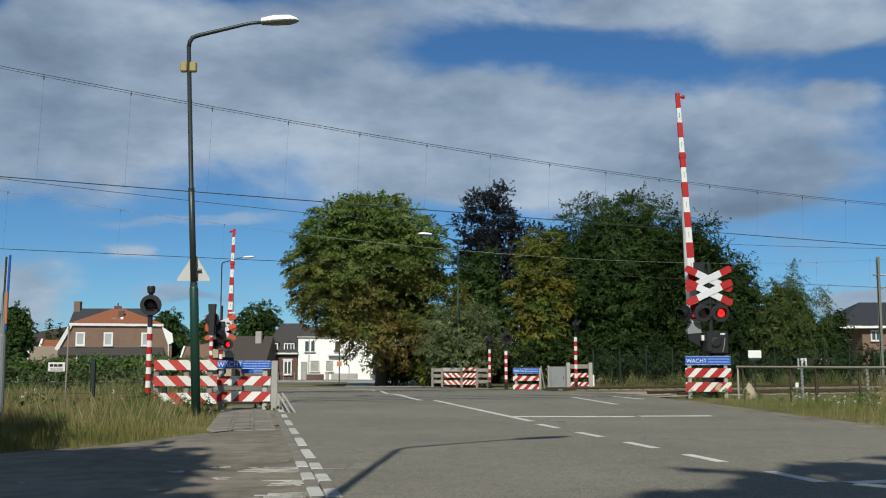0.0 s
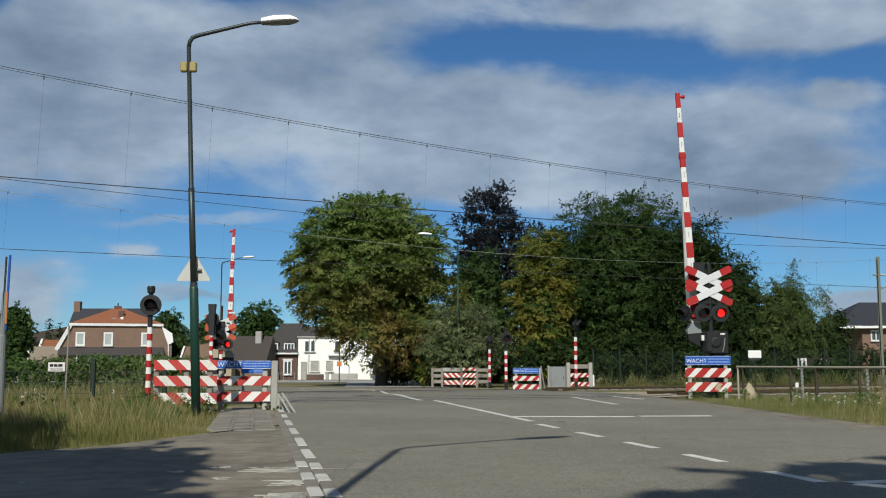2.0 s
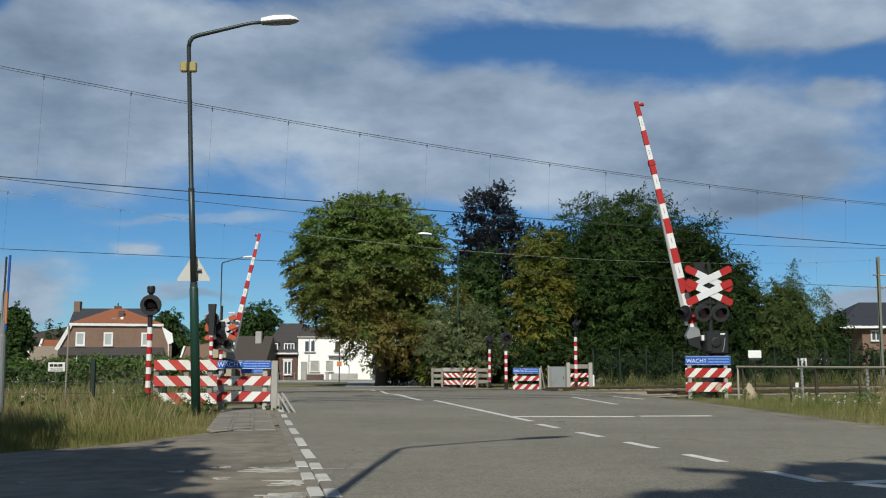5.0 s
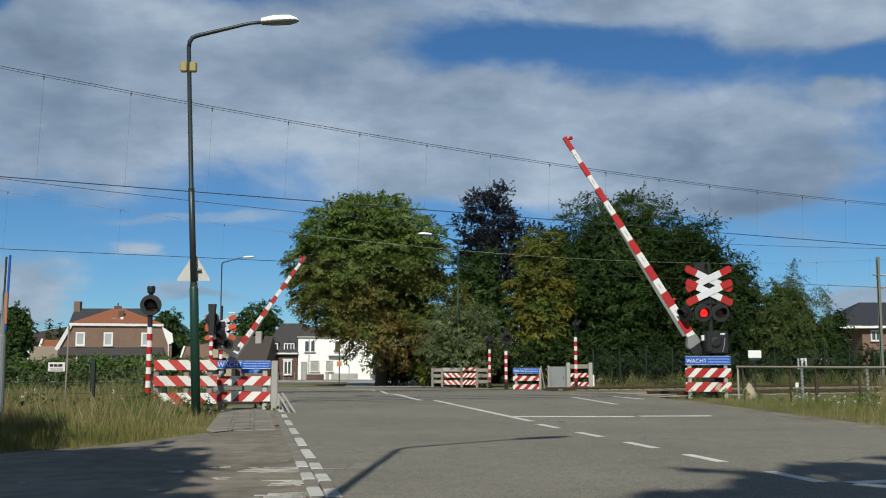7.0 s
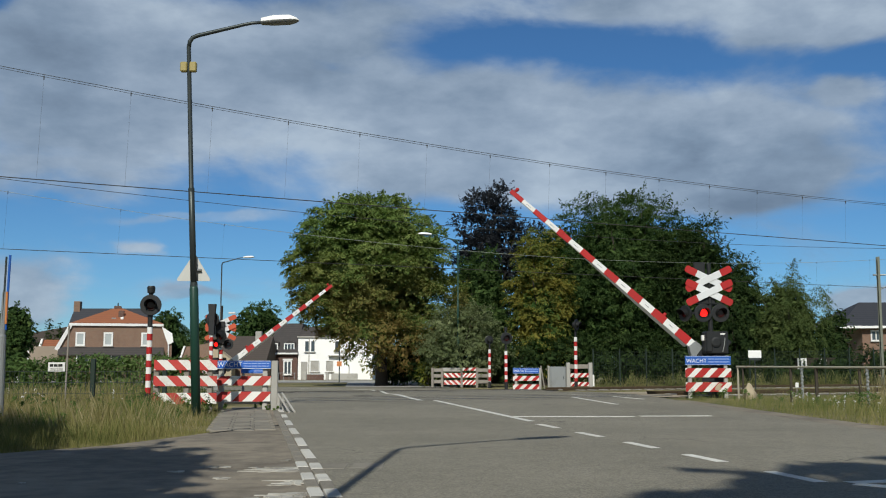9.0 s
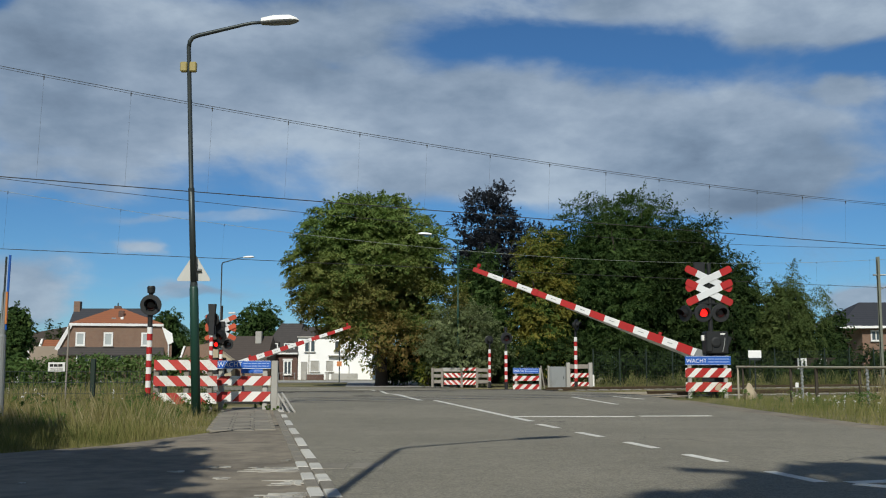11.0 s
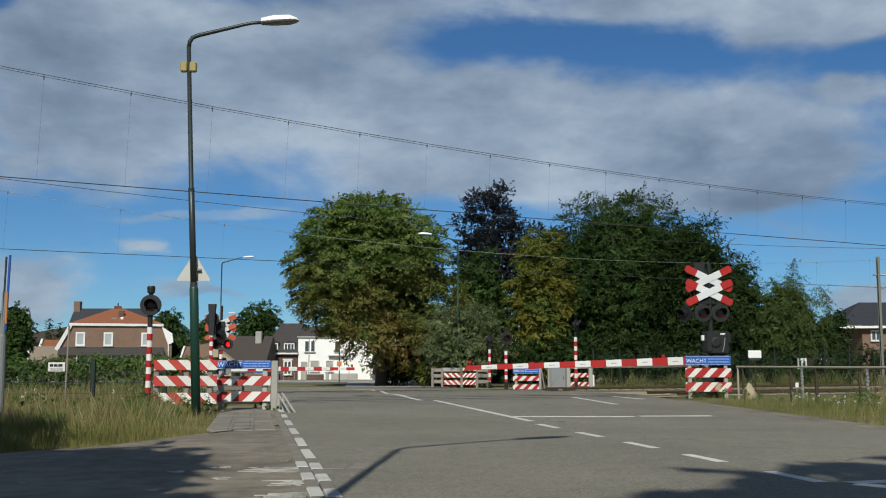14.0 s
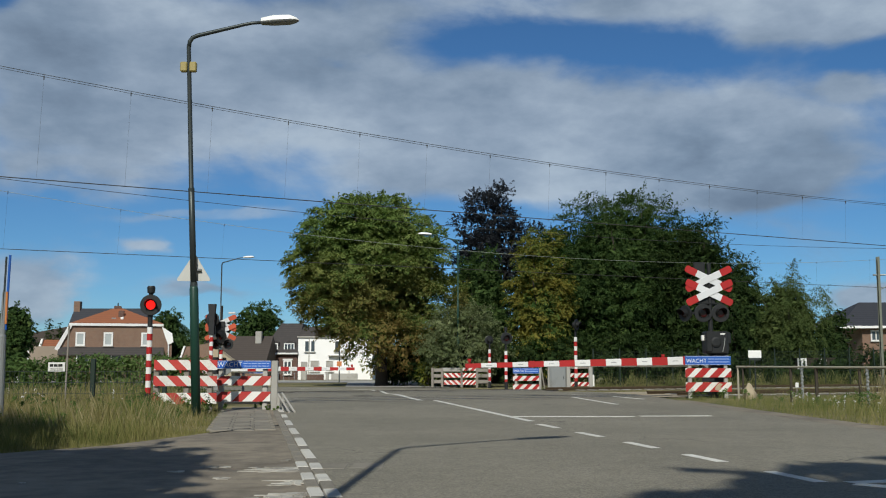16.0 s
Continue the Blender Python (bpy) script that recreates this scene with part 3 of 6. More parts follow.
# near left: two panels across the footpath
fence_l = thing("crossing_fence", pose(-5.02, 19.6, 0.0, 0, 0, 4), "faded red and white striped three-board fence in tall grass", "fence", "crossing fences")
for x in (-0.58, 0.0, 0.45):
    end_post(fence_l, x, 1.0, 0.08, 0.1, "wood")
for z0, z1 in ((0.81, 1.01), (0.5, 0.7), (0.16, 0.37)):
    striped_board(fence_l, -0.62, 0.6, z0, z1, 0.0, 3, -1, "faded")
sign_l = thing("crossing_fence", pose(-3.99, 20.3, 0.0, 0, 0, 4), "blue notice over striped boards beside a grey concrete post", "fence", "crossing fences")
end_post(sign_l, 0.58, 1.0, 0.0, 0.13)
end_post(sign_l, -0.5, 0.95, 0.09, 0.1)
end_post(sign_l, 0.38, 0.95, 0.09, 0.1)
wait_sign(sign_l, -0.6, 0.5, 0.835, 1.0)
striped_board(sign_l, -0.72, 0.5, 0.5, 0.69, 0.0, 3, 1, "faded")
striped_board(sign_l, -0.72, 0.5, 0.18, 0.38, 0.0, 3, 1, "faded")


# the matching panels beyond the tracks
fence_b = thing("crossing_fence", pose(-11.8, 48.2, -0.28, 0, 0, 4), "striped board fence across the footpath beyond the tracks", "fence", "crossing fences")
for x in (-0.85, 0.0, 0.85):
    end_post(fence_b, x, 1.05, 0.08, 0.11)
for z0, z1 in ((0.85, 1.07), (0.45, 0.68)):
    striped_board(fence_b, -0.95, 0.95, z0, z1, 0.0, 4, -1)
sign_b = thing("crossing_fence", pose(-9.1, 48.2, -0.28, 0, 0, 4), "blue notice over striped boards beyond the tracks, half hidden", "fence", "crossing fences")
for x in (-0.5, 0.5):
    end_post(sign_b, x, 1.05, 0.08, 0.11)
wait_sign(sign_b, -0.6, 0.6, 0.85, 1.08, 0.0, False)
striped_board(sign_b, -1.3, 0.6, 0.45, 0.68, 0.0, 4, 1)


# ---------------------------------------------------------------- signals
def disc(parent, m, r, name="signal_head", hood=True, lamp=True):
    """A round black backboard with a dark lens under a hood; the glowing lamp slides in its housing. It faces -y. Returns the lamp."""
    bm = tube([(0, 0.0, 0), (0, -0.012, 0), (0, -0.03, 0), (0, -0.035, 0)], [r * 0.9, r, r, r * 0.97], 28)
    head = part(name, bm, M["black"], parent, "round black signal backboard", m)
    part("housing", tube([(0, 0.0, 0), (0, 0.13, 0), (0, 0.2, 0)], [r * 0.62, r * 0.6, r * 0.35], 18), M["black"], head)
    rim = bmesh.new()
    n = 24
    ring = [[], [], [], []]
    for k in range(n):
        a = 2 * math.pi * k / n
        for lst, rr, y in zip(ring, (r * 0.52, r * 0.52, r * 0.47, r * 0.47), (-0.034, -0.06, -0.06, -0.034)):
            lst.append(rim.verts.new((math.sin(a) * rr, y, math.cos(a) * rr)))
    for a, b in zip(ring, ring[1:]):
        for k in range(n):
            rim.faces.new((a[k], a[(k + 1) % n], b[(k + 1) % n], b[k]))
    bmesh.ops.recalc_face_normals(rim, faces=rim.faces[:])
    part("lens_ring", rim, M["black"], head)
    part("lens", tube([(0, -0.034, 0), (0, -0.045, 0), (0, -0.05, 0)], [r * 0.46, r * 0.46, r * 0.3], 20), M["lens"], head, "dark red lens")
    if hood:
        hd = bmesh.new()
        rows = []
        for k in range(15):
            a = radians(-105 + 210 * k / 14)
            deep = 0.24 * (0.45 + 0.55 * math.cos(a * 0.8))
            rows.append([hd.verts.new((math.sin(a) * rr, y, math.cos(a) * rr)) for rr, y in ((r * 0.57, -0.03), (r * 0.55, -0.04 - deep), (r * 0.52, -0.04 - deep), (r * 0.54, -0.03))])
        for a, b in zip(rows, rows[1:]):
            for j in range(3):
                hd.faces.new((a[j], a[j + 1], b[j + 1], b[j]))
        part("hood", hd, M["black"], head)
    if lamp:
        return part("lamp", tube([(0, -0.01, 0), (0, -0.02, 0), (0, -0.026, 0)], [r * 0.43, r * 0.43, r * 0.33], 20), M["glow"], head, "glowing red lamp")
    return None


def banded_pole(parent, x, y, z0, z1, r=0.055, band=0.28, first="white"):
    """A pole in white with proud red sleeves."""
    pole = part("pole", tube([(x, y, z0), (x, y, z1)], r, 14), M["white"], parent, "white pole with red bands")
    z = z1 - (band if first == "white" else 0)
    while z - band > z0:
        part("red_band", tube([(x, y, z - band), (x, y, z)], r + 0.003, 14), M["red"], pole, "red band")
        z -= 2 * band
    return pole


LAMPS = {}

# right signal with the double cross
sig = thing("crossing_signal", pose(7.8, 28.95, 0, 0, 0, 4), "double red and white warning cross above two round red lights", "railway signal", "crossing signals")
part("mast", tube([(0, 0.1, -0.1), (0, 0.1, 1.2), (0, 0.1, 3.9)], [0.075, 0.07, 0.06], 14), M["black"], sig, "black signal mast")
part("mast_cap", box((-0.28, 0.12, 3.72), (0.34, 0.06, 0.42), 0.02), M["black"], sig)
part("back_plate", box((-0.1, 0.08, 3.1), (0.5, 0.02, 0.9), 0.01), M["black"], sig)


def cross(parent, cz, y, turn=0, red="red"):
    for lean, dy in ((25, 0.0), (-25, -0.02)):
        m = Matrix.Translation((-0.04, y, cz)) @ pose(0, 0, 0, 0, 0, turn) @ pose(0, dy, 0, 0, lean, 0)
        blade = part("cross_blade", box((0, 0, 0), (0.82, 0.015, 0.2), 0.006), M["cross_white"], parent, "white cross blade with red ends", m)
        for sx in (-1, 1):
            outline = [(sx * 0.395, -0.104), (sx * 0.69, -0.104), (sx * 0.735, -0.08), (sx * 0.75, -0.04), (sx * 0.75, 0.04), (sx * 0.735, 0.08), (sx * 0.69, 0.104), (sx * 0.395, 0.104)]
            part("red_end", prism(outline, -0.011, 0.011), M[red], blade, "red blade end")


cross(sig, 3.43, 0.03)
cross(sig, 3.03, 0.0)
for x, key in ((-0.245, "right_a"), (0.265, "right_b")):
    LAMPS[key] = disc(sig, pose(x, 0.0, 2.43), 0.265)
disc(sig, pose(-0.72, 0.12, 2.42, 0, 0, -62), 0.24, lamp=False)
part("cross_arm", box((-0.1, 0.1, 2.43), (1.2, 0.05, 0.07), 0.008), M["black"], sig)
part("strap", box((0, 0.02, 2.72), (1.2, 0.02, 0.03), 0.004), M["black"], sig)


def barrier(m, length, side, offset, label):
    """Drive housing and a swinging arm in its own space: the arm's closed pose lies along -x (side -1) or +x (side +1)."""
    b = thing("crossing_barrier", m, label, "level crossing barrier", "crossing barriers")
    s = side
    arm_bm = bmesh.new()
    x0, x1 = 0.44, length
    n = 12
    rows = []
    for i in range(n + 1):
        k = i / n
        x = x0 + (x1 - x0) * k
        h, d = 0.125 - 0.065 * k, 0.05 - 0.018 * k
        c = 0.012
        rows.append([arm_bm.verts.new((s * x, py, offset + pz)) for py, pz in ((-d, -h + c), (-d + c, -h), (d - c, -h), (d, -h + c), (d, h - c), (d - c, h), (-d + c, h), (-d, h - c))])
    for a, bb in zip(rows, rows[1:]):
        for j in range(8):
            arm_bm.faces.new((a[j], a[(j + 1) % 8], bb[(j + 1) % 8], bb[j]))
    arm_bm.faces.new(rows[0])
    arm_bm.faces.new(rows[-1][::-1])
    bmesh.ops.recalc_face_normals(arm_bm, faces=arm_bm.faces[:])
    arm = part("arm", arm_bm, M["white"], b, "red and white banded barrier arm", Matrix.Translation((0, 0, 0)))
    bands = length / 7.4
    x = length
    w = 0.453 * bands
    count = 0
    while x - w > 0.6:
        if count % 2 == 0:
            k0, k1 = (x - w - x0) / (x1 - x0), (x - x0) / (x1 - x0)
            bm = bmesh.new()
            ends = []
            for k, xx in ((k0, x - w), (k1, x + (0.004 if count == 0 else 0))):
                h, d = 0.125 - 0.065 * k + 0.004, 0.05 - 0.018 * k + 0.004
                ends.append([bm.verts.new((s * xx, py, offset + pz)) for py, pz in ((-d, -h), (d, -h), (d, h), (-d, h))])
            for j in range(4):
                bm.faces.new((ends[0][j], ends[0][(j + 1) % 4], ends[1][(j + 1) % 4], ends[1][j]))
            bm.faces.new(ends[0])
            bm.faces.new(ends[1])
            bmesh.ops.recalc_face_normals(bm, faces=bm.faces[:])
            part("red_band", bm, M["red"], arm, "red reflective band")
        else:
            k = (x - w / 2 - x0) / (x1 - x0)
            d = 0.05 - 0.018 * k
            part("print", box((s * (x - w / 2), -d - 0.001, offset), (w * 0.36, 0.003, 0.02 - 0.006 * k), 0), M["grey"], arm, "grey bar of small print")
        x -= w
        count += 1
    # stay below the thick end, lamps on the tip and halfway, grey fork on the drive shaft
    bm = bmesh.new()
    rows = []
    for k, deep in ((0.02, 0.08), (0.2, 0.075), (0.58, 0.01)):
        x = x0 + (x1 - x0) * k
        h, d = 0.125 - 0.065 * k, 0.05 - 0.018 * k
        rows.append([bm.verts.new((s * x, py, offset + pz)) for py, pz in ((-d, -h + 0.002), (d, -h + 0.002), (d + 0.08, -h - deep * 0.75), (d + 0.04, -h - deep * 0.75))])
    for a, bb in zip(rows, rows[1:]):
        for q in range(4):
            bm.faces.new((a[q], a[(q + 1) % 4], bb[(q + 1) % 4], bb[q]))
    bm.faces.new(rows[0])
    bm.faces.new(rows[-1])
    bmesh.ops.recalc_face_normals(bm, faces=bm.faces[:])
    part("stiffener", bm, M["white"], arm, "white bevelled stiffener below the arm")
    for x, r in ((length - 0.12, 0.055), (length * 0.22, 0.05)):
        part("arm_lamp", tube([(s * x, 0, offset + 0.07), (s * x, 0, offset + 0.14), (s * x, 0, offset + 0.2)], [0.025, r, r], 12), M["red"], arm, "small red arm lamp")
    part("joint_sleeve", box((s * length * 0.74, 0, offset), (0.14, 0.11, 0.2), 0.01), M["red"], arm)
    outline = [(s * 0.2, offset - 0.27), (s * 0.2, offset * 0.55), (s * 0.15, 0.15), (s * -0.15, 0.2), (s * -0.3, 0.05), (s * -0.32, offset * 0.5), (s * -0.28, offset * 0.7), (s * 0.02, offset - 0.27)]
    for y0, y1 in ((0.07, 0.1), (-0.1, -0.07)):
        part("fork", prism(outline, y0, y1), M["black"], arm, "black steel fork plate")
    part("arm_socket", prism([(s * 0.3, offset - 0.29), (s * 0.52, offset - 0.12), (s * 0.47, offset + 0.13), (s * 0.2, offset + 0.13), (s * 0.19, offset - 0.27)], -0.11, 0.11), M["grey"], arm, "grey arm socket")
    part("counterweight", box((s * -0.18, 0, 0.02), (0.4, 0.26, 0.34), 0.03), M["black"], arm, "black counterweight")
    return b, arm


bar_r, arm_r = barrier(pose(8.04, 29.3, 1.69, 0, 0, 3), 7.42, -1, -0.61, "tall red and white barrier on black drive housing")
part("drive_housing", box((-0.16, -0.3, -0.12), (0.66, 0.42, 0.66), 0.04), M["black"], bar_r, "black drive housing with small white label")
part("drive_foot", box((-0.12, -0.28, -1.1), (0.42, 0.32, 1.3), 0.03), M["black"], bar_r)
part("conduit", tube([(-0.02, -0.53, -0.38), (0.03, -0.53, -0.2), (0.06, -0.53, 0.02)], 0.012, 6), M["grey"], bar_r)
part("side_lamp", box((-0.52, -0.3, 0.02), (0.08, 0.1, 0.16), 0.01), M["board_white"], bar_r, "small pale side plate")
part("crank_disc", tube([(-0.2, -0.515, -0.1), (-0.2, -0.545, -0.1), (-0.2, -0.555, -0.1)], [0.15, 0.15, 0.1], 20), M["black"], bar_r, "black crank disc")
part("side_cover", box((-0.4, -0.42, -0.2), (0.2, 0.24, 0.42), 0.04), M["black"], bar_r)
part("cover_ridge", box((0.08, -0.515, -0.12), (0.05, 0.02, 0.5), 0.006), M["black"], bar_r)
part("label_plate", box((0.0, -0.513, 0.13), (0.14, 0.012, 0.05), 0.002), M["white"], bar_r)

bar_l, arm_l = barrier(pose(-10.23, 46, 1.13, 0, 0, 3), 6.15, 1, -0.34, "red and white barrier on the far side of the tracks")
part("drive_housing", box((-0.1, 0.3, -0.2), (0.6, 0.4, 0.75), 0.04), M["black"], bar_l)
part("drive_foot", box((-0.1, 0.3, -0.9), (0.4, 0.3, 0.9), 0.03), M["grey"], bar_l)

# left signal beyond the tracks, its cross half hidden by a third lamp
sig_l = thing("crossing_signal", pose(-10.06, 45.4, -0.1, 0, 0, 3), "warning cross and round lights on a banded mast beyond the tracks", "railway signal", "crossing signals")
banded_pole(sig_l, -0.02, 0.0, -0.1, 1.95, 0.075, 0.2)
part("mast", tube([(-0.02, 0.0, 1.95), (-0.02, 0.0, 3.75)], 0.05, 12), M["black"], sig_l)
part("white_cap", box((0.44, 0.0, 3.42), (0.3, 0.16, 0.09), 0.02), M["white"], sig_l, "small white cap plate")
cross(sig_l, 2.96, -0.08, 4, "sunlit_red")
cross(sig_l, 2.56, -0.11, 4, "sunlit_red")
part("bracket", box((0.03, -0.1, 2.8), (0.06, 0.2, 0.06), 0.01), M["black"], sig_l)
part("back_plate", box((-0.05, -0.15, 2.72), (0.42, 0.02, 0.62), 0.02), M["black"], sig_l, "black plate on the cross's middle")
part("cross_arm", box((0, 0, 0), (0.6, 0.05, 0.07), 0.008, Matrix.Translation((0.06, -0.1, 1.99))), M["black"], sig_l)
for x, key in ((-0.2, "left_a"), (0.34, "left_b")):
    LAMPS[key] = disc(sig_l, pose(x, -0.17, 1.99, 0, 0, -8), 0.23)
disc(sig_l, pose(0.06, -0.4, 2.34, 0, 0, -38), 0.31, lamp=False)
disc(sig_l, pose(0.2, 0.12, 2.75, 0, 0, 150), 0.25, lamp=False)


def path_signal(m, label, h, r, lit=False, bell=True, band=0.17, pole_r=0.085):
    t = thing("path_signal", m, label, "railway signal", "path signals")
    banded_pole(t, 0, 0.06, -0.15, h - r * 2.1, pole_r, band)
    part("base_sleeve", tube([(0, 0.06, -0.15), (0, 0.06, 0.33), (0, 0.06, 0.34)], [pole_r + 0.008, pole_r + 0.008, pole_r], 14), M["black"], t, "black base sleeve")
    part("neck", tube([(0, 0.06, h - r * 2.1), (0, 0.06, h + r * 0.9)], 0.05, 12), M["black"], t)
    lamp = disc(t, pose(0.01, 0, h), r, lamp=lit)
    if bell:
        part("bell", tube([(0, 0.06, h + r * 0.9), (0, 0.06, h + r * 1.15), (0, 0.06, h + r * 1.2), (0, 0.06, h + r * 1.7), (0, 0.06, h + r * 1.85)], [0.035, 0.05, 0.078, 0.085, 0.07], 14), M["black"], t, "black warning bell")
    return lamp


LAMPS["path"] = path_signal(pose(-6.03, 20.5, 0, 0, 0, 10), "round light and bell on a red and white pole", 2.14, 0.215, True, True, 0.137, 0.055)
path_signal(pose(-10.4, 44.95, -0.1, 0, 0, 165), "round light on a banded pole beyond the tracks, seen from behind", 3.1, 0.33, False, False, 0.17)
horn = thing("horn_box", pose(-10.36, 44.7, 0), "black flared horn on a slim stand beyond the tracks", "railway signal")
part("horn", prism([(-0.12, 2.3), (0.12, 2.3), (0.13, 3.2), (0.17, 3.68), (-0.17, 3.68), (-0.13, 3.2)], -0.12, 0.12), M["black"], horn)
banded_pole(horn, 0, 0, -0.15, 2.4, 0.075, 0.2)
path_signal(pose(3.16, 50, -0.2, 0, 0, 10), "round light on a slim red and white pole", 2.5, 0.3, False, True, 0.2, 0.075)
path_signal(pose(2.72, 58.7, -0.3, 0, 0, 190), "slim red and white pole by grey timber fence", 2.75, 0.26, False, False, 0.23, 0.08)
path_signal(pose(6.94, 51.9, -0.2, 0, 0, 60), "round light on a red and white pole by concrete posts", 3.25, 0.3, False, False, 0.235, 0.085)


# ---------------------------------------------------------------- street lamps, masts and wires
def street_lamp(m, h, reach, label, lean=(0.0, 0.0), thick=1.0, arm_turn=0.0, body="post_dark", foot="post_green"):
    """A stepped pole bent over into an arm with a shoebox-like white head; the arm points to +x."""
    t = thing("street_lamp", m, label, "street lamp", "street lamps")
    c = math.cos(radians(arm_turn)), math.sin(radians(arm_turn))
    r = 0.05 * thick
    lx = lean[0]
    part("lower_pole", tube([(0, 0, -0.1), (lx * 0.33, 0, h * 0.335), (lx * 0.34, 0, h * 0.345)], [0.085 * thick, 0.08 * thick, 0.06 * thick], 16), M[foot], t, "dark green lower pole", smooth=True)
    part("collar", tube([(lx * 0.33, 0, h * 0.335), (lx * 0.345, 0, h * 0.352)], 0.068 * thick, 16), M[body], t)
    part("upper_pole", tube([(lx * 0.34, 0, h * 0.34), (lx * 0.62, 0, h * 0.6), (lx * 0.62, 0, h * 0.602), (lx, 0, h)], [0.058 * thick, 0.056 * thick, 0.044 * thick, 0.04 * thick], 14), M[body], t, "", smooth=True)
    part("ring", tube([(lx * 0.615, 0, h * 0.596), (lx * 0.625, 0, h * 0.606)], 0.058 * thick, 14), M[body], t)
    rise = 0.46 * reach / 2.0
    pts = [(lx, 0, h - 0.02), (lx + 0.02 * c[0], 0.02 * c[1], h + 0.1), (lx + 0.07 * c[0], 0.07 * c[1], h + 0.17), (lx + 0.16 * c[0], 0.16 * c[1], h + 0.21)]
    pts += [(lx + reach * 0.52 * c[0], reach * 0.52 * c[1], h + rise * 0.92), (lx + reach * 0.58 * c[0], reach * 0.58 * c[1], h + rise * 0.97), (lx + reach * 0.68 * c[0], reach * 0.68 * c[1], h + rise)]
    part("arm", tube(pts, [0.04 * thick] * 4 + [0.032 * thick] * 3, 12), M[body], t, "", smooth=True)
    hx = reach * 0.66
    # head: upper shell and darker lower bowl
    l = reach * 0.35
    prof = [(0, 0.055, 0.05), (0.02, 0.075, 0.065), (0.35, 0.12, 0.09), (0.75, 0.125, 0.085), (0.93, 0.09, 0.045), (1.0, 0.02, 0.01)]
    up, low = bmesh.new(), bmesh.new()
    for bm, sgn, k in ((up, 1, 1.0), (low, -1, 0.55)):
        rows = []
        for f, w, hh in prof:
            rows.append([bm.verts.new((f * l, math.cos(a) * w, sgn * max(math.sin(a), 0) * hh * k * 1.35)) for a in (math.pi * j / 10 for j in range(11))])
        for a, b in zip(rows, rows[1:]):
            for j in range(10):
                bm.faces.new((a[j], a[j + 1], b[j + 1], b[j]))
        bm.faces.new(rows[0])
        bmesh.ops.recalc_face_normals(bm, faces=bm.faces[:])
    hm = Matrix.Translation((lx + hx * c[0], hx * c[1], h + rise)) @ pose(0, 0, 0, 0, -3, arm_turn)
    head = part("lamp_head", up, M["lamp_white"], t, "white lamp shell", hm, True)
    part("bowl", low, M["grey"], head, "grey lamp bowl", smooth=True)
    return t


near_lamp = street_lamp(pose(-4.38, 17.9, 0), 6.78, 2.02, "tall street lamp, green foot, white head, bearing a sign", (-0.34, 0), 0.98)
for sx in (-1, 1):
    part("yellow_tag", box((-0.325 + sx * 0.085, -0.02, 6.38), (0.13, 0.1, 0.19), 0.02), M["yellow"], near_lamp, "faded yellow tag")
tri = [(-0.45, 2.45), (-0.43, 2.42), (0.14, 2.42), (0.16, 2.45), (-0.12, 2.9), (-0.17, 2.9)]
part("warning_sign", prism(tri, 0.09, 0.105), M["sign_back"], near_lamp, "bare grey back of a triangular sign")
part("sign_clamp", box((-0.1, 0.06, 2.62), (0.2, 0.06, 0.04), 0.005), M["grey"], near_lamp)
# the lamp beside the camera casts its shadow over the road
street_lamp(pose(-1.05, 2.0, 0), 6.78, 2.3, "tall street lamp by the roadside behind the viewer", (-0.48, 0), 0.98, 33)
leaf_lamp = street_lamp(pose(0.9, 60, -0.33, 0, 0, 180), 8.65, 2.4, "green street lamp in front of leafy trees", (0, 0), 1.1, 0, "post_green")
part("tag", box((0, -0.1, 1.95), (0.16, 0.05, 0.14), 0.01), M["white"], leaf_lamp, "small white tag")
street_lamp(pose(-16.75, 75, -0.4), 8.95, 2.45, "far street lamp standing beyond the crossing", (0, 0), 1.1)


def strand(name, points, r, material, label, n=5):
    return tagged(part(name, tube(points, r, n), M[material]), label, "overhead wire", "overhead wires", "structure")


def rail_line(track, u, off=0.0):
    """A place u metres along a track from x = 0 and off metres beyond its axis."""
    return Vector((u * math.cos(RAIL) - off * math.sin(RAIL), TRACKS[track] + u * math.sin(RAIL) + off * math.cos(RAIL), 0))


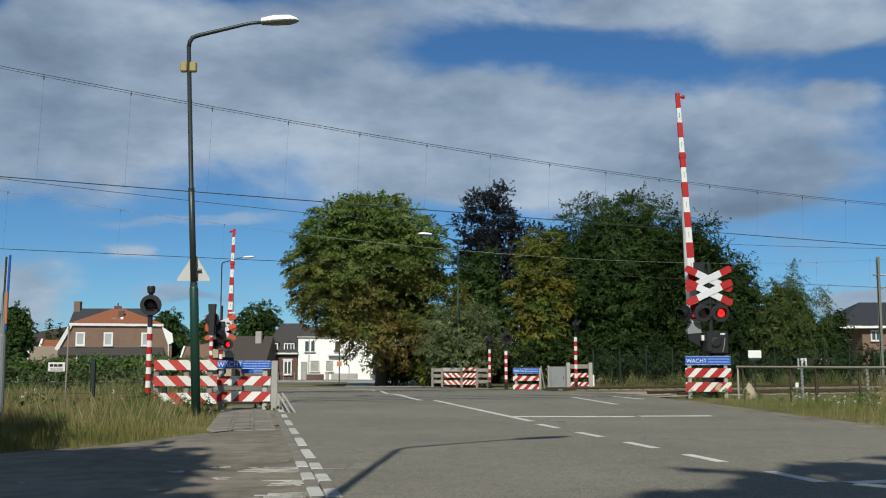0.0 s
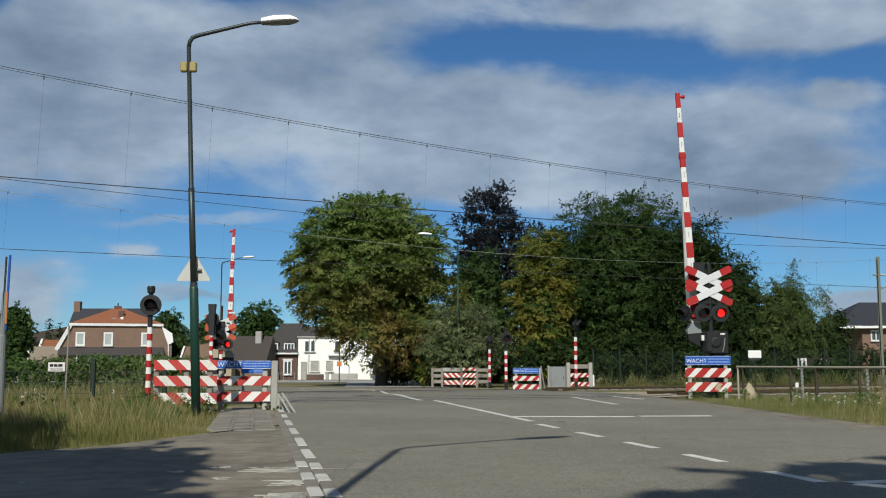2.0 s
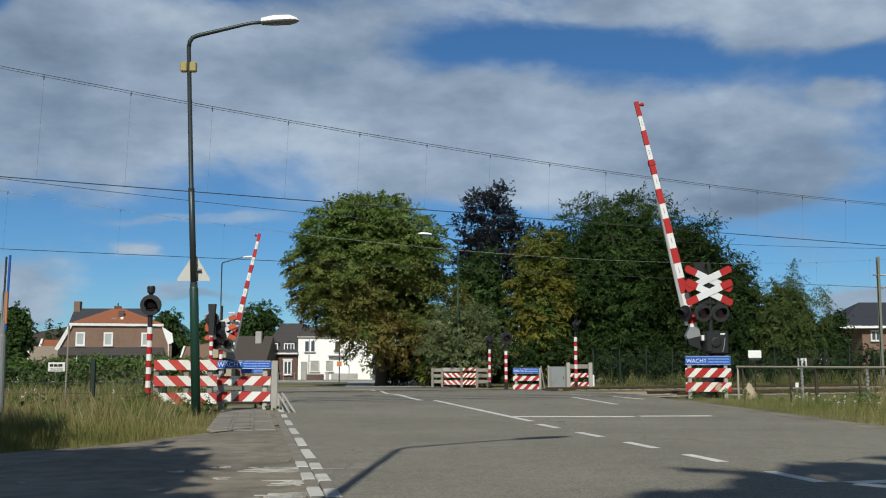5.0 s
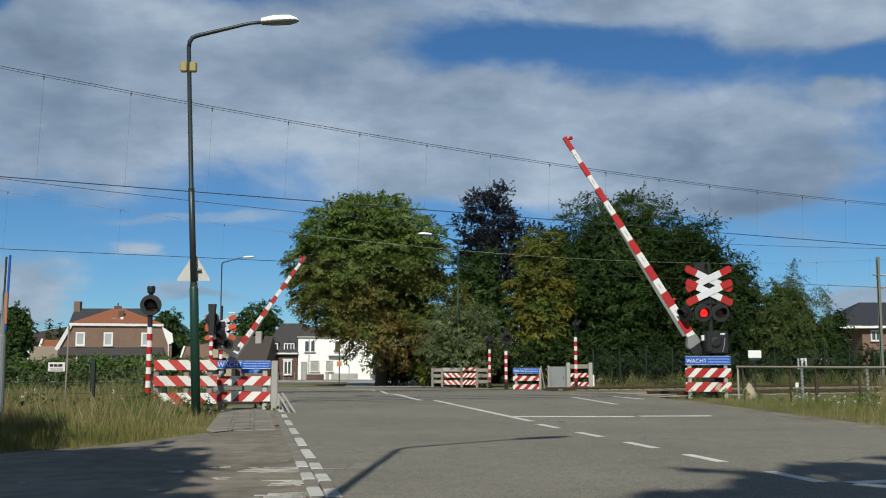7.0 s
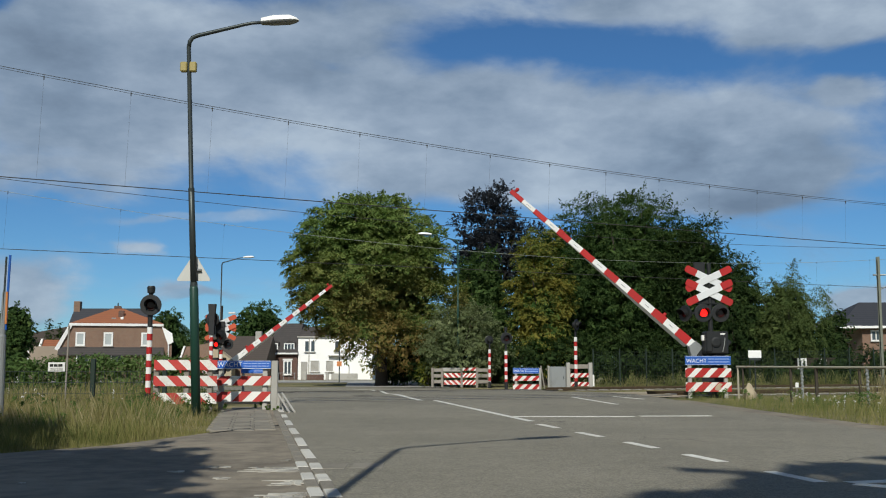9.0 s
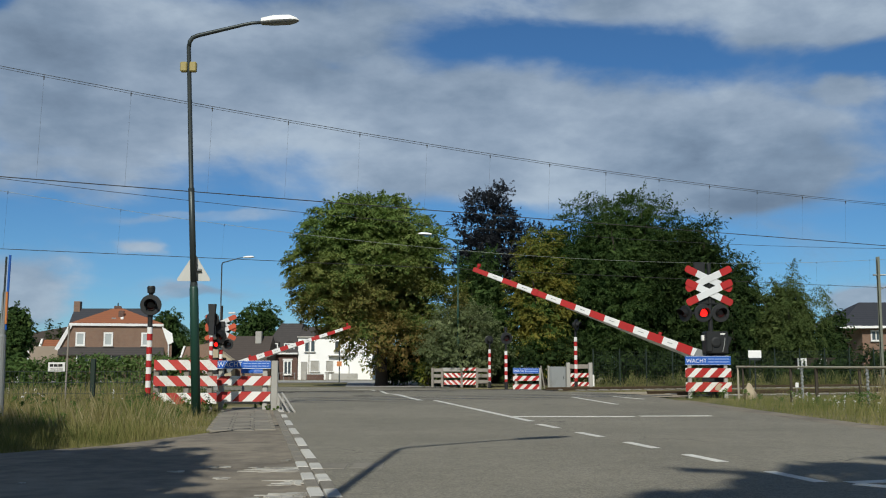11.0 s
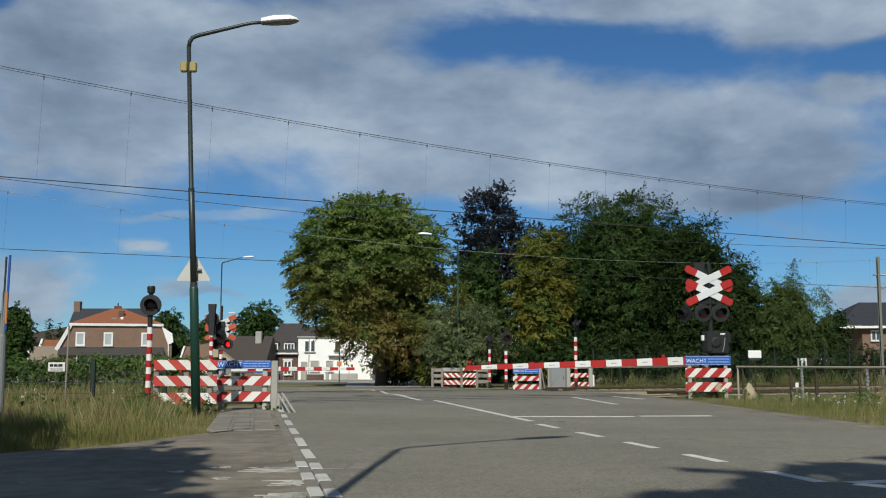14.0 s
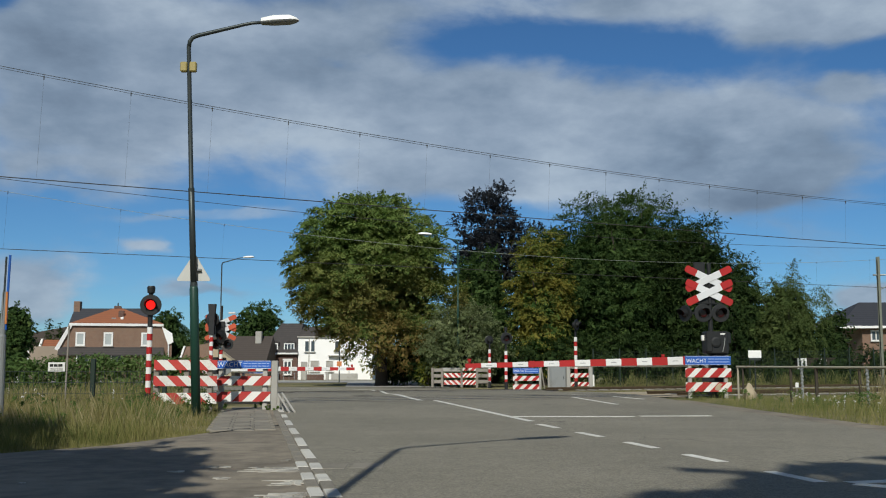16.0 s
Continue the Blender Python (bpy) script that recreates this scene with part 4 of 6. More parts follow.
def overhead():
    def curve(track, u0, u1, off, zfun, r, label, n=40, material="wire"):
        strand("overhead_wire", [rail_line(track, u0 + (u1 - u0) * i / n, off) + Vector((0, 0, zfun(u0 + (u1 - u0) * i / n))) for i in range(n + 1)], r, material, label)

    def sag(u, low, z0, k):
        return z0 + k * (u - low) ** 2

    for track in (0, 1):
        low, zl, k = ((16.2, 6.79, 0.00159), (7.0, 6.09, 0.00211))[track]
        slope = (-0.0035, 0.0027)[track]
        curve(track, -45, 75, 0, lambda u: 5.31 + slope * u, 0.0125, "straight dark contact wire")
        curve(track, -34, 30 if track else 50, 0, lambda u: sag(u, low, zl, k), 0.0078, "sagging carrier wire of twisted bronze", material="bright_wire" if track else "wire")
        if track == 0:
            curve(track, -34, 50, 0, lambda u: sag(u, low, zl, k) - 0.055, 0.0062, "thin auxiliary carrier wire")
        spacing = 2.05 if track == 0 else 4.1
        u = -31.3 if track == 0 else -30.5
        while u < 28:
            p = rail_line(track, u)
            top = sag(u, low, zl, k) - (0.055 if track == 0 else 0)
            bm = tube([p + Vector((-0.03, 0, 5.31 + slope * u)), p + Vector((0.04, 0, top))], 0.0022, 4)
            add_tube(bm, [p + Vector((0.04, 0, top - 0.08)), p + Vector((0.04, 0, top + 0.02))], 0.014, 5)
            tagged(part("dropper", bm, M["wire"]), "thin hanging dropper between carrier and contact wire", "overhead wire", "droppers", "structure")
            u += spacing
    # single feeder between the tracks
    curve(0, -45, 60, 9.0, lambda u: 6.27 + 0.00124 * (u - 10.7) ** 2, 0.009, "thin sagging feeder wire")


overhead()


def catenary_mast(x, y, h, label):
    t = thing("catenary_mast", pose(x, y, 0, 0, 0.5, 0), label, "overhead line mast", "catenary masts")
    bm = bmesh.new()
    for dx in (-0.1, 0.1):
        add_box(bm, (0, dx, h / 2 - 0.2), (0.13, 0.02, h + 0.4), None, 0.003)
    add_box(bm, (0, 0, h / 2 - 0.2), (0.02, 0.2, h + 0.4))
    part("column", bm, M["mast"], t, "weathered grey-green steel column")
    part("cantilever", tube([(-0.3, 0, h - 1.05), (0.0, 0, h - 1.05), (2.2, -0.8, h - 0.95)], 0.045, 8), M["grey"], t)
    part("bracket", tube([(0, 0, h - 1.9), (1.7, -0.6, h - 1.0)], 0.035, 8), M["grey"], t)
    part("insulator", tube([(0.5, -0.2, h - 1.0), (0.55, -0.2, h - 1.0), (0.8, -0.3, h - 0.98)], [0.05, 0.08, 0.05], 10), M["joint"], t)
    return t


catenary_mast(24.63, 56.2, 7.1, "weathered grey overhead-line mast behind the track fence")

# slim pole with two rods at the footpath's outer side
rod = thing("barrier_post", pose(-7.49, 17, 0, 0, -0.6, 0), "slim grey post carrying a blue and an orange rod", "post")
part("post", tube([(0, 0, -0.1), (0, 0, 1.4), (0, 0, 1.42), (0.02, 0, 2.15)], [0.07, 0.065, 0.05, 0.045], 12), M["grey"], rod)
part("rod", tube([(0.0, -0.03, 1.3), (0.03, -0.03, 2.75)], 0.018, 8), M["post_dark"], rod, "dark thin rod")
part("rod", tube([(0.05, 0, 1.5), (0.08, 0, 2.78)], 0.022, 8), M["blue"], rod, "blue rod")
part("rod", tube([(0.06, -0.02, 1.6), (0.06, -0.02, 2.15)], 0.02, 8), M["orange"], rod, "orange rod")


# ---------------------------------------------------------------- trees
def leaf_mesh(name, centres, radii, per, size, rng, droop=0.2, flat=1.0):
    """Leaves in tufts: each leaf a folded rhombus of four triangles, turned outward from its tuft."""
    n = len(centres) * per
    c = np.repeat(centres, per, 0)
    r = np.repeat(radii, per)[:, None]
    d = rng.normal(size=(n, 3))
    d /= np.linalg.norm(d, axis=1)[:, None]
    k = rng.uniform(0.35, 1.05, (n, 1)) ** 0.6
    pos = c + d * r * k * np.array((1, 1, flat))
    nrm = d + rng.normal(size=(n, 3)) * 0.55 + np.array((0, 0, 0.45))
    nrm /= np.linalg.norm(nrm, axis=1)[:, None]
    ax = np.cross(nrm, rng.normal(size=(n, 3)))
    ax /= np.linalg.norm(ax, axis=1)[:, None] + 1e-9
    ax[:, 2] -= droop
    ax /= np.linalg.norm(ax, axis=1)[:, None]
    sd = np.cross(nrm, ax)
    s = size * rng.uniform(0.6, 1.35, (n, 1))
    v = np.stack([pos - ax * s, pos + sd * s * 0.48 - nrm * s * 0.14, pos + ax * s, pos - sd * s * 0.48 - nrm * s * 0.14], 1).reshape(-1, 3)
    me = bpy.data.meshes.new(name)
    me.vertices.add(4 * n)
    me.vertices.foreach_set("co", v.ravel())
    idx = np.arange(n)[:, None] * 4 + np.array((0, 1, 2, 0, 2, 3))
    me.loops.add(6 * n)
    me.loops.foreach_set("vertex_index", idx.ravel())
    me.polygons.add(2 * n)
    me.polygons.foreach_set("loop_start", np.arange(2 * n) * 3)
    me.update(calc_edges=True)
    return me


def spray_leaves(centres, ways, length, width, per, size, rng, droop=0.5, arch=0.35, slim=0.45):
    """Leafy sprays: each a flat, arching, pointed fan of small folded leaves that grows along its way and hangs over at the tip."""
    n = len(centres)
    a = ways + rng.normal(size=(n, 3)) * 0.3
    a[:, 2] = a[:, 2] * 0.75 - droop
    a /= np.linalg.norm(a, axis=1)[:, None]
    u = ways * 0.55 + np.array((0, 0, 1.0)) + rng.normal(size=(n, 3)) * 0.22
    u -= a * (u * a).sum(1)[:, None]
    u /= np.linalg.norm(u, axis=1)[:, None]
    b = np.cross(a, u)
    k = rng.uniform(0.6, 1.35, n)
    rpt = lambda v: np.repeat(v, per, 0)
    a, u, b, k, c = rpt(a), rpt(u), rpt(b), rpt(k)[:, None], rpt(centres)
    m = n * per
    t = rng.uniform(0, 1, (m, 1))
    w = rng.uniform(-1, 1, (m, 1))
    half = width * k * np.sin(np.pi * (0.12 + 0.86 * t) ** 0.75) * 0.55
    pos = c + a * (t - 0.35) * length * k + b * w * half - u * arch * length * k * (t ** 2 * 0.5 + w ** 2 * 0.18) + u * rng.normal(size=(m, 1)) * 0.05 * length
    nrm = u + a * t * arch + b * w * 0.4 + rng.normal(size=(m, 3)) * 0.42
    nrm /= np.linalg.norm(nrm, axis=1)[:, None]
    ax = a * 0.8 + b * w * 0.9 + rng.normal(size=(m, 3)) * 0.4 - np.array((0, 0, 0.25))
    ax -= nrm * (ax * nrm).sum(1)[:, None]
    ax /= np.linalg.norm(ax, axis=1)[:, None] + 1e-9
    sd = np.cross(nrm, ax)
    s = size * rng.uniform(0.6, 1.4, (m, 1))
    return np.stack([pos - ax * s, pos + sd * s * slim - nrm * s * 0.14, pos + ax * s, pos - sd * s * slim - nrm * s * 0.14], 1).reshape(-1, 3)


def leaves_to_mesh(name, v):
    m = len(v) // 4
    me = bpy.data.meshes.new(name)
    me.vertices.add(4 * m)
    me.vertices.foreach_set("co", v.ravel())
    idx = np.arange(m)[:, None] * 4 + np.array((0, 1, 2, 0, 2, 3))
    me.loops.add(6 * m)
    me.loops.foreach_set("vertex_index", idx.ravel())
    me.polygons.add(2 * m)
    me.polygons.foreach_set("loop_start", np.arange(2 * m) * 3)
    me.update(calc_edges=True)
    return me


def tufts(lobes, spacing, rng, fill=0.25):
    """Places over the outer skin of overlapping lobes (x, y, z, rx, ry, rz), with some inside, and the way outward at each."""
    out, way = [], []
    lobes = np.array(lobes, float)
    for x, y, z, rx, ry, rz in lobes:
        area = 4 * math.pi * ((rx * ry) ** 1.6 / 3 + (rx * rz) ** 1.6 / 3 + (ry * rz) ** 1.6 / 3) ** (1 / 1.6)
        n = int(area / spacing ** 2 * 1.5)
        d = rng.normal(size=(n, 3))
        d /= np.linalg.norm(d, axis=1)[:, None]
        k = np.where(rng.uniform(size=n) < fill, rng.uniform(0.5, 0.85, n), rng.uniform(0.86, 1.06, n))[:, None]
        p = np.array((x, y, z)) + d * k * np.array((rx, ry, rz))
        e = (((p[:, None, :] - lobes[None, :, :3]) / (lobes[None, :, 3:] * 0.8)) ** 2).sum(2)
        ok = ((e < 1).sum(1) == 0) | (rng.uniform(size=n) < fill)
        out.append(p[ok])
        way.append(d[ok])
    return np.concatenate(out), np.concatenate(way)


def sprig_ends(lobes, rng, sprigs):
    """Places and ways of loose leafy twigs that break the crown's outline."""
    lobes = np.array(lobes, float)
    l = lobes[rng.integers(len(lobes), size=sprigs)]
    a, up = rng.uniform(0, 2 * math.pi, sprigs), rng.uniform(0.0, 1.0, sprigs)
    q = np.sqrt(1 - up * up)
    d = np.stack([np.cos(a) * q, np.sin(a) * q, up], 1)
    return l[:, :3] + d * l[:, 3:] * 1.04, d


def tree(name_label, base, trunk_h, trunk_r, lobes, leaf_mat, seed, spacing=0.8, per=30, size=0.08, spray=(0.8, 0.5), droop=0.45, arch=0.35, category="tree", group="trees", limbs=9, lean=0.0, fill=0.25, sprigs=60, core=0, rising=0.0, slim=0.45, under=0.5):
    rng = np.random.default_rng(seed)
    t = thing("tree", Matrix.Translation(base), name_label, category, group)
    zmid = float(np.mean([l[2] for l in lobes]))
    bm = tube([(0, 0, -0.3), (0.02, 0, 0.15), (lean * 0.3, 0.05, trunk_h * 0.5), (lean, 0, trunk_h), (lean * 1.2, 0, zmid)], [trunk_r * 1.5, trunk_r * 1.1, trunk_r * 0.9, trunk_r * 0.75, trunk_r * 0.25], 10)
    part("trunk", bm, M["bark"], t, smooth=True)
    for i in range(limbs):
        l = lobes[i % len(lobes)]
        a = rng.uniform(0, 2 * math.pi)
        s = Vector((lean, 0, trunk_h * rng.uniform(0.8, 1.15)))
        e = Vector((l[0] + math.cos(a) * l[3] * 0.75, l[1] + math.sin(a) * l[4] * 0.75, l[2] + l[5] * rng.uniform(-0.3, 0.7)))
        mid = s.lerp(e, 0.5) + Vector((0, 0, 0.12 * (e - s).length))
        part("limb", tube([s, mid, e], [trunk_r * 0.42, trunk_r * 0.22, trunk_r * 0.05], 6), M["bark"], t, smooth=True)
    c, w = tufts(lobes, spacing, rng, fill)
    keep = np.where(w[:, 1] < 0.3, 1.0, 0.55) * np.where(w[:, 2] > -0.25, 1.0, under)
    ok = rng.uniform(size=len(w)) < keep
    leaves = [spray_leaves(c[ok], w[ok], spray[0], spray[1], per, size, rng, droop, arch, slim)]
    if core:
        heart = np.array(lobes[0], float)
        d = rng.normal(size=(core, 3))
        d /= np.linalg.norm(d, axis=1)[:, None]
        c = heart[:3] + d * (rng.uniform(0.0, 0.8, core) ** 0.45)[:, None] * heart[3:]
        hang("inner_leaves", leaf_mesh("inner_leaves", c, np.full(core, spacing), 14, size * 3.0, rng, 0.3, 0.6), leaf_mat, t)
    if sprigs:
        c, w = sprig_ends(lobes, rng, sprigs)
        leaves.append(spray_leaves(c, w, spray[0] * 1.05, spray[1] * 0.45, max(10, int(per * 0.6)), size, rng, droop * 0.5 - rising, arch, slim))
    hang("crown", leaves_to_mesh("crown", np.concatenate(leaves)), leaf_mat, t)
    return t


GREEN = ((0.018, 0.04, 0.013), (0.034, 0.066, 0.019), (0.057, 0.096, 0.027), (0.1, 0.142, 0.041))
F = {
    "chestnut": foliage("chestnut_leaves", ((0.04, 0.072, 0.017), (0.085, 0.138, 0.034), (0.155, 0.212, 0.058), (0.245, 0.29, 0.1)), (0.21, 0.14, 0.048), (1.0, 10.5), 0.34, (0.43, 0.74)),
    "beech": foliage("purple_beech_leaves", ((0.012, 0.015, 0.02), (0.019, 0.023, 0.029), (0.031, 0.034, 0.04), (0.048, 0.055, 0.056))),
    "yellowing": foliage("yellowing_leaves", ((0.02, 0.052, 0.014), (0.038, 0.085, 0.02), (0.068, 0.115, 0.026), (0.11, 0.14, 0.035)), (0.215, 0.19, 0.038), (1.0, 30.0), 0.5, (0.46, 0.75)),
    # bright last shade and patchy drift put highlights into these leaf colours
    "dark": foliage("dark_green_leaves", (*GREEN[:3], (0.125, 0.175, 0.052)), grain=0.4, spread=0.95),
    # darker copy of the green, with the trees' shade put into the colour
    "deep": foliage("dark_and_shaded_leaves", (*(tuple(c * 0.6 for c in g) for g in GREEN[:3]), GREEN[3]), grain=0.4, spread=0.95),
    "pale": foliage("pale_green_leaves", ((0.075, 0.098, 0.044), (0.115, 0.145, 0.062), (0.165, 0.195, 0.092), (0.24, 0.27, 0.135))),
    "birch": foliage("birch_leaves", ((0.036, 0.06, 0.018), (0.06, 0.09, 0.027), (0.09, 0.12, 0.038), (0.13, 0.16, 0.058))),
    "weed": foliage("weed_leaves", ((0.045, 0.085, 0.022), (0.08, 0.13, 0.035), (0.13, 0.18, 0.055))),
    "hedge": foliage("hedge_leaves", ((0.045, 0.085, 0.023), (0.085, 0.14, 0.04), (0.14, 0.2, 0.065))),
}


def lobe_cloud(rng, n, centre, spread, r0, r1, squash=0.85):
    """Overlapping lobes scattered over an ellipsoid, fuller outward."""
    out = [(*centre, spread[0] * 0.84, spread[1] * 0.84, spread[2] * 0.84)]
    for i in range(n):
        z = 1 - 2 * (i + 0.5) / n
        a = i * 2.39996 + rng.uniform(-0.3, 0.3)
        q = math.sqrt(1 - z * z)
        r = rng.uniform(r0, r1)
        out.append((centre[0] + math.cos(a) * q * (spread[0] - r * 0.8), centre[1] + math.sin(a) * q * (spread[1] - r * 0.8), centre[2] + z * (spread[2] - r * squash * 0.8), r, r, r * squash))
    return out


def plant_trees():
    rng = np.random.default_rng(5)
    # large horse chestnut, browned below
    tree("large horse chestnut, browning lower leaves, beside the road", (-4.0, 65, -0.35), 2.2, 0.4,
         lobe_cloud(rng, 62, (-0.85, 0, 7.5), (5.15, 4.8, 4.9), 1.1, 1.9, 0.34) + [(-4.5, 0, 5.7, 1.3, 1.5, 0.7), (-4.0, -0.6, 4.9, 1.3, 1.5, 0.6), (-1.4, -1.5, 3.1, 1.3, 1.2, 1.2), (-0.5, -1.5, 2.5, 1.2, 1.2, 1.2), (-4.5, 0, 6.6, 1.3, 1.5, 0.7), (4.2, 0, 6.0, 1.3, 1.5, 1.0), (0.1, -2.9, 3.5, 1.5, 1.3, 1.0), (1.6, -3.1, 3.1, 1.7, 1.3, 1.1), (0.6, 1.2, 3.5, 2.0, 2.0, 1.6), (2.5, 0.6, 3.6, 2.2, 2.0, 1.9), (3.6, -0.3, 4.6, 1.9, 2.0, 2.0), (3.0, 1.0, 2.0, 1.5, 1.6, 1.4), (1.4, -0.6, 2.3, 1.3, 1.2, 1.1)],
         F["chestnut"], 11, 0.52, 46, 0.085, (0.95, 0.8), 0.2, 0.4, fill=0.12, sprigs=90, core=2000, under=0.3)
    tree("pale-leaved shrubby tree with a dense low crown", (1.0, 61, -0.35), 0.8, 0.16, lobe_cloud(rng, 22, (0.3, 0, 2.5), (2.7, 2.2, 2.5), 0.5, 1.0, 0.5), F["pale"], 12, 0.38, 38, 0.06, (0.6, 0.5), 0.2, 0.4, sprigs=120, core=160)
    tree("tall purple beech with an airy dark crown", (4.4, 82, -0.4), 5.0, 0.35, lobe_cloud(rng, 20, (-0.45, 0, 9.6), (3.3, 2.8, 6.9), 0.7, 1.4) + [(3.0, 0, 10.8, 2.3, 1.8, 2.1)], F["beech"], 13, 0.62, 40, 0.088, (0.9, 0.5), -0.1, 0.2, fill=0.12, sprigs=520, rising=0.3, core=150)
    tree("yellowing maple in front of darker trees", (6.7, 68, -0.35), 1.5, 0.3, lobe_cloud(rng, 26, (0, 0, 5.6), (2.2, 2.4, 5.1), 0.7, 1.2, 0.6), F["yellowing"], 14, 0.48, 44, 0.08, (0.8, 0.65), 0.3, 0.4, sprigs=120, core=350)
    tree("broad dark-green tree with a dense high crown", (13.0, 71, -0.35), 2.0, 0.45,
         lobe_cloud(rng, 38, (0.0, 0, 6.9), (5.8, 4.4, 6.7), 1.0, 1.9, 0.7) + [(-2.8, 0, 11.0, 1.9, 1.8, 2.5), (2.4, 0, 11.0, 2.2, 1.8, 2.3)], F["dark"], 15, 0.62, 50, 0.075, (1.1, 0.7), 0.25, 0.35, sprigs=300, core=2200, rising=0.5)
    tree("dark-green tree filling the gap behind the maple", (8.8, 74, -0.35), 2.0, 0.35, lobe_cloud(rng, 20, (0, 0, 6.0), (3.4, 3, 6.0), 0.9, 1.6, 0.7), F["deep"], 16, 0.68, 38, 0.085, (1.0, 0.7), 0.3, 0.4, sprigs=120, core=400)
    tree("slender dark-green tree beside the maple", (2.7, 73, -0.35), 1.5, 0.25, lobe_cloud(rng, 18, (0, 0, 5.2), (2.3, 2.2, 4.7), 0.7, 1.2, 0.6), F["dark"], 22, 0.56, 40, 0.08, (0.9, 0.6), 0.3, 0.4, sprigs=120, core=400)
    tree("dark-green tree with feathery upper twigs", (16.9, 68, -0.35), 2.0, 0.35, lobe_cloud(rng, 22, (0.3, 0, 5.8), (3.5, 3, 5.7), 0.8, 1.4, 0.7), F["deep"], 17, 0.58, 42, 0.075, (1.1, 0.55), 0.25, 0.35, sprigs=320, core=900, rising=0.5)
    # added mostly out of sight, to close sky holes in the trees before it
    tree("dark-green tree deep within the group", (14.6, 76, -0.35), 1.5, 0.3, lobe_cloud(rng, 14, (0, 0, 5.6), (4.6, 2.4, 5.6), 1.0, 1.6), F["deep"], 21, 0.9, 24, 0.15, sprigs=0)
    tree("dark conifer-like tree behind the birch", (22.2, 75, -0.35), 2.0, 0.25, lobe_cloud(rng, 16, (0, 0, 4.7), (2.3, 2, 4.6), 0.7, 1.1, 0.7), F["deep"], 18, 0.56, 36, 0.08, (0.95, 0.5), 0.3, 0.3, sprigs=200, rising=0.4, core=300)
    tree("light-green birch with drooping fine twigs", (21.5, 62, -0.3), 1.6, 0.15, lobe_cloud(rng, 24, (-0.2, 0, 3.5), (2.1, 1.8, 3.4), 0.45, 0.8) + [(0.4, 0, 6.1, 0.5, 0.6, 1.5), (2.1, 0, 5.0, 0.4, 0.5, 1.3), (1.7, 0, 3.2, 0.6, 0.6, 1.4), (2.6, 0, 3.8, 0.25, 0.3, 1.2)], F["birch"], 19, 0.4, 40, 0.052, (0.85, 0.36), 0.9, 0.5, fill=0.2, sprigs=260, core=700, rising=0.3, slim=0.38)
    tree("small dark-green tree beside the birch", (18.6, 63, -0.3), 1.0, 0.12, lobe_cloud(rng, 14, (0.2, 0, 3.6), (1.9, 1.6, 3.5), 0.5, 0.9), F["deep"], 20, 0.46, 38, 0.062, (0.85, 0.45), 0.6, 0.4, sprigs=120, core=300)
    # undergrowth below the trees; its dark leaves also carry the shade under the crowns
    for i, (x, y, w, h) in enumerate(((4.5, 63, 2.0, 1.5), (8.5, 64, 2.4, 1.7), (12.3, 64.5, 2.4, 1.9), (16, 64, 2.2, 1.6), (-0.5, 63.5, 1.6, 1.1), (-2.7, 69.5, 2.2, 1.7), (-3.4, 66.8, 1.4, 1.2), (-1.2, 68.5, 2.2, 1.8), (21.55, 59.9, 0.32, 0.62), (22.6, 60.0, 0.35, 0.9), (23.15, 59.95, 0.25, 0.6), (23.9, 60.2, 0.7, 1.0), (20.1, 60.2, 0.8, 0.9), (25, 66, 2.4, 1.6), (29, 66, 2.6, 1.4), (34, 66, 2.6, 1.2))):
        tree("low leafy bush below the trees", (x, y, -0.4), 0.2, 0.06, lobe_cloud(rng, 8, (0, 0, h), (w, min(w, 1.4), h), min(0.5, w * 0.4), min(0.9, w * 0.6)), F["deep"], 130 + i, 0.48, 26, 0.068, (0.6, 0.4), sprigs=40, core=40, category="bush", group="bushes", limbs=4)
    # behind the houses
    for i, (x, y, w, h, mat) in enumerate(((-23.7, 128, 4.2, 5.0, "dark"), (-42.9, 100, 1.75, 4.1, "dark"), (-55, 125, 4.0, 4.5, "dark"), (-30.5, 128, 2.6, 4.0, "dark"), (-30.2, 117, 2.6, 2.6, "dark"), (-36.2, 131, 2.7, 4.7, "dark"), (-27.8, 116, 2.6, 2.6, "birch"), (-19, 150, 5, 4.0, "dark"))):
        tree("round dark-green tree behind the houses", (x, y, -0.7), h * 0.4, 0.25, lobe_cloud(rng, 14, (0, 0, h * 1.05), (w, w, h * 0.95), w * 0.28, w * 0.42), F[mat], 50 + i, 0.75, 32, 0.12, (0.9, 0.6), core=200)
    for i, (x, h) in enumerate(((-45.8, 6.9), (-44.55, 6.4))):
        tree("small pointed spruce behind the garages", (x, 116, -0.7), 1.0, 0.14, [(0, 0, h * k, 0.1 + 0.95 * (1 - k), 0.1 + 0.95 * (1 - k), h * 0.09) for k in (0.15, 0.27, 0.39, 0.51, 0.63, 0.75, 0.86, 0.95)], F["deep"], 90 + i, 0.3, 26, 0.08, (0.6, 0.3), 0.5, 0.2, limbs=4, sprigs=0, core=60)
    # roadside trees behind the viewer, whose shade falls on the road
    for i, (x, y) in enumerate(((-5.9, -1.8), (-9.65, -1.2), (-14.1, -2.05))):
        tree("roadside tree behind the viewer", (x, y, 0), 3.4, 0.28, lobe_cloud(rng, 12, (0.2 * i, 0, 6.6), (3.3, 3.1, 2.6), 0.7, 1.2), F["dark"], 70 + i, 0.8, 22, 0.2, sprigs=30, core=500)
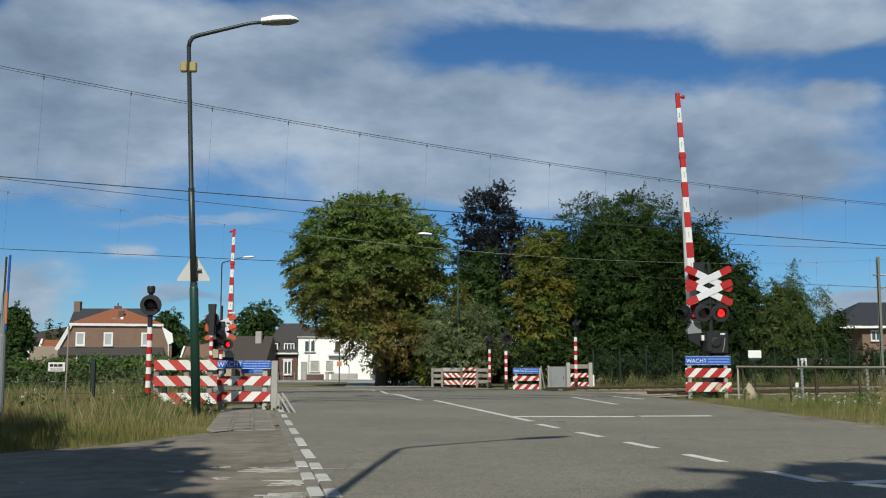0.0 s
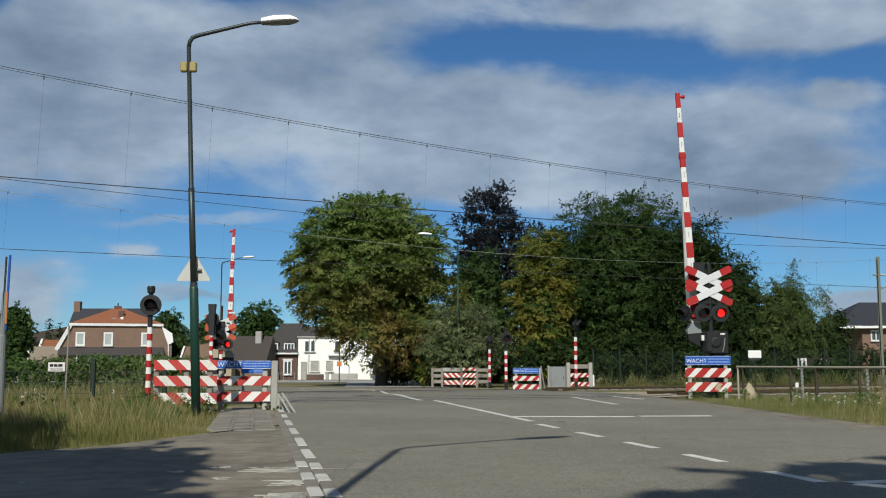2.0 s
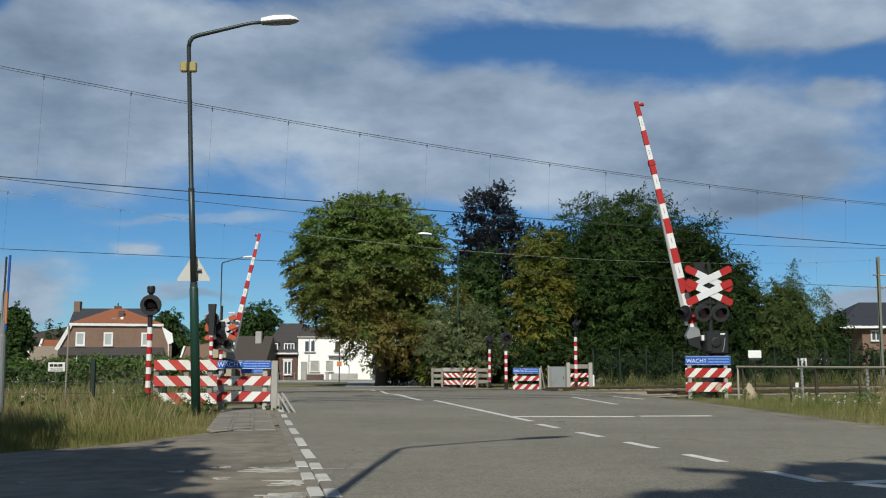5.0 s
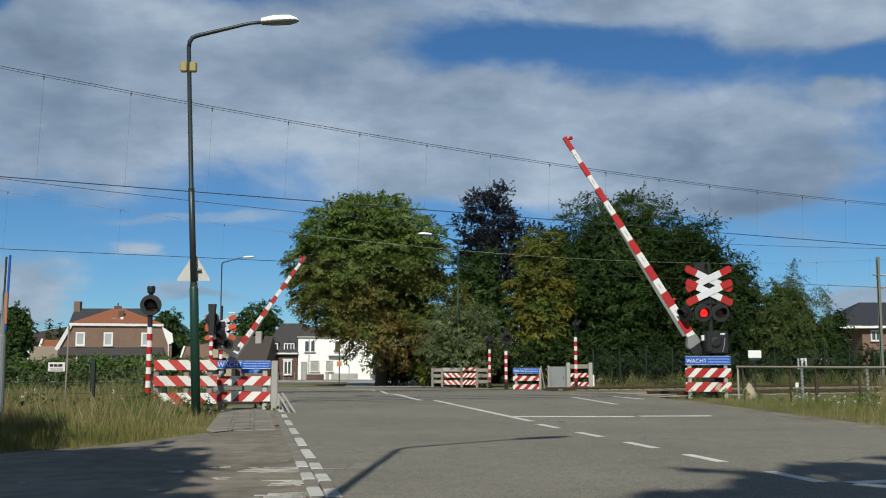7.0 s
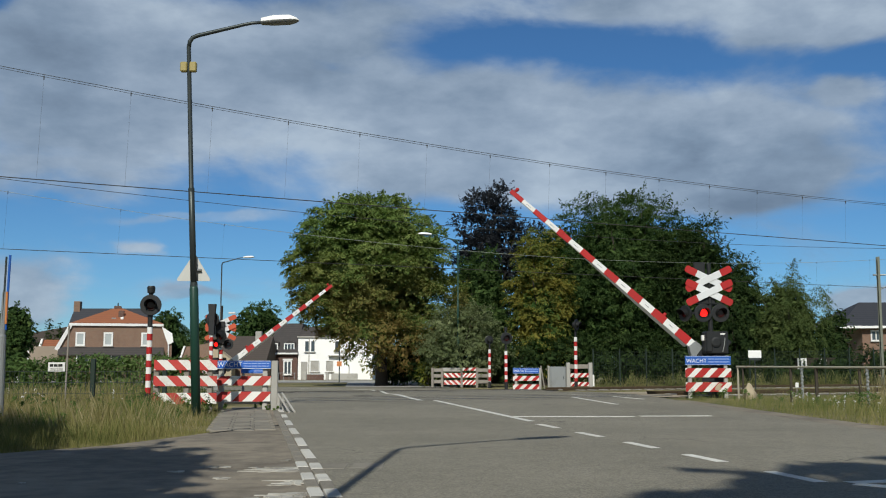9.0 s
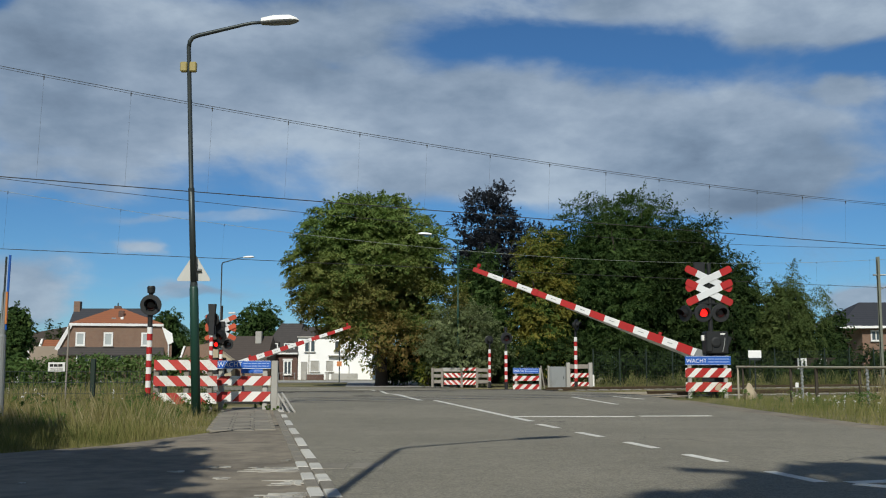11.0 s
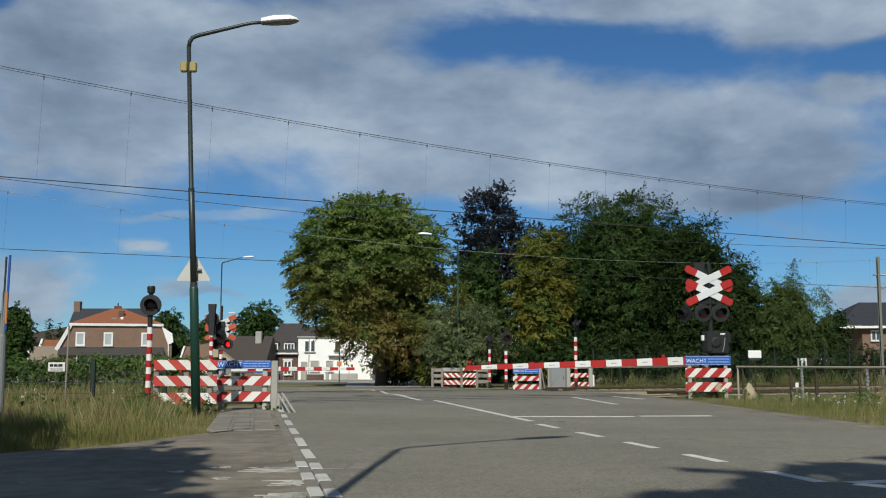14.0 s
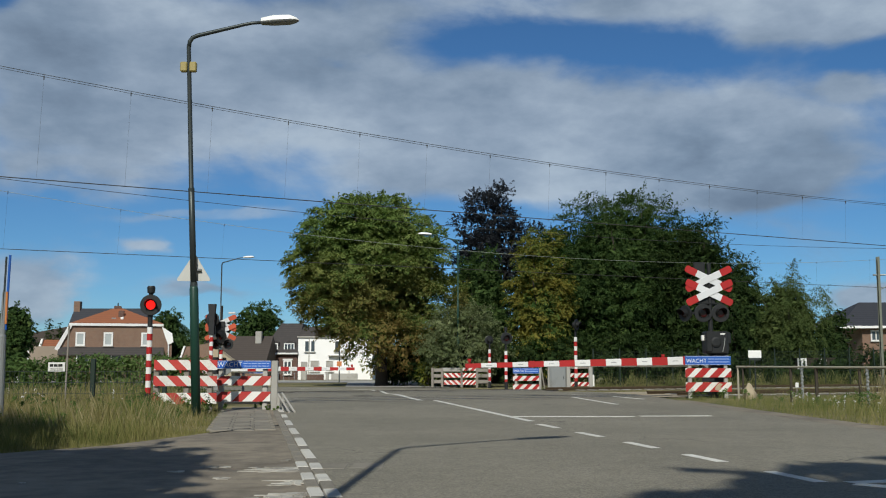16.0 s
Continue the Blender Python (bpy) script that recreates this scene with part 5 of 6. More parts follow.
    tree("roadside tree beside the side road", (-9.05, 2.9, 0), 3.0, 0.28, lobe_cloud(rng, 14, (0, 0, 6.4), (3.4, 3.0, 3.2), 0.7, 1.2), F["dark"], 75, 0.8, 20, 0.2, sprigs=0, core=500)
    tree("tall roadside tree behind the viewer", (1.0, -11.6, 0), 6.0, 0.4, lobe_cloud(rng, 16, (2.5, 0.4, 11.0), (4.0, 4.0, 3.2), 0.9, 1.5) + [(-1.9, 1.8, 10.5, 1.7, 1.6, 1.3), (-0.2, 1.0, 11.0, 1.7, 1.8, 1.5), (7.4, 1.0, 11.0, 2.0, 2.2, 1.6), (0.1, 4.7, 11.0, 1.5, 1.4, 1.0), (1.8, 4.9, 11.0, 1.6, 1.3, 1.0), (0.4, 2.9, 11.0, 1.8, 1.6, 1.3), (3.6, 4.6, 11.0, 1.6, 1.4, 1.1)], F["dark"], 74, 0.85, 30, 0.25, sprigs=40, core=700)


plant_trees()


# ---------------------------------------------------------------- hedges and grass
def hedge(name, x0, x1, y, h, w, z, seed, label, thick=165, leaf=0.055, tuft=(0.12, 0.28), mat="hedge"):
    rng = np.random.default_rng(seed)
    n = int((x1 - x0) * h * thick)
    c = np.stack([rng.uniform(x0, x1, n), y + rng.uniform(-w / 2, w / 2, n), z + h * rng.uniform(0, 1.0, n) ** 0.8], 1)
    c[:, 2] *= np.array([1 + 0.22 * noise.noise((a * 0.5, seed, 0)) + 0.1 * noise.noise((a * 2.1, seed, 3)) for a in c[:, 0]])
    me = leaf_mesh(name, c, rng.uniform(*tuft, n), 12, leaf, rng, 0.2, 0.9)
    ob = hang(name, me, F[mat])
    tagged(ob, label, "hedge", kind="stuff")


hedge("hedge", -30, -7.5, 31.5, 1.12, 0.9, 0.0, 81, "dense dark-green hedge behind the wire fence")
# belt added behind the trees to close sky gaps, in the same shaded green
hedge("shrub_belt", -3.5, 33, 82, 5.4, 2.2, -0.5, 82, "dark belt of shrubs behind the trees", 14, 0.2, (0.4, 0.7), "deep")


def grass(name, region, n, h0, h1, seed, stops, label, keep=None, lean=0.5, short=None):
    """Blades over a region (x0, x1, y0, y1): thin bent triangles."""
    rng = np.random.default_rng(seed)
    x = rng.uniform(region[0], region[1], n)
    y = rng.uniform(region[2], region[3], n)
    if keep is not None:
        ok = keep(x, y)
        x, y = x[ok], y[ok]
    n = len(x)
    clump = np.array([noise.noise((a * 0.9, b * 0.9, seed)) for a, b in zip(x, y)])
    fine = np.array([noise.noise((a * 3.1, b * 3.1, seed + 7)) for a, b in zip(x, y)])
    h = (h0 + (h1 - h0) * rng.uniform(0, 1, n) ** 2.0) * (0.85 + 0.8 * clump.clip(-0.8, 0.8) + 0.45 * fine)
    if short is not None:
        h = h * short(x, y)
    z = ground_z(x, y) - 0.03
    a = rng.uniform(0, 2 * math.pi, n)
    tip = np.stack([np.cos(a), np.sin(a)], 1) * (h * rng.uniform(0.05, lean, n))[:, None]
    b = rng.uniform(0, math.pi, n)
    w = 0.0016 + 0.003 * rng.uniform(size=n)
    side = np.stack([np.cos(b) * w, np.sin(b) * w], 1)
    base = np.stack([x, y], 1)
    v = np.zeros((n, 4, 3))
    v[:, 0, :2], v[:, 0, 2] = base - side, z
    v[:, 1, :2], v[:, 1, 2] = base + side, z
    v[:, 2, :2], v[:, 2, 2] = base + side * 0.5 + tip * 0.54, z + h * 0.6
    v[:, 3, :2], v[:, 3, 2] = base + tip, z + h
    me = bpy.data.meshes.new(name)
    me.vertices.add(4 * n)
    me.vertices.foreach_set("co", v.ravel())
    idx = np.arange(n)[:, None] * 4 + np.array((0, 1, 2, 0, 2, 3))
    me.loops.add(6 * n)
    me.loops.foreach_set("vertex_index", idx.ravel())
    me.polygons.add(2 * n)
    me.polygons.foreach_set("loop_start", np.arange(2 * n) * 3)
    me.update(calc_edges=True)
    ob = hang(name, me, foliage(name + "_blades", stops, grain=0.5, spread=0.8))
    return tagged(ob, label, "grass", kind="stuff")


DRY = ((0.075, 0.1, 0.028), (0.15, 0.155, 0.05), (0.25, 0.225, 0.09), (0.36, 0.31, 0.16))
STRAW = ((0.15, 0.13, 0.06), (0.24, 0.205, 0.1), (0.34, 0.29, 0.16), (0.44, 0.38, 0.23))
OLIVE = ((0.06, 0.086, 0.024), (0.115, 0.132, 0.046), (0.195, 0.186, 0.078), (0.29, 0.252, 0.12))
MEADOW = ((0.07, 0.09, 0.028), (0.14, 0.145, 0.05), (0.24, 0.215, 0.095), (0.36, 0.31, 0.17))
LUSH = ((0.035, 0.075, 0.018), (0.06, 0.12, 0.026), (0.1, 0.165, 0.04))
MIXED = ((0.065, 0.095, 0.027), (0.13, 0.14, 0.043), (0.23, 0.2, 0.08), (0.35, 0.29, 0.145))
VERGE = ((0.06, 0.092, 0.026), (0.12, 0.142, 0.043), (0.21, 0.2, 0.075), (0.33, 0.28, 0.13))


def left_verge(x, y):
    edge = np.interp(y, [4, 8.6, 10.1, 11.2, 12.9, 13.6, 16.5, 20, 25], [-60, -9, -4.6, -3.8, -3.25, -3.15, -3.8, -4.3, -5.4])
    return x < edge


def right_verge(x, y):
    edge = np.interp(y, [2, 8, 15, 20.5, 26, 30, 38], [7.1, 6.75, 6.4, 6.3, 6.35, 6.35, 5.5])
    return x > edge


def near_edge(x, y):
    """Blades stay short at the footpath's edge."""
    edge = np.interp(y, [4, 8.6, 10.1, 11.2, 12.9, 13.6, 16.5, 20, 25], [-60, -9, -4.6, -3.8, -3.25, -3.15, -3.8, -4.3, -5.4])
    return 0.35 + 0.65 * smooth(0.0, 0.8, edge - x)


def right_low(x, y):
    return np.interp(y, [15, 21, 24, 30], [1.0, 1.0, 0.55, 0.4]) * (0.4 + 0.6 * smooth(0, 0.7, x - np.interp(y, [2, 8, 15, 20.5, 26, 30, 38], [7.1, 6.75, 6.4, 6.3, 6.35, 6.35, 5.5])))


grass("dry_grass", (-13, -3, 8.6, 14), 125000, 0.05, 0.3, 91, DRY, "tall dry straw-coloured grass by the footpath", left_verge, short=near_edge)
grass("tall_grass", (-14, -3.4, 14, 23.5), 95000, 0.05, 0.36, 92, MIXED, "tall mixed green and dry grass round the fence", left_verge, short=near_edge)
grass("straw_grass", (-14, -3.4, 13, 21), 14000, 0.12, 0.5, 97, STRAW, "pale seeding straw among the grass", left_verge, short=near_edge)
grass("verge_grass", (5.9, 17, 6, 34), 110000, 0.06, 0.38, 93, VERGE, "uncut green and dry grass along the road", lambda x, y: right_verge(x, y) & (beyond(x, y, 0) < -2.4), short=right_low)
grass("tall_tuft", (9.4, 11.5, 19.5, 24), 2600, 0.3, 0.9, 96, STRAW, "tall dry seeding grass beside the rail", lean=0.3)
grass("trackside_grass", (5.5, 36, 34, 62), 26000, 0.04, 0.16, 94, DRY, "dry trackside grass", lambda x, y: (abs(beyond(x, y, 1)) > 2.8) & (beyond(x, y, 0) > 2.8))
grass("trackside_grass", (-34, -8, 24, 46), 24000, 0.1, 0.4, 95, DRY, "dry trackside grass", lambda x, y: (abs(beyond(x, y, 1)) > 2.5) & (abs(beyond(x, y, 0)) > 2.6) & (x < -6.5 - 0.2 * (y - 24)))
grass("track_weeds", (6.8, 26, 29, 43), 15000, 0.08, 0.34, 101, OLIVE, "dry weeds growing through the ballast", lambda x, y: (abs(beyond(x, y, 0)) < 2.7) & (x > 7.3 + 0.15 * (y - 29)) & (abs(abs(beyond(x, y, 0)) - 0.7525) > 0.12))
grass("fence_grass", (8.0, 36, 53.5, 61.5), 42000, 0.3, 0.95, 100, OLIVE, "tall dry grass along the far fence", lambda x, y: abs(y - 55.3 - 0.157 * (x - 8.4)) < 0.9)
grass("meadow_grass", (-24, -6.8, 24.5, 31), 30000, 0.22, 0.6, 98, MEADOW, "tall light-green meadow grass before the hedge", lambda x, y: (beyond(x, y, 0) > 2.6) & (x < -6.6 - 0.2 * (y - 24)))
grass("green_tufts", (-6.2, -3.3, 13.8, 20.5), 9000, 0.12, 0.4, 99, LUSH, "lush green tufts beside the footpath", lambda x, y: left_verge(x, y) & (np.sin(x * 4.1 + y * 1.3) + np.sin(y * 3.1 - x) > 0.2), short=near_edge)


def weeds(name, spots, h, leaf, seed, mat, label):
    """Leafy weeds: small tufts stacked up from the soil at a few spots."""
    rng = np.random.default_rng(seed)
    c, r = [], []
    for x, y, k in spots:
        for i in range(int(7 * k)):
            c.append((x + rng.normal() * 0.19 * k, y + rng.normal() * 0.19 * k, h * k * rng.uniform(0.05, 1.0)))
            r.append(0.1 * k * rng.uniform(0.5, 1.3))
    me = leaf_mesh(name, np.array(c), np.array(r), 26, leaf, rng, 0.3, 1.0)
    return tagged(hang(name, me, mat), label, "weeds", kind="stuff")


weeds("weeds", [(-5.95, 19.8, 1.4), (-5.75, 19.4, 1.0), (-6.6, 19, 0.8), (-7.4, 18.2, 0.9), (-8.2, 19, 0.9), (-5.2, 17.5, 0.7), (-6.2, 16.4, 0.8), (-7.0, 15.6, 0.7),
                (-4.75, 18.6, 0.7), (-3.75, 20.9, 0.6), (-3.6, 20.6, 0.5), (-4.9, 16, 0.6), (-5.8, 14.5, 0.6), (-5.5, 19.25, 0.6), (-5.0, 19.3, 0.5), (-4.65, 19.2, 0.55), (-5.3, 18.8, 0.6), (-4.4, 20.1, 0.4), (-3.35, 20.15, 0.35), (-3.55, 20.1, 0.3), (-4.6, 17.4, 0.6), (-4.3, 16.6, 0.5), (-5.6, 18.9, 1.1), (-5.1, 18.9, 0.9), (-4.7, 18.3, 0.9), (-6.1, 18.6, 1.0), (-4.35, 18.9, 0.8), (-6.7, 17.8, 0.9), (-5.3, 18.0, 0.8)], 0.36, 0.028, 61, F["weed"], "leafy green weeds round the fence posts")
weeds("weeds", [(9.3, 22, 1.2), (9.0, 23, 1.0), (8.6, 24.5, 1.0), (8.9, 21, 1.1), (9.6, 20, 1.2), (7.6, 27.6, 0.8), (7.1, 27.9, 0.7), (8.1, 27.4, 0.8), (8.0, 25.5, 0.6), (8.4, 22.5, 0.6), (10.2, 18.5, 1.2)], 0.3, 0.026, 62, F["weed"], "leafy green weeds along the verge")


def wildflowers(spots, label):
    """White umbels: stems with a flat head of small florets."""
    rng = np.random.default_rng(3)
    bm = bmesh.new()
    for x, y, h in spots:
        add_tube(bm, [(x, y, 0), (x + 0.02, y, h)], 0.0018, 3, False)
        for i in range(7):
            a, r = rng.uniform(0, 6.28), 0.032 * math.sqrt(rng.uniform())
            c = Vector((x + 0.02 + math.cos(a) * r, y + math.sin(a) * r, h + 0.03 - r * 0.7 + rng.uniform(-0.02, 0.02)))
            add_tube(bm, [c - Vector((0, 0, 0.006)), c + Vector((0, 0, 0.006))], 0.0055, 5)
    return tagged(part("wildflowers", bm, M["white"]), label, "flowers", kind="stuff")


fl = random.Random(12)
wildflowers([(fl.uniform(8.0, 9.6), fl.uniform(19, 23.5), fl.uniform(0.12, 0.27)) for i in range(26)], "white wildflower heads over the verge grass")
wildflowers([(fl.uniform(-10, -6.4), fl.uniform(17, 23), fl.uniform(0.22, 0.4)) for i in range(14)], "white wildflower heads over the tall grass")


# ---------------------------------------------------------------- houses
def brick(name, a, b, mortar, scale=5.0):
    g = Graph(name)
    p = g.coords()
    t = g.node("TexBrick")
    m = g.node("Mapping")
    m.inputs["Rotation"].default_value = (radians(90), 0, 0)
    g.link(p, m.inputs[0])
    g.link(m.outputs[0], t.inputs["Vector"])
    t.inputs["Color1"].default_value, t.inputs["Color2"].default_value, t.inputs["Mortar"].default_value = (*a, 1), (*b, 1), (*mortar, 1)
    t.inputs["Scale"].default_value = scale
    t.inputs["Mortar Size"].default_value = 0.012
    soot = g.noise(p, 0.8, 4)
    col = g.mix(g.math("MULTIPLY", g.step(soot, 0.45, 0.8), 0.35), t.outputs["Color"], (0.05, 0.035, 0.03))
    return g.done(col, 0.9)


def tiles(name, a, b):
    g = Graph(name)
    p = g.coords()
    w = g.node("TexWave")
    w.bands_direction = "Z"
    w.inputs["Scale"].default_value = 1.3
    w.inputs["Distortion"].default_value = 0.6
    g.link(p, w.inputs["Vector"])
    f = g.math("ADD", g.math("MULTIPLY", w.outputs["Fac"], 0.35), g.math("MULTIPLY", g.noise(p, 2.2, 5), 0.65))
    return g.done(g.mix(f, a, b), 0.8)


M["brick_brown"] = brick("brown_brick", (0.165, 0.1, 0.07), (0.215, 0.135, 0.095), (0.2, 0.165, 0.13))
M["brick_dark"] = brick("dark_red_brick", (0.09, 0.05, 0.04), (0.13, 0.07, 0.055), (0.14, 0.12, 0.1))
M["render_white"] = paint("white_render", (0.82, 0.81, 0.79), (0.55, 0.53, 0.5), 0.8, 0.2, 3)
M["tile_red"] = tiles("orange_roof_tile", (0.3, 0.11, 0.05), (0.2, 0.075, 0.04))
M["tile_dark"] = tiles("dark_roof_tile", (0.032, 0.03, 0.03), (0.065, 0.056, 0.053))
M["tile_slate"] = tiles("slate_roof_tile", (0.02, 0.022, 0.03), (0.045, 0.047, 0.055))
M["tile_brown"] = tiles("brown_roof_tile", (0.075, 0.06, 0.05), (0.048, 0.039, 0.035))
glass = Graph("window_glass")
M["glass"] = glass.done((0.05, 0.06, 0.07), 0.08, 0.0, 0.8)


def window(parent, x, z, w, h, y, panes=1, frame_w=0.09, blind=False):
    """A window proud of a wall that faces -y: white frame, sill, bars and panes."""
    fr = bmesh.new()
    for sx in (-1, 1):
        add_box(fr, (x + sx * (w / 2 - frame_w / 2), y, z), (frame_w, 0.1, h))
    for sz in (-1, 1):
        add_box(fr, (x, y, z + sz * (h / 2 - frame_w / 2)), (w - 2 * frame_w, 0.1, frame_w))
    for i in range(1, panes):
        add_box(fr, (x - w / 2 + w * i / panes, y, z), (frame_w * 0.8, 0.09, h - 2 * frame_w))
    win = part("window", fr, M["white"], parent, "white window frame")
    for i in range(panes):
        pw = w / panes
        part("pane", box((x - w / 2 + pw * (i + 0.5), y + 0.02, z), (pw - frame_w, 0.02, h - 2 * frame_w), 0), M[blind] if blind else M["glass"], win)
    part("sill", box((x, y - 0.06, z - h / 2 - 0.05), (w + 0.15, 0.2, 0.07), 0.01), M["concrete"], win)


def build_houses():
    # brown brick house with a half-hipped gable and white bargeboards
    h = thing("house", pose(-35.6, 110, -0.7, 0, 0, 15), "brown brick house with white bargeboards and orange tiled roof", "house", "houses")
    out = [(-6.3, 0), (5.55, 0), (5.55, 5.2), (4.5, 6.1), (-5.1, 6.1), (-6.3, 3.5)]
    part("wall", prism(out, 0, 9), M["brick_brown"], h)
    bm = bmesh.new()
    prism([(-5.35, 6.1), (-4.95, 6.1), (-6.3, 3.35), (-6.7, 3.5)], -0.25, 0.02, bm)
    add_box(bm, (-0.35, -0.12, 6.2), (9.9, 0.3, 0.28), None, 0.01)
    part("bargeboard", bm, M["white"], h, "white bargeboards")
    part("side_cheek", prism([(4.4, 6.06), (5.55, 5.3), (5.7, 4.35), (5.15, 4.0)], -0.2, 0.05), M["white"], h, "broad white boarded cheek")
    bm = bmesh.new()
    v = [bm.verts.new(p) for p in ((-5.2, -0.2, 6.36), (4.6, -0.2, 6.36), (-0.5, 3.6, 8.4), (4.6, 9.2, 6.36), (-5.2, 9.2, 6.36), (-0.5, 6.2, 8.4))]
    for f in ((0, 1, 2), (1, 3, 5, 2), (3, 4, 5), (4, 0, 2, 5), (0, 4, 3, 1)):
        bm.faces.new([v[i] for i in f])
    bmesh.ops.recalc_face_normals(bm, faces=bm.faces[:])
    roof = part("roof", bm, M["tile_red"], h, "orange half-hipped roof")
    part("ridge_cap", box((-0.5, 3.4, 8.3), (0.8, 0.5, 0.35), 0.06), M["brick_dark"], roof)
    part("finial", tube([(-0.5, 3.4, 8.4), (-0.5, 3.4, 8.85)], [0.09, 0.04], 8), M["joint"], roof)
    part("chimney", box((0.0, 1.5, 7.2), (0.62, 0.6, 1.3), 0.08), M["brick_dark"], roof, "dark brick chimney")
    part("flashing", box((0.12, 0.95, 6.95), (0.34, 0.5, 0.3), 0.05), M["white"], roof, "pale lead flashing")
    part("roof_hatch", box((-0.75, 0.95, 6.85), (0.5, 0.3, 0.35), 0.03), M["grey"], roof)
    m = Matrix.Translation((-5.85, 4.5, 4.9)) @ pose(0, 0, 0, 0, 25.7, 0)
    part("side_roof", box((0, 0, 0), (0.12, 9.4, 3.1), 0, m), M["tile_dark"], h, "steep dark side roof")
    for x in (-4.1, -1.2, 2.75):
        window(h, x, 4.62, 0.98, 1.5, -0.04, 1, 0.17, "curtain")
    for x in (-3.7, -0.15, 3.0):
        window(h, x, 2.45, 1.4, 1.2, -0.6, 1, 0.14)
    part("lean_to", prism([(-6.2, 0), (4.6, 0), (4.6, 2.9), (-6.2, 2.9)], -0.55, 0), M["brick_brown"], h)
    part("downpipe", tube([(5.2, -0.1, 0), (5.2, -0.1, 4.0)], 0.07, 8), M["white"], h)
    bm = bmesh.new()
    v = [bm.verts.new(p) for p in ((-6.3, -0.9, 2.9), (4.7, -0.9, 2.9), (4.7, 0, 3.75), (-6.3, 0, 3.75), (-6.3, -0.9, 2.82), (4.7, -0.9, 2.82))]
    for f in ((0, 1, 2, 3), (4, 5, 1, 0)):
        bm.faces.new([v[i] for i in f])
    part("lean_to_roof", bm, M["tile_dark"], h, "dark lean-to roof")
    # dark roof of the house behind it
    h = thing("house", pose(-42.2, 124, -0.7), "brick house with a slate roof and end chimney", "house", "houses")
    part("wall", box((0, 3, 2.8), (9.5, 6, 5.6), 0.05), M["brick_brown"], h)
    bm = prism([(-0.2, 5.5), (6.2, 5.5), (3, 9.0)], -4.8, 4.8)
    bmesh.ops.transform(bm, matrix=pose(0, 0, 0, 0, 0, 90), verts=bm.verts[:])
    bmesh.ops.translate(bm, vec=(0, 0, 0), verts=bm.verts[:])
    part("roof", bm, M["tile_slate"], h)
    part("chimney", box((-4.4, 3, 9.2), (0.8, 0.8, 1.4), 0.03), M["brick_brown"], h)
    # low garages to the side
    h = thing("garage", pose(-45.3, 112, -0.7), "low pale brick garage with white corner posts", "garage", "houses")
    part("wall", box((0, 3, 1.95), (4.7, 6, 3.9), 0.03), M["pale_brick"], h)
    part("roof", prism([(-0.15, 3.9), (2.5, 3.9), (2.5, 4.65), (0.1, 4.65)], 1.0, 5.5), M["tile_red"], h, "low orange tiled roof")
    part("bargeboard", prism([(-0.35, 3.9), (-0.1, 3.9), (0.15, 4.75), (-0.1, 4.75)], 0.8, 1.0), M["white"], h)
    for x, z in ((-2.2, 4.5), (-1.1, 3.9)):
        part("corner_post", box((x, -0.06, z / 2), (0.16, 0.1, z), 0.02), M["white"], h)
    h = thing("house", pose(-52.3, 132, -0.7), "distant house with a grey roof behind the garages", "house", "houses")
    part("wall", box((0, 4, 2.2), (5, 8, 4.4), 0.03), M["pale_brick"], h)
    part("roof", prism([(-3.0, 4.4), (2.6, 4.4), (2.6, 6.9), (-1.8, 6.1)], 0, 8), M["tile_brown"], h)
    # pale gable beside the broad roof
    h = thing("shed", pose(-24.5, 108.5, -0.75), "pale rendered shed gable beside a brown roof", "shed", "houses")
    part("wall", prism([(-0.9, 0), (1.6, 0), (1.6, 2.4), (-0.9, 4.2)], 0, 2), M["stone"], h)
    part("bargeboard", prism([(-4.05, 2.6), (-3.85, 2.6), (-3.4, 3.9), (-3.6, 3.9)], -0.2, 0.0), M["white"], h, "white bargeboard")
    part("side_wall", prism([(-3.9, 0), (-0.9, 0), (-0.9, 4.2), (-3.5, 3.8), (-3.9, 2.6)], 0.01, 2), M["brick_brown"], h)
    # white rendered house and dark brick house beside it
    h = thing("house", pose(-13.6, 118, -0.75), "white rendered two-storey house with dark windows", "house", "houses")
    part("wall", box((0.9, 5, 2.6), (8.8, 10, 5.2), 0.03), M["render_white"], h)
    part("roof", prism([(-3.8, 5.2), (5.6, 5.2), (4.8, 6.4), (-3.0, 6.4)], 1.2, 9.8), M["tile_dark"], h)
    part("gutter", box((0.9, -0.1, 5.15), (9.0, 0.25, 0.16), 0.02), M["concrete"], h)
    part("downpipe", tube([(-2.2, -0.08, 0), (-2.2, -0.08, 5.1)], 0.05, 8), M["concrete"], h)
    part("canopy", box((1.4, -0.3, 2.95), (2.6, 0.6, 0.08), 0.01), M["concrete"], h)
    for x in (-2.45, -1.75, 1.2):
        window(h, x, 4.05, 0.5, 1.3, -0.04, 1, 0.05)
    for x, w in ((-1.5, 1.1), (0.25, 0.95)):
        window(h, x, 1.75, w, 1.35, -0.04, 1, 0.08, "concrete")
    part("door", box((-2.75, -0.04, 1.2), (0.75, 0.08, 2.1), 0.02), M["concrete"], h, "grey front door")
    part("bay", box((1.9, -0.25, 1.2), (1.3, 0.5, 1.6), 0.03), M["render_white"], h)
    part("garden_wall", box((-0.9, -4, 0.4), (1.9, 0.25, 0.8), 0.03), M["brick_dark"], h)
    part("wall_cap", box((-0.9, -4, 0.84), (2.0, 0.32, 0.08), 0.01), M["render_white"], h)
    part("gate_post", box((-2.1, -4, 0.55), (0.35, 0.35, 1.1), 0.03), M["concrete"], h)
    part("gate_post", box((0.45, -4, 0.55), (0.35, 0.35, 1.1), 0.03), M["concrete"], h)
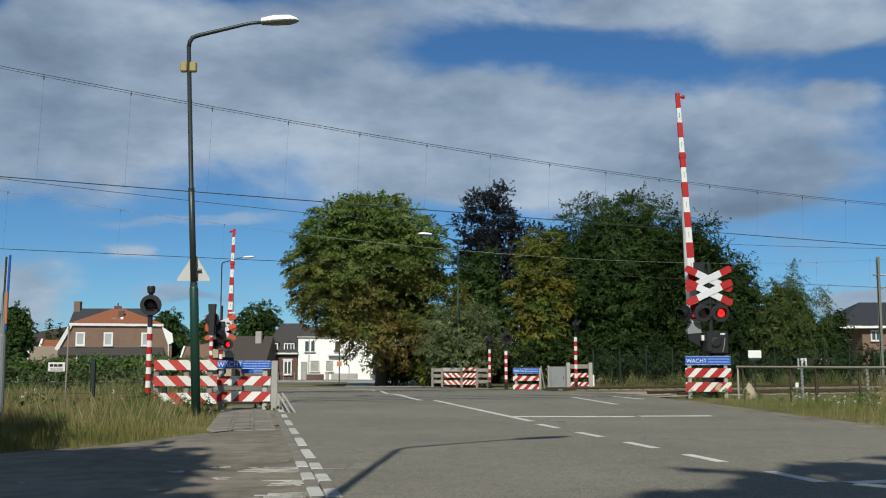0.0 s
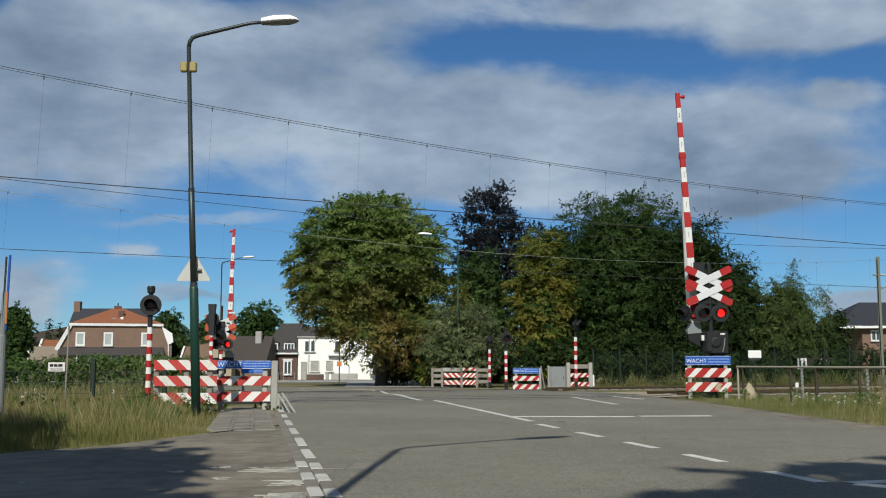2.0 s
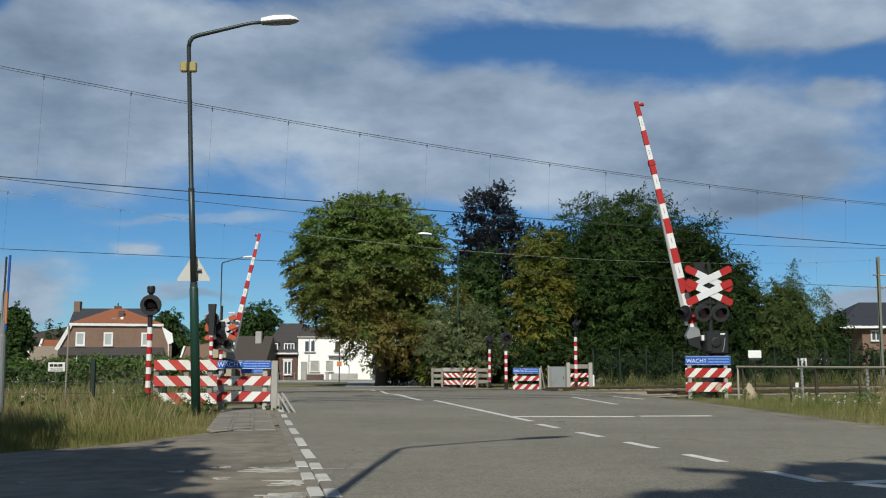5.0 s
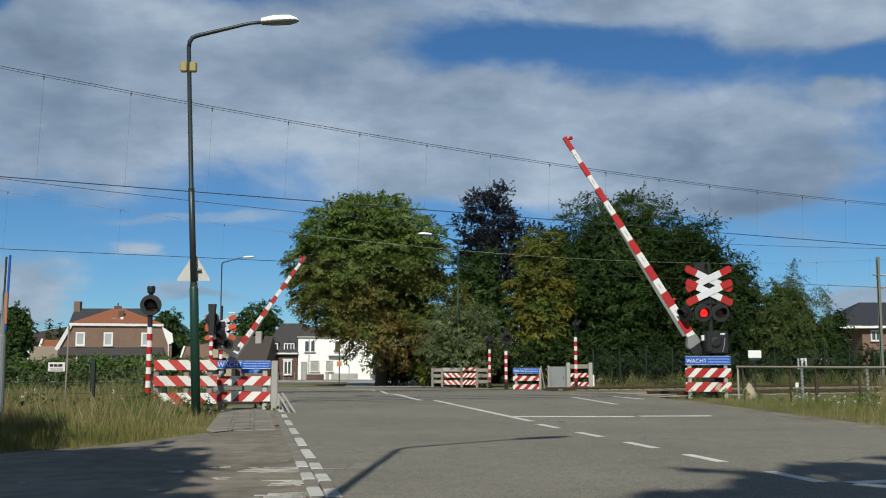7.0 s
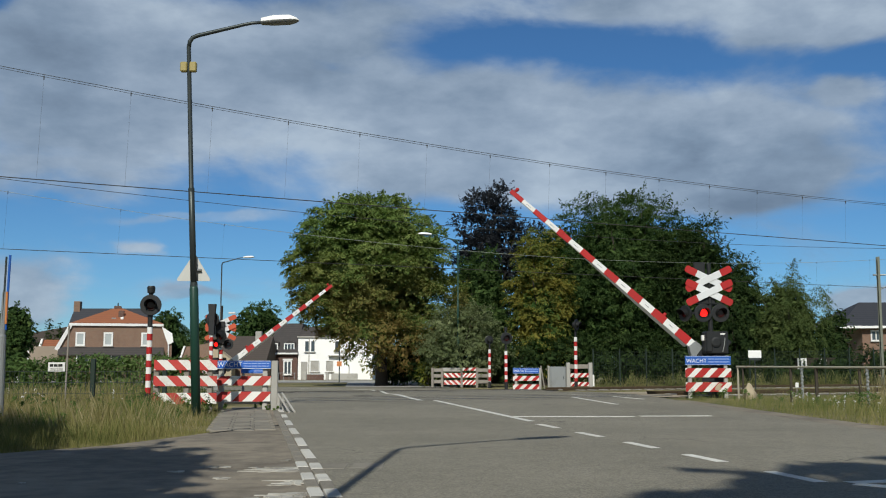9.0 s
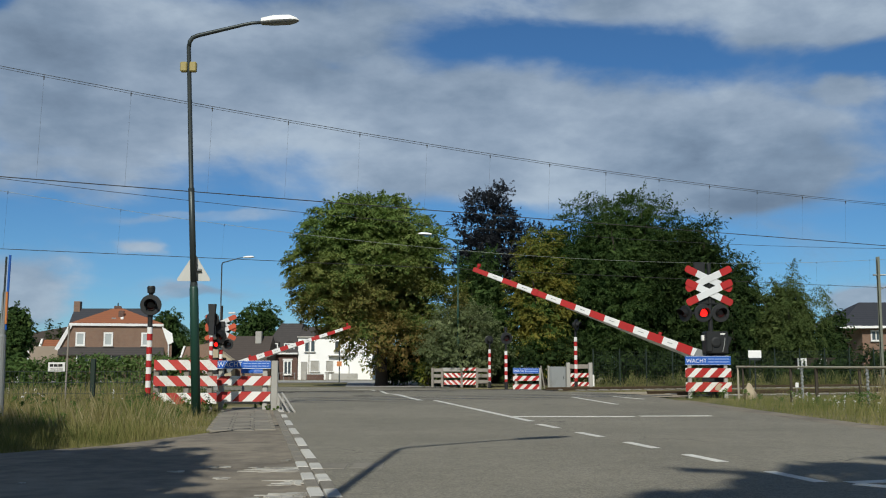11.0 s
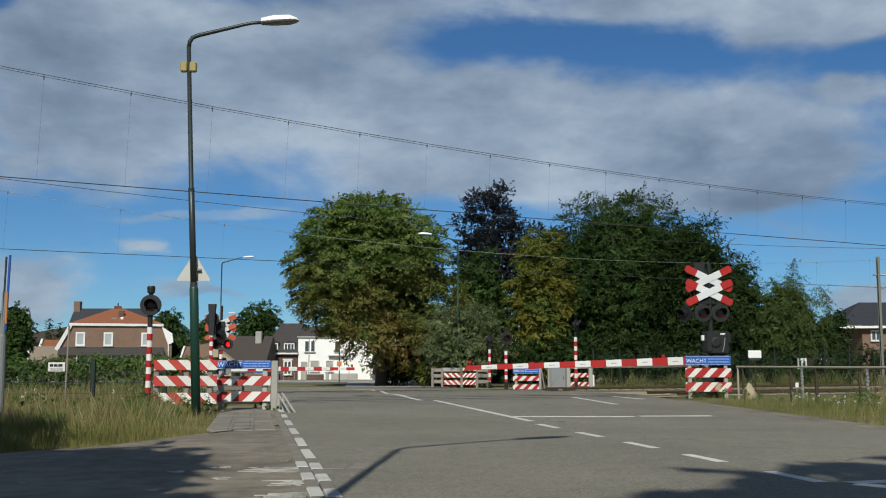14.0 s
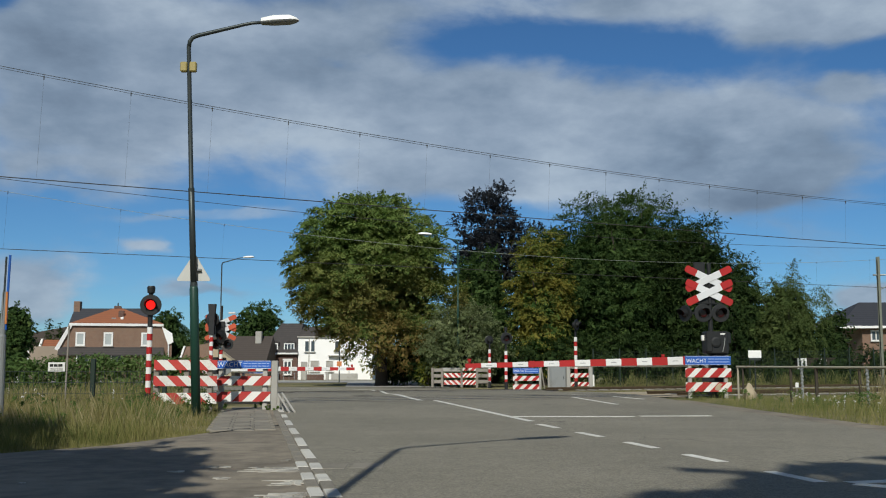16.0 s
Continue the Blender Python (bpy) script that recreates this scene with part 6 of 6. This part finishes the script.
    part("garden_wall", box((2.4, -4, 0.45), (3.0, 0.2, 0.9), 0.03), M["concrete"], h)
    h = thing("house", pose(-19.3, 118, -0.75), "dark brick house with dormers and white trim", "house", "houses")
    part("wall", box((0, 5, 1.6), (4.3, 10, 3.2), 0.03), M["brick_dark"], h)
    bm = prism([(-0.3, 3.15), (10.3, 3.15), (7.0, 6.9), (3.4, 6.9)], -2.25, 2.25)
    bmesh.ops.transform(bm, matrix=pose(0, 0, 0, 0, 0, 90), verts=bm.verts[:])
    for v in bm.verts:
        if v.co.z > 6 and v.co.x < 0:
            v.co.x += 1.9
    part("roof", bm, M["tile_dark"], h)
    part("fascia", box((-0.1, -0.3, 3.2), (4.6, 0.35, 0.2), 0.02), M["white"], h, "white fascia board")
    for x, w in ((-0.6, 0.75), (1.1, 1.25)):
        d = part("dormer", prism([(x - w / 2 - 0.08, 3.3), (x + w / 2 + 0.08, 3.3), (x + w / 2 + 0.08, 4.55), (x, 4.8), (x - w / 2 - 0.08, 4.4)], 0.35, 2.4), M["tile_dark"], h)
        window(h, x, 3.9, w, 1.05, 0.3, 2 if w < 1 else 3, 0.11)
    window(h, 1.0, 1.55, 1.0, 1.7, -0.04, 2, 0.14)
    part("lintel", box((1.0, -0.06, 2.5), (1.2, 0.08, 0.2), 0.02), M["white"], h)
    window(h, -0.9, 2.3, 0.6, 0.7, -0.04, 1, 0.1)
    f = part("front_fence", box((0, -4, 0.95), (5.0, 0.05, 0.06), 0.01), M["grey"], h, "grey steel front fence")
    for i in range(9):
        part("fence_bar", box((-2.4 + 0.6 * i, -4, 0.45), (0.05, 0.05, 1.0), 0.008), M["grey"], f)
    # brown roof with chimney
    h = thing("house", pose(-23.6, 112, -0.75), "low house under a broad brown tiled roof", "house", "houses")
    part("wall", box((0, 4, 1.2), (7.4, 8, 2.4), 0.03), M["brick_brown"], h)
    bm = prism([(-0.4, 2.2), (8.4, 2.2), (4, 5.2)], -3.9, 3.9)
    bmesh.ops.transform(bm, matrix=pose(0, 0, 0, 0, 0, 90), verts=bm.verts[:])
    roof = part("roof", bm, M["tile_brown"], h)
    part("chimney", box((2.4, 3.0, 5.0), (0.7, 0.7, 1.4), 0.03), M["concrete"], roof)
    # house on the other side of the line
    h = thing("house", pose(45.4, 100, -0.75), "brick house with a dark hipped roof and white gutter", "house", "houses")
    part("wall", box((0.6, 5, 2.8), (8.0, 10, 5.6), 0.03), M["brick_brown"], h)
    bm = bmesh.new()
    v = [bm.verts.new(p) for p in ((-5.9, -0.6, 5.65), (5.9, -0.6, 5.65), (5.9, 10.6, 5.65), (-5.9, 10.6, 5.65), (-1.5, 5, 8.4), (2.0, 5, 8.4))]
    for f in ((0, 1, 5, 4), (1, 2, 5), (2, 3, 4, 5), (3, 0, 4), (0, 3, 2, 1)):
        bm.faces.new([v[i] for i in f])
    bmesh.ops.recalc_face_normals(bm, faces=bm.faces[:])
    part("roof", bm, M["tile_slate"], h)
    part("gutter", box((0, -0.65, 5.58), (11.9, 0.2, 0.25), 0.02), M["white"], h)
    window(h, -2.05, 4.75, 1.05, 1.1, -0.04, 2, 0.13)
    window(h, 2.2, 4.75, 1.05, 1.1, -0.04, 2, 0.13)


build_houses()


# ---------------------------------------------------------------- things round the crossing
def far_corner():
    # grey timber fence with two striped panels
    f = thing("timber_fence", pose(0, 59.2, -0.36), "weathered grey timber fence with faded striped panels", "fence", "crossing fences")
    for x in (-0.62, -0.05, 1.1, 2.0, 2.7):
        part("post", box((x, 0.0, 0.55), (0.14, 0.12, 1.3), 0.02), M["wood"], f, "weathered concrete post")
    for x0, x1 in ((-0.7, -0.05), (2.0, 2.78)):
        for z in (1.05, 0.72, 0.38):
            part("plank", box(((x0 + x1) / 2, 0.08, z), (x1 - x0, 0.04, 0.2), 0.01), M["wood"], f)
    part("plank", box((0.55, -0.02, 1.08), (1.1, 0.04, 0.22), 0.01), M["concrete"], f)
    for x0, x1, sl in ((0.05, 1.05, -1), (1.16, 1.95, 1)):
        for z0 in (0.62, 0.2):
            striped_board(f, x0, x1, z0, z0 + 0.26, -0.03, 3, sl, "faded")
    striped_board(f, 1.16, 1.95, 1.02, 1.2, -0.03, 2, 1, "faded")
    # blue notice board
    s = thing("crossing_fence", pose(4.17, 50.4, -0.27, 0, 0, 3), "small blue notice over striped boards beyond the tracks", "fence", "crossing fences")
    for x in (-0.5, 0.72):
        end_post(s, x, 1.1, 0.07, 0.12)
    wait_sign(s, -0.66, 0.66, 0.82, 1.1)
    striped_board(s, -0.66, 0.66, 0.46, 0.7, 0, 3, 1, "red")
    striped_board(s, -0.66, 0.66, 0.02, 0.28, 0, 3, 1, "red")
    part("brace", box((0.95, 0.1, 0.5), (0.06, 0.06, 1.15), 0.01, pose(0, 0, 0, 0, -9, 0)), M["wood"], s, "leaning timber brace")
    # equipment cabinet and concrete-posted panel
    c = thing("equipment_cabinet", pose(6.0, 52.6, -0.28), "grey steel equipment cabinet", "cabinet")
    part("body", box((0, 0, 0.58), (0.86, 0.5, 1.2), 0.03), M["grey"], c)
    part("door", box((0.02, -0.262, 0.58), (0.74, 0.025, 1.05), 0.01), M["grey"], c)
    part("handle", box((0.3, -0.285, 0.6), (0.03, 0.03, 0.16), 0.005), M["black"], c)
    part("side_post", box((-0.47, -0.1, 0.6), (0.1, 0.12, 1.25), 0.02), M["concrete"], c)
    p = thing("crossing_fence", pose(7.1, 52.3, -0.28, 0, 0, 6), "faded striped boards between pale concrete posts", "fence", "crossing fences")
    for x in (-0.58, 0.6):
        part("post", box((x, 0, 0.66), (0.2, 0.2, 1.45), 0.03), M["concrete"], p, "pale concrete post")
    part("plank", box((0, 0.05, 1.18), (1.0, 0.05, 0.22), 0.01), M["wood"], p)
    for z in (0.62, 0.16):
        striped_board(p, -0.48, 0.5, z, z + 0.22, 0, 3, 1, "red")
    part("side_plate", box((0.75, -0.03, 0.45), (0.1, 0.03, 0.6), 0.01), M["board_white"], p, "small pale plate")


far_corner()


def right_side():
    # pipe rail along the verge
    r = thing("guard_rail", Matrix.Identity(4), "galvanised pipe rail on steel posts along the verge", "railing")
    d = Vector((0.19, -1.0, 0)).normalized()
    a = Vector((8.3, 28.3, 0))
    part("pipe", tube([a + Vector((0, 0, 0.88)), a + d * 6 + Vector((0, 0, 0.86)), a + d * 16 + Vector((0, 0, 0.86))], 0.028, 10), M["pipe"], r, "dull galvanised top pipe")
    q = a + d * 0.05
    part("post", tube([(q.x, q.y, -0.1), (q.x, q.y, 0.87)], 0.028, 10), M["pipe"], r, "dull galvanised post")
    for k, w in ((0.38, 0.05), (2.91, 0.06), (4.08, 0.068), (5.85, 0.055), (9.0, 0.06), (12.5, 0.06)):
        q = a + d * k
        part("timber_post", box((q.x, q.y + 0.06, 0.37), (w, w, 0.96), 0.008), M["old_timber"], r, "dark weathered timber post")
    for k in (3.4, 6.1, 10.2):
        q = a + d * k
        zz = [0.02 * i - 0.1 for i in range(49)]
        part("coil_post", tube([(q.x + 0.008 * math.sin(i * 1.05), q.y, z) for i, z in enumerate(zz)], [0.034 if i % 4 < 2 else 0.024 for i in range(49)], 8), M["grey"], r, "grey post wound with wire")
    # boulder
    rng = random.Random(4)
    bm = bmesh.new()
    bmesh.ops.create_icosphere(bm, subdivisions=3, radius=1)
    for v in bm.verts:
        n = noise.noise(v.co * 1.1) * 0.42 + noise.noise(v.co * 2.9) * 0.2 + noise.noise(v.co * 6.0) * 0.08
        v.co *= 1 + n
        taper = 1.0 - 0.32 * max(v.co.z, 0)
        v.co.x = v.co.x * 0.17 * taper + 0.02 * v.co.z
        v.co.y *= 0.14 * taper
        v.co.z = v.co.z * 0.25 + 0.17
    tagged(part("boulder", bm, M["stone"], m=pose(8.42, 27.6, 0), smooth=True), "pale yellowish boulder standing in verge grass", "stone")
    # dark green wire fence behind the far track
    f = thing("wire_fence", pose(0, 0, 0), "dark green wire fence along the far track", "fence", "wire fences")
    x0, y0 = 8.4, 56.0
    step = Vector((math.cos(RAIL * 0.35), math.sin(RAIL * 0.35), 0)) * 1.55
    prev = None
    for i in range(19):
        q = Vector((x0, y0, 0)) + step * i
        z = float(ground_z(q.x, q.y))
        part("post", box((q.x, q.y, z + 1.05), (0.07, 0.07, 2.3), 0.008), M["fence_green"], f)
        if prev is not None:
            bm = bmesh.new()
            for k in range(11):
                h = 0.12 + k * 0.19
                add_tube(bm, [(prev[0], prev[1], prev[2] + h), (q.x, q.y, z + h)], 0.006, 4, False)
            for k in range(1, 16):
                t = k / 16
                xx, yy, zz = prev[0] + (q.x - prev[0]) * t, prev[1] + (q.y - prev[1]) * t, prev[2] + (z - prev[2]) * t
                add_tube(bm, [(xx, yy, zz + 0.1), (xx, yy, zz + 2.05)], 0.005, 4, False)
            part("mesh_panel", bm, M["fence_green"], f, "dark green wire mesh")
        prev = (q.x, q.y, z)
    # white plate
    s = thing("trackside_sign", pose(13.4, 43, 0), "blank white plate on a slim post beside the tracks", "sign")
    part("post", tube([(0, 0.03, -0.1), (0, 0.03, 1.5)], 0.025, 8), M["post_dark"], s)
    part("plate", box((0, 0, 1.42), (0.56, 0.02, 0.32), 0.008), M["white"], s)
    part("lower_band", box((0, 0, 1.2), (0.5, 0.02, 0.09), 0.004), M["post_dark"], s)
    # small white marker by the rail
    s = thing("track_marker", pose(11.0, 31.2, 0), "small white plate on a short stake", "sign")
    part("stake", box((0, 0.02, 0.15), (0.03, 0.03, 0.5), 0.004), M["wood"], s)
    part("plate", box((0, 0, 0.32), (0.1, 0.012, 0.15), 0.004), M["white"], s)
    # white summerhouse glimpsed between leaves beyond the fence
    h = thing("garden_shed", pose(22.6, 60.6, -0.55), "white summerhouse glimpsed through leaves behind the fence", "shed")
    part("wall", box((0, 0.7, 0.95), (2.3, 1.2, 1.9), 0.02), M["old_timber"], h, "dark side of the summerhouse")
    for x, w, z0, z1 in ((-0.85, 0.55, 0.85, 1.95), (0.42, 0.42, 0.7, 1.9), (-1.9, 0.3, 0.95, 1.4)):
        part("white_panel", box((x, 0.06, (z0 + z1) / 2), (w, 0.06, z1 - z0), 0.01), M["white"], h, "white painted panel")
    for x in (-0.98, -0.72, 0.42):
        part("pane", box((x, 0.02, 1.45), (0.12, 0.03, 0.7), 0.004), M["glass"], h)
    part("roof", box((0, 0.7, 1.94), (2.4, 1.3, 0.08), 0.02), M["old_timber"], h)
    part("post", box((-1.9, 0.1, 0.5), (0.06, 0.06, 1.2), 0.01), M["old_timber"], h)


right_side()


def left_side():
    # low wire fence before the near track
    f = thing("wire_fence", pose(0, 0, 0), "low wire mesh fence in tall grass with dark green posts", "fence", "wire fences")
    xs = (-14.5, -11.9, -9.8, -7.62, -6.1)
    ys = [22.0 + 0.1 * (x + 6) for x in xs]
    for x, y in zip(xs, ys):
        part("post", box((x, y, 0.5), (0.1, 0.08, 1.1), 0.01), M["fence_green"], f)
    for i in range(len(xs) - 1):
        bm = bmesh.new()
        n = 22
        for k in range(n):
            t = (k + 0.5) / n
            x, y = xs[i] + (xs[i + 1] - xs[i]) * t, ys[i] + (ys[i + 1] - ys[i]) * t
            add_tube(bm, [(x, y, 0.02), (x, y, 0.78)], 0.004, 4, False)
        for h in (0.06, 0.3, 0.54, 0.78):
            add_tube(bm, [(xs[i], ys[i], h), (xs[i + 1], ys[i + 1], h)], 0.006, 4, False)
        part("mesh_panel", bm, M["post_dark"], f, "dark wire mesh")
    # small notice on a plain stake
    s = thing("notice_sign", pose(-9.1, 23.6, 0), "small white notice on a weathered stake", "sign")
    part("stake", tube([(0.22, 0.03, -0.1), (0.24, 0.03, 1.85)], 0.022, 8), M["wood"], s)
    b = part("plate", box((0, 0, 0.87), (0.4, 0.02, 0.22), 0.005), M["board_white"], s)
    bm = bmesh.new()
    for x, w in ((-0.12, 0.08), (-0.02, 0.09), (0.09, 0.1)):
        add_box(bm, (x, -0.012, 0.91), (w, 0.004, 0.06))
    for z in (0.83, 0.8):
        add_box(bm, (0, -0.012, z), (0.3, 0.004, 0.012))
    part("print", bm, M["joint"], b, "dark bars of print")
    # sloping pale rails from the end post down to the path
    k = thing("kerb_guide", pose(0, 0, 0), "pair of low sloping pale timber rails beside the footpath", "railing")
    for dx in (0.0, 0.1):
        part("rail", tube([(-3.36 + dx, 20.4, 0.34), (-2.9 + dx, 19.0, 0.03)], 0.022, 8), M["concrete"], k)
        part("stub", tube([(-3.3 + dx, 20.2, -0.05), (-3.3 + dx, 20.2, 0.3)], 0.03, 8), M["concrete"], k)
    # road sign on a dark pole by the houses
    s = thing("road_sign", pose(-8.9, 86, -0.6), "small orange road sign on a dark pole", "sign")
    part("pole", tube([(0, 0, -0.1), (0, 0, 3.8)], 0.05, 8), M["post_dark"], s)
    part("plate", box((0, -0.07, 1.75), (0.42, 0.03, 0.42), 0.01), M["orange"], s)
    part("upper_plate", box((-0.2, -0.07, 3.2), (0.35, 0.03, 0.9), 0.01), M["post_dark"], s)
    # flowering shrub at the verge
    rng = np.random.default_rng(7)
    tree("yellow-leaved shrub at the road verge", (-0.9, 61.6, -0.35), 0.3, 0.04, [(0, 0, 0.75, 0.7, 0.5, 0.7), (0.3, 0, 0.4, 0.6, 0.5, 0.4), (-0.2, 0, 1.15, 0.3, 0.3, 0.3)], foliage("yellow_leaves", ((0.06, 0.09, 0.02), (0.14, 0.16, 0.03), (0.45, 0.4, 0.05))), 77, 0.3, 14, 0.055, (0.35, 0.25), category="bush", group="bushes", limbs=3)


left_side()


def footpath_tiles():
    """Square concrete tiles on the footpath, each its own piece."""
    slab = tagged(sheet("pavement_tiles_bed", [(-2.42, 14.1), (-3.76, 21.2), (-4.3, 21.0), (-3.2, 13.9)], 0.012, 1.0, M["joint"], "dark sandy bed between the footpath tiles", "pavement"), kind="structure")
    bm = box((0, 0, 0), (0.292, 0.292, 0.04), 0.008)
    me = bpy.data.meshes.new("tile")
    bm.to_mesh(me)
    bm.free()
    rng = random.Random(9)
    for i in range(3):
        for j in range(24):
            p = road_at(-0.48 + 0.3 * i + (0.0 if j % 2 else 0.06), 14.2 + 0.3 * j)
            hang("tile", me, M["tile"], slab, m=Matrix.Translation((p.x, p.y, -0.001 + rng.uniform(-0.003, 0.003))) @ pose(0, 0, 0, rng.uniform(-0.8, 0.8), rng.uniform(-0.8, 0.8), math.degrees(ROAD) + rng.uniform(-0.6, 0.6)))


footpath_tiles()


def shoulder():
    """Pale strip between the asphalt and the grass, and trodden sand by the deck."""
    edge = [(7.1, 2), (6.75, 8), (6.42, 15), (6.34, 20.5), (6.36, 26)]
    inner = [(6.5, 2), (6.2, 8), (5.9, 15), (5.8, 20.5), (5.95, 26)]
    sheet("pavement_edge", edge + inner[::-1], 0.014, 2.0, M["side"], "pale worn strip along the road edge", "pavement")
    sheet("sand_patch", [(5.6, 35.5), (6.12, 30.4), (6.25, 28.9), (7.0, 28.9), (7.4, 30.2), (8.5, 32.4), (12, 35.2), (11, 36.6), (8, 36.4)], 0.01, 1.0, M["stone"], "trodden pale sand beside the deck", "ground")


shoulder()


# ---------------------------------------------------------------- motions
def motions():
    """The arms sink, the lamps flash by turns, the clouds drift."""
    up = ((0, 87.2), (3.7, 87.2), (4.0, 85.7), (4.2, 84.2), (5.0, 77.2), (6.3, 64.5), (7.0, 58.2), (7.5, 53.5), (8.0, 49.1), (8.5, 44.6), (9.0, 40.4), (10.2, 28.5), (11.5, 15.9), (12.0, 11.7),
          (12.5, 7.2), (13.0, 2.75), (13.5, -0.5), (13.8, -1.6), (14.0, -1.8), (14.3, -1.2), (14.6, -1.35), (16, -1.35))
    walk(arm_r, [(t, pose(0, 0, 0, 0, a, 0)) for t, a in up])
    far = ((0, 88.7), (3.7, 88.7), (4.0, 87.2), (4.2, 85.9), (5.0, 77.5), (6.3, 61.8), (6.5, 59.9), (7.0, 55.3), (7.5, 50.8), (8.0, 46.5), (8.5, 42.3), (9.0, 38.0), (10.2, 26.0), (11.5, 14.0), (12.0, 10.2),
           (12.5, 6.6), (13.0, 3.2), (13.5, 0.8), (13.8, 0), (16, 0))
    walk(arm_l, [(t, pose(0, 0, 0, 0, -a, 0)) for t, a in far])
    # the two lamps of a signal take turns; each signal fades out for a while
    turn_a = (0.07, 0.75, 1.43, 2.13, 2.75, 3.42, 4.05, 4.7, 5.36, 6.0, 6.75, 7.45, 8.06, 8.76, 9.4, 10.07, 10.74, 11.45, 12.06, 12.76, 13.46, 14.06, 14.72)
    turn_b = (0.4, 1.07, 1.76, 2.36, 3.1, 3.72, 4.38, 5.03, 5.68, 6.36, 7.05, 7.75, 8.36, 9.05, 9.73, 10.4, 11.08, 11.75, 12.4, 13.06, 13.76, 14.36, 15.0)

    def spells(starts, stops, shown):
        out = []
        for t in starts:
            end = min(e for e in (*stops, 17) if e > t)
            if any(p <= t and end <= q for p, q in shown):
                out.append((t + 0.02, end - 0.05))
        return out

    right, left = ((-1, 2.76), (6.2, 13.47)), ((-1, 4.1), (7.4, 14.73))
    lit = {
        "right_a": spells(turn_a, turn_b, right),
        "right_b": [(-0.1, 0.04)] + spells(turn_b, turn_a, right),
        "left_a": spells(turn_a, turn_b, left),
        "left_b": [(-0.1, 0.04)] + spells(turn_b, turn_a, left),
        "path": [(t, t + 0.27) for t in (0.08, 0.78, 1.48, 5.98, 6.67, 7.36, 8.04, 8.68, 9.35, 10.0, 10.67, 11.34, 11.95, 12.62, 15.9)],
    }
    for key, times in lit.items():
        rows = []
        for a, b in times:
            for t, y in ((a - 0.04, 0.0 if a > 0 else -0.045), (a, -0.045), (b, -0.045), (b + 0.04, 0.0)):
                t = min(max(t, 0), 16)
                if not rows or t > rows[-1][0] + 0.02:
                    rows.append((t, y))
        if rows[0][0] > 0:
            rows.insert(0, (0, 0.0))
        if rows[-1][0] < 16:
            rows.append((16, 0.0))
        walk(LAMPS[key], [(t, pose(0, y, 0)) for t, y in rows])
    walk(clouds, [(0, pose(0, 0, -20, 0, 0, 0.35)), (16, pose(0, 0, -4, 0, 0, -0.35))])


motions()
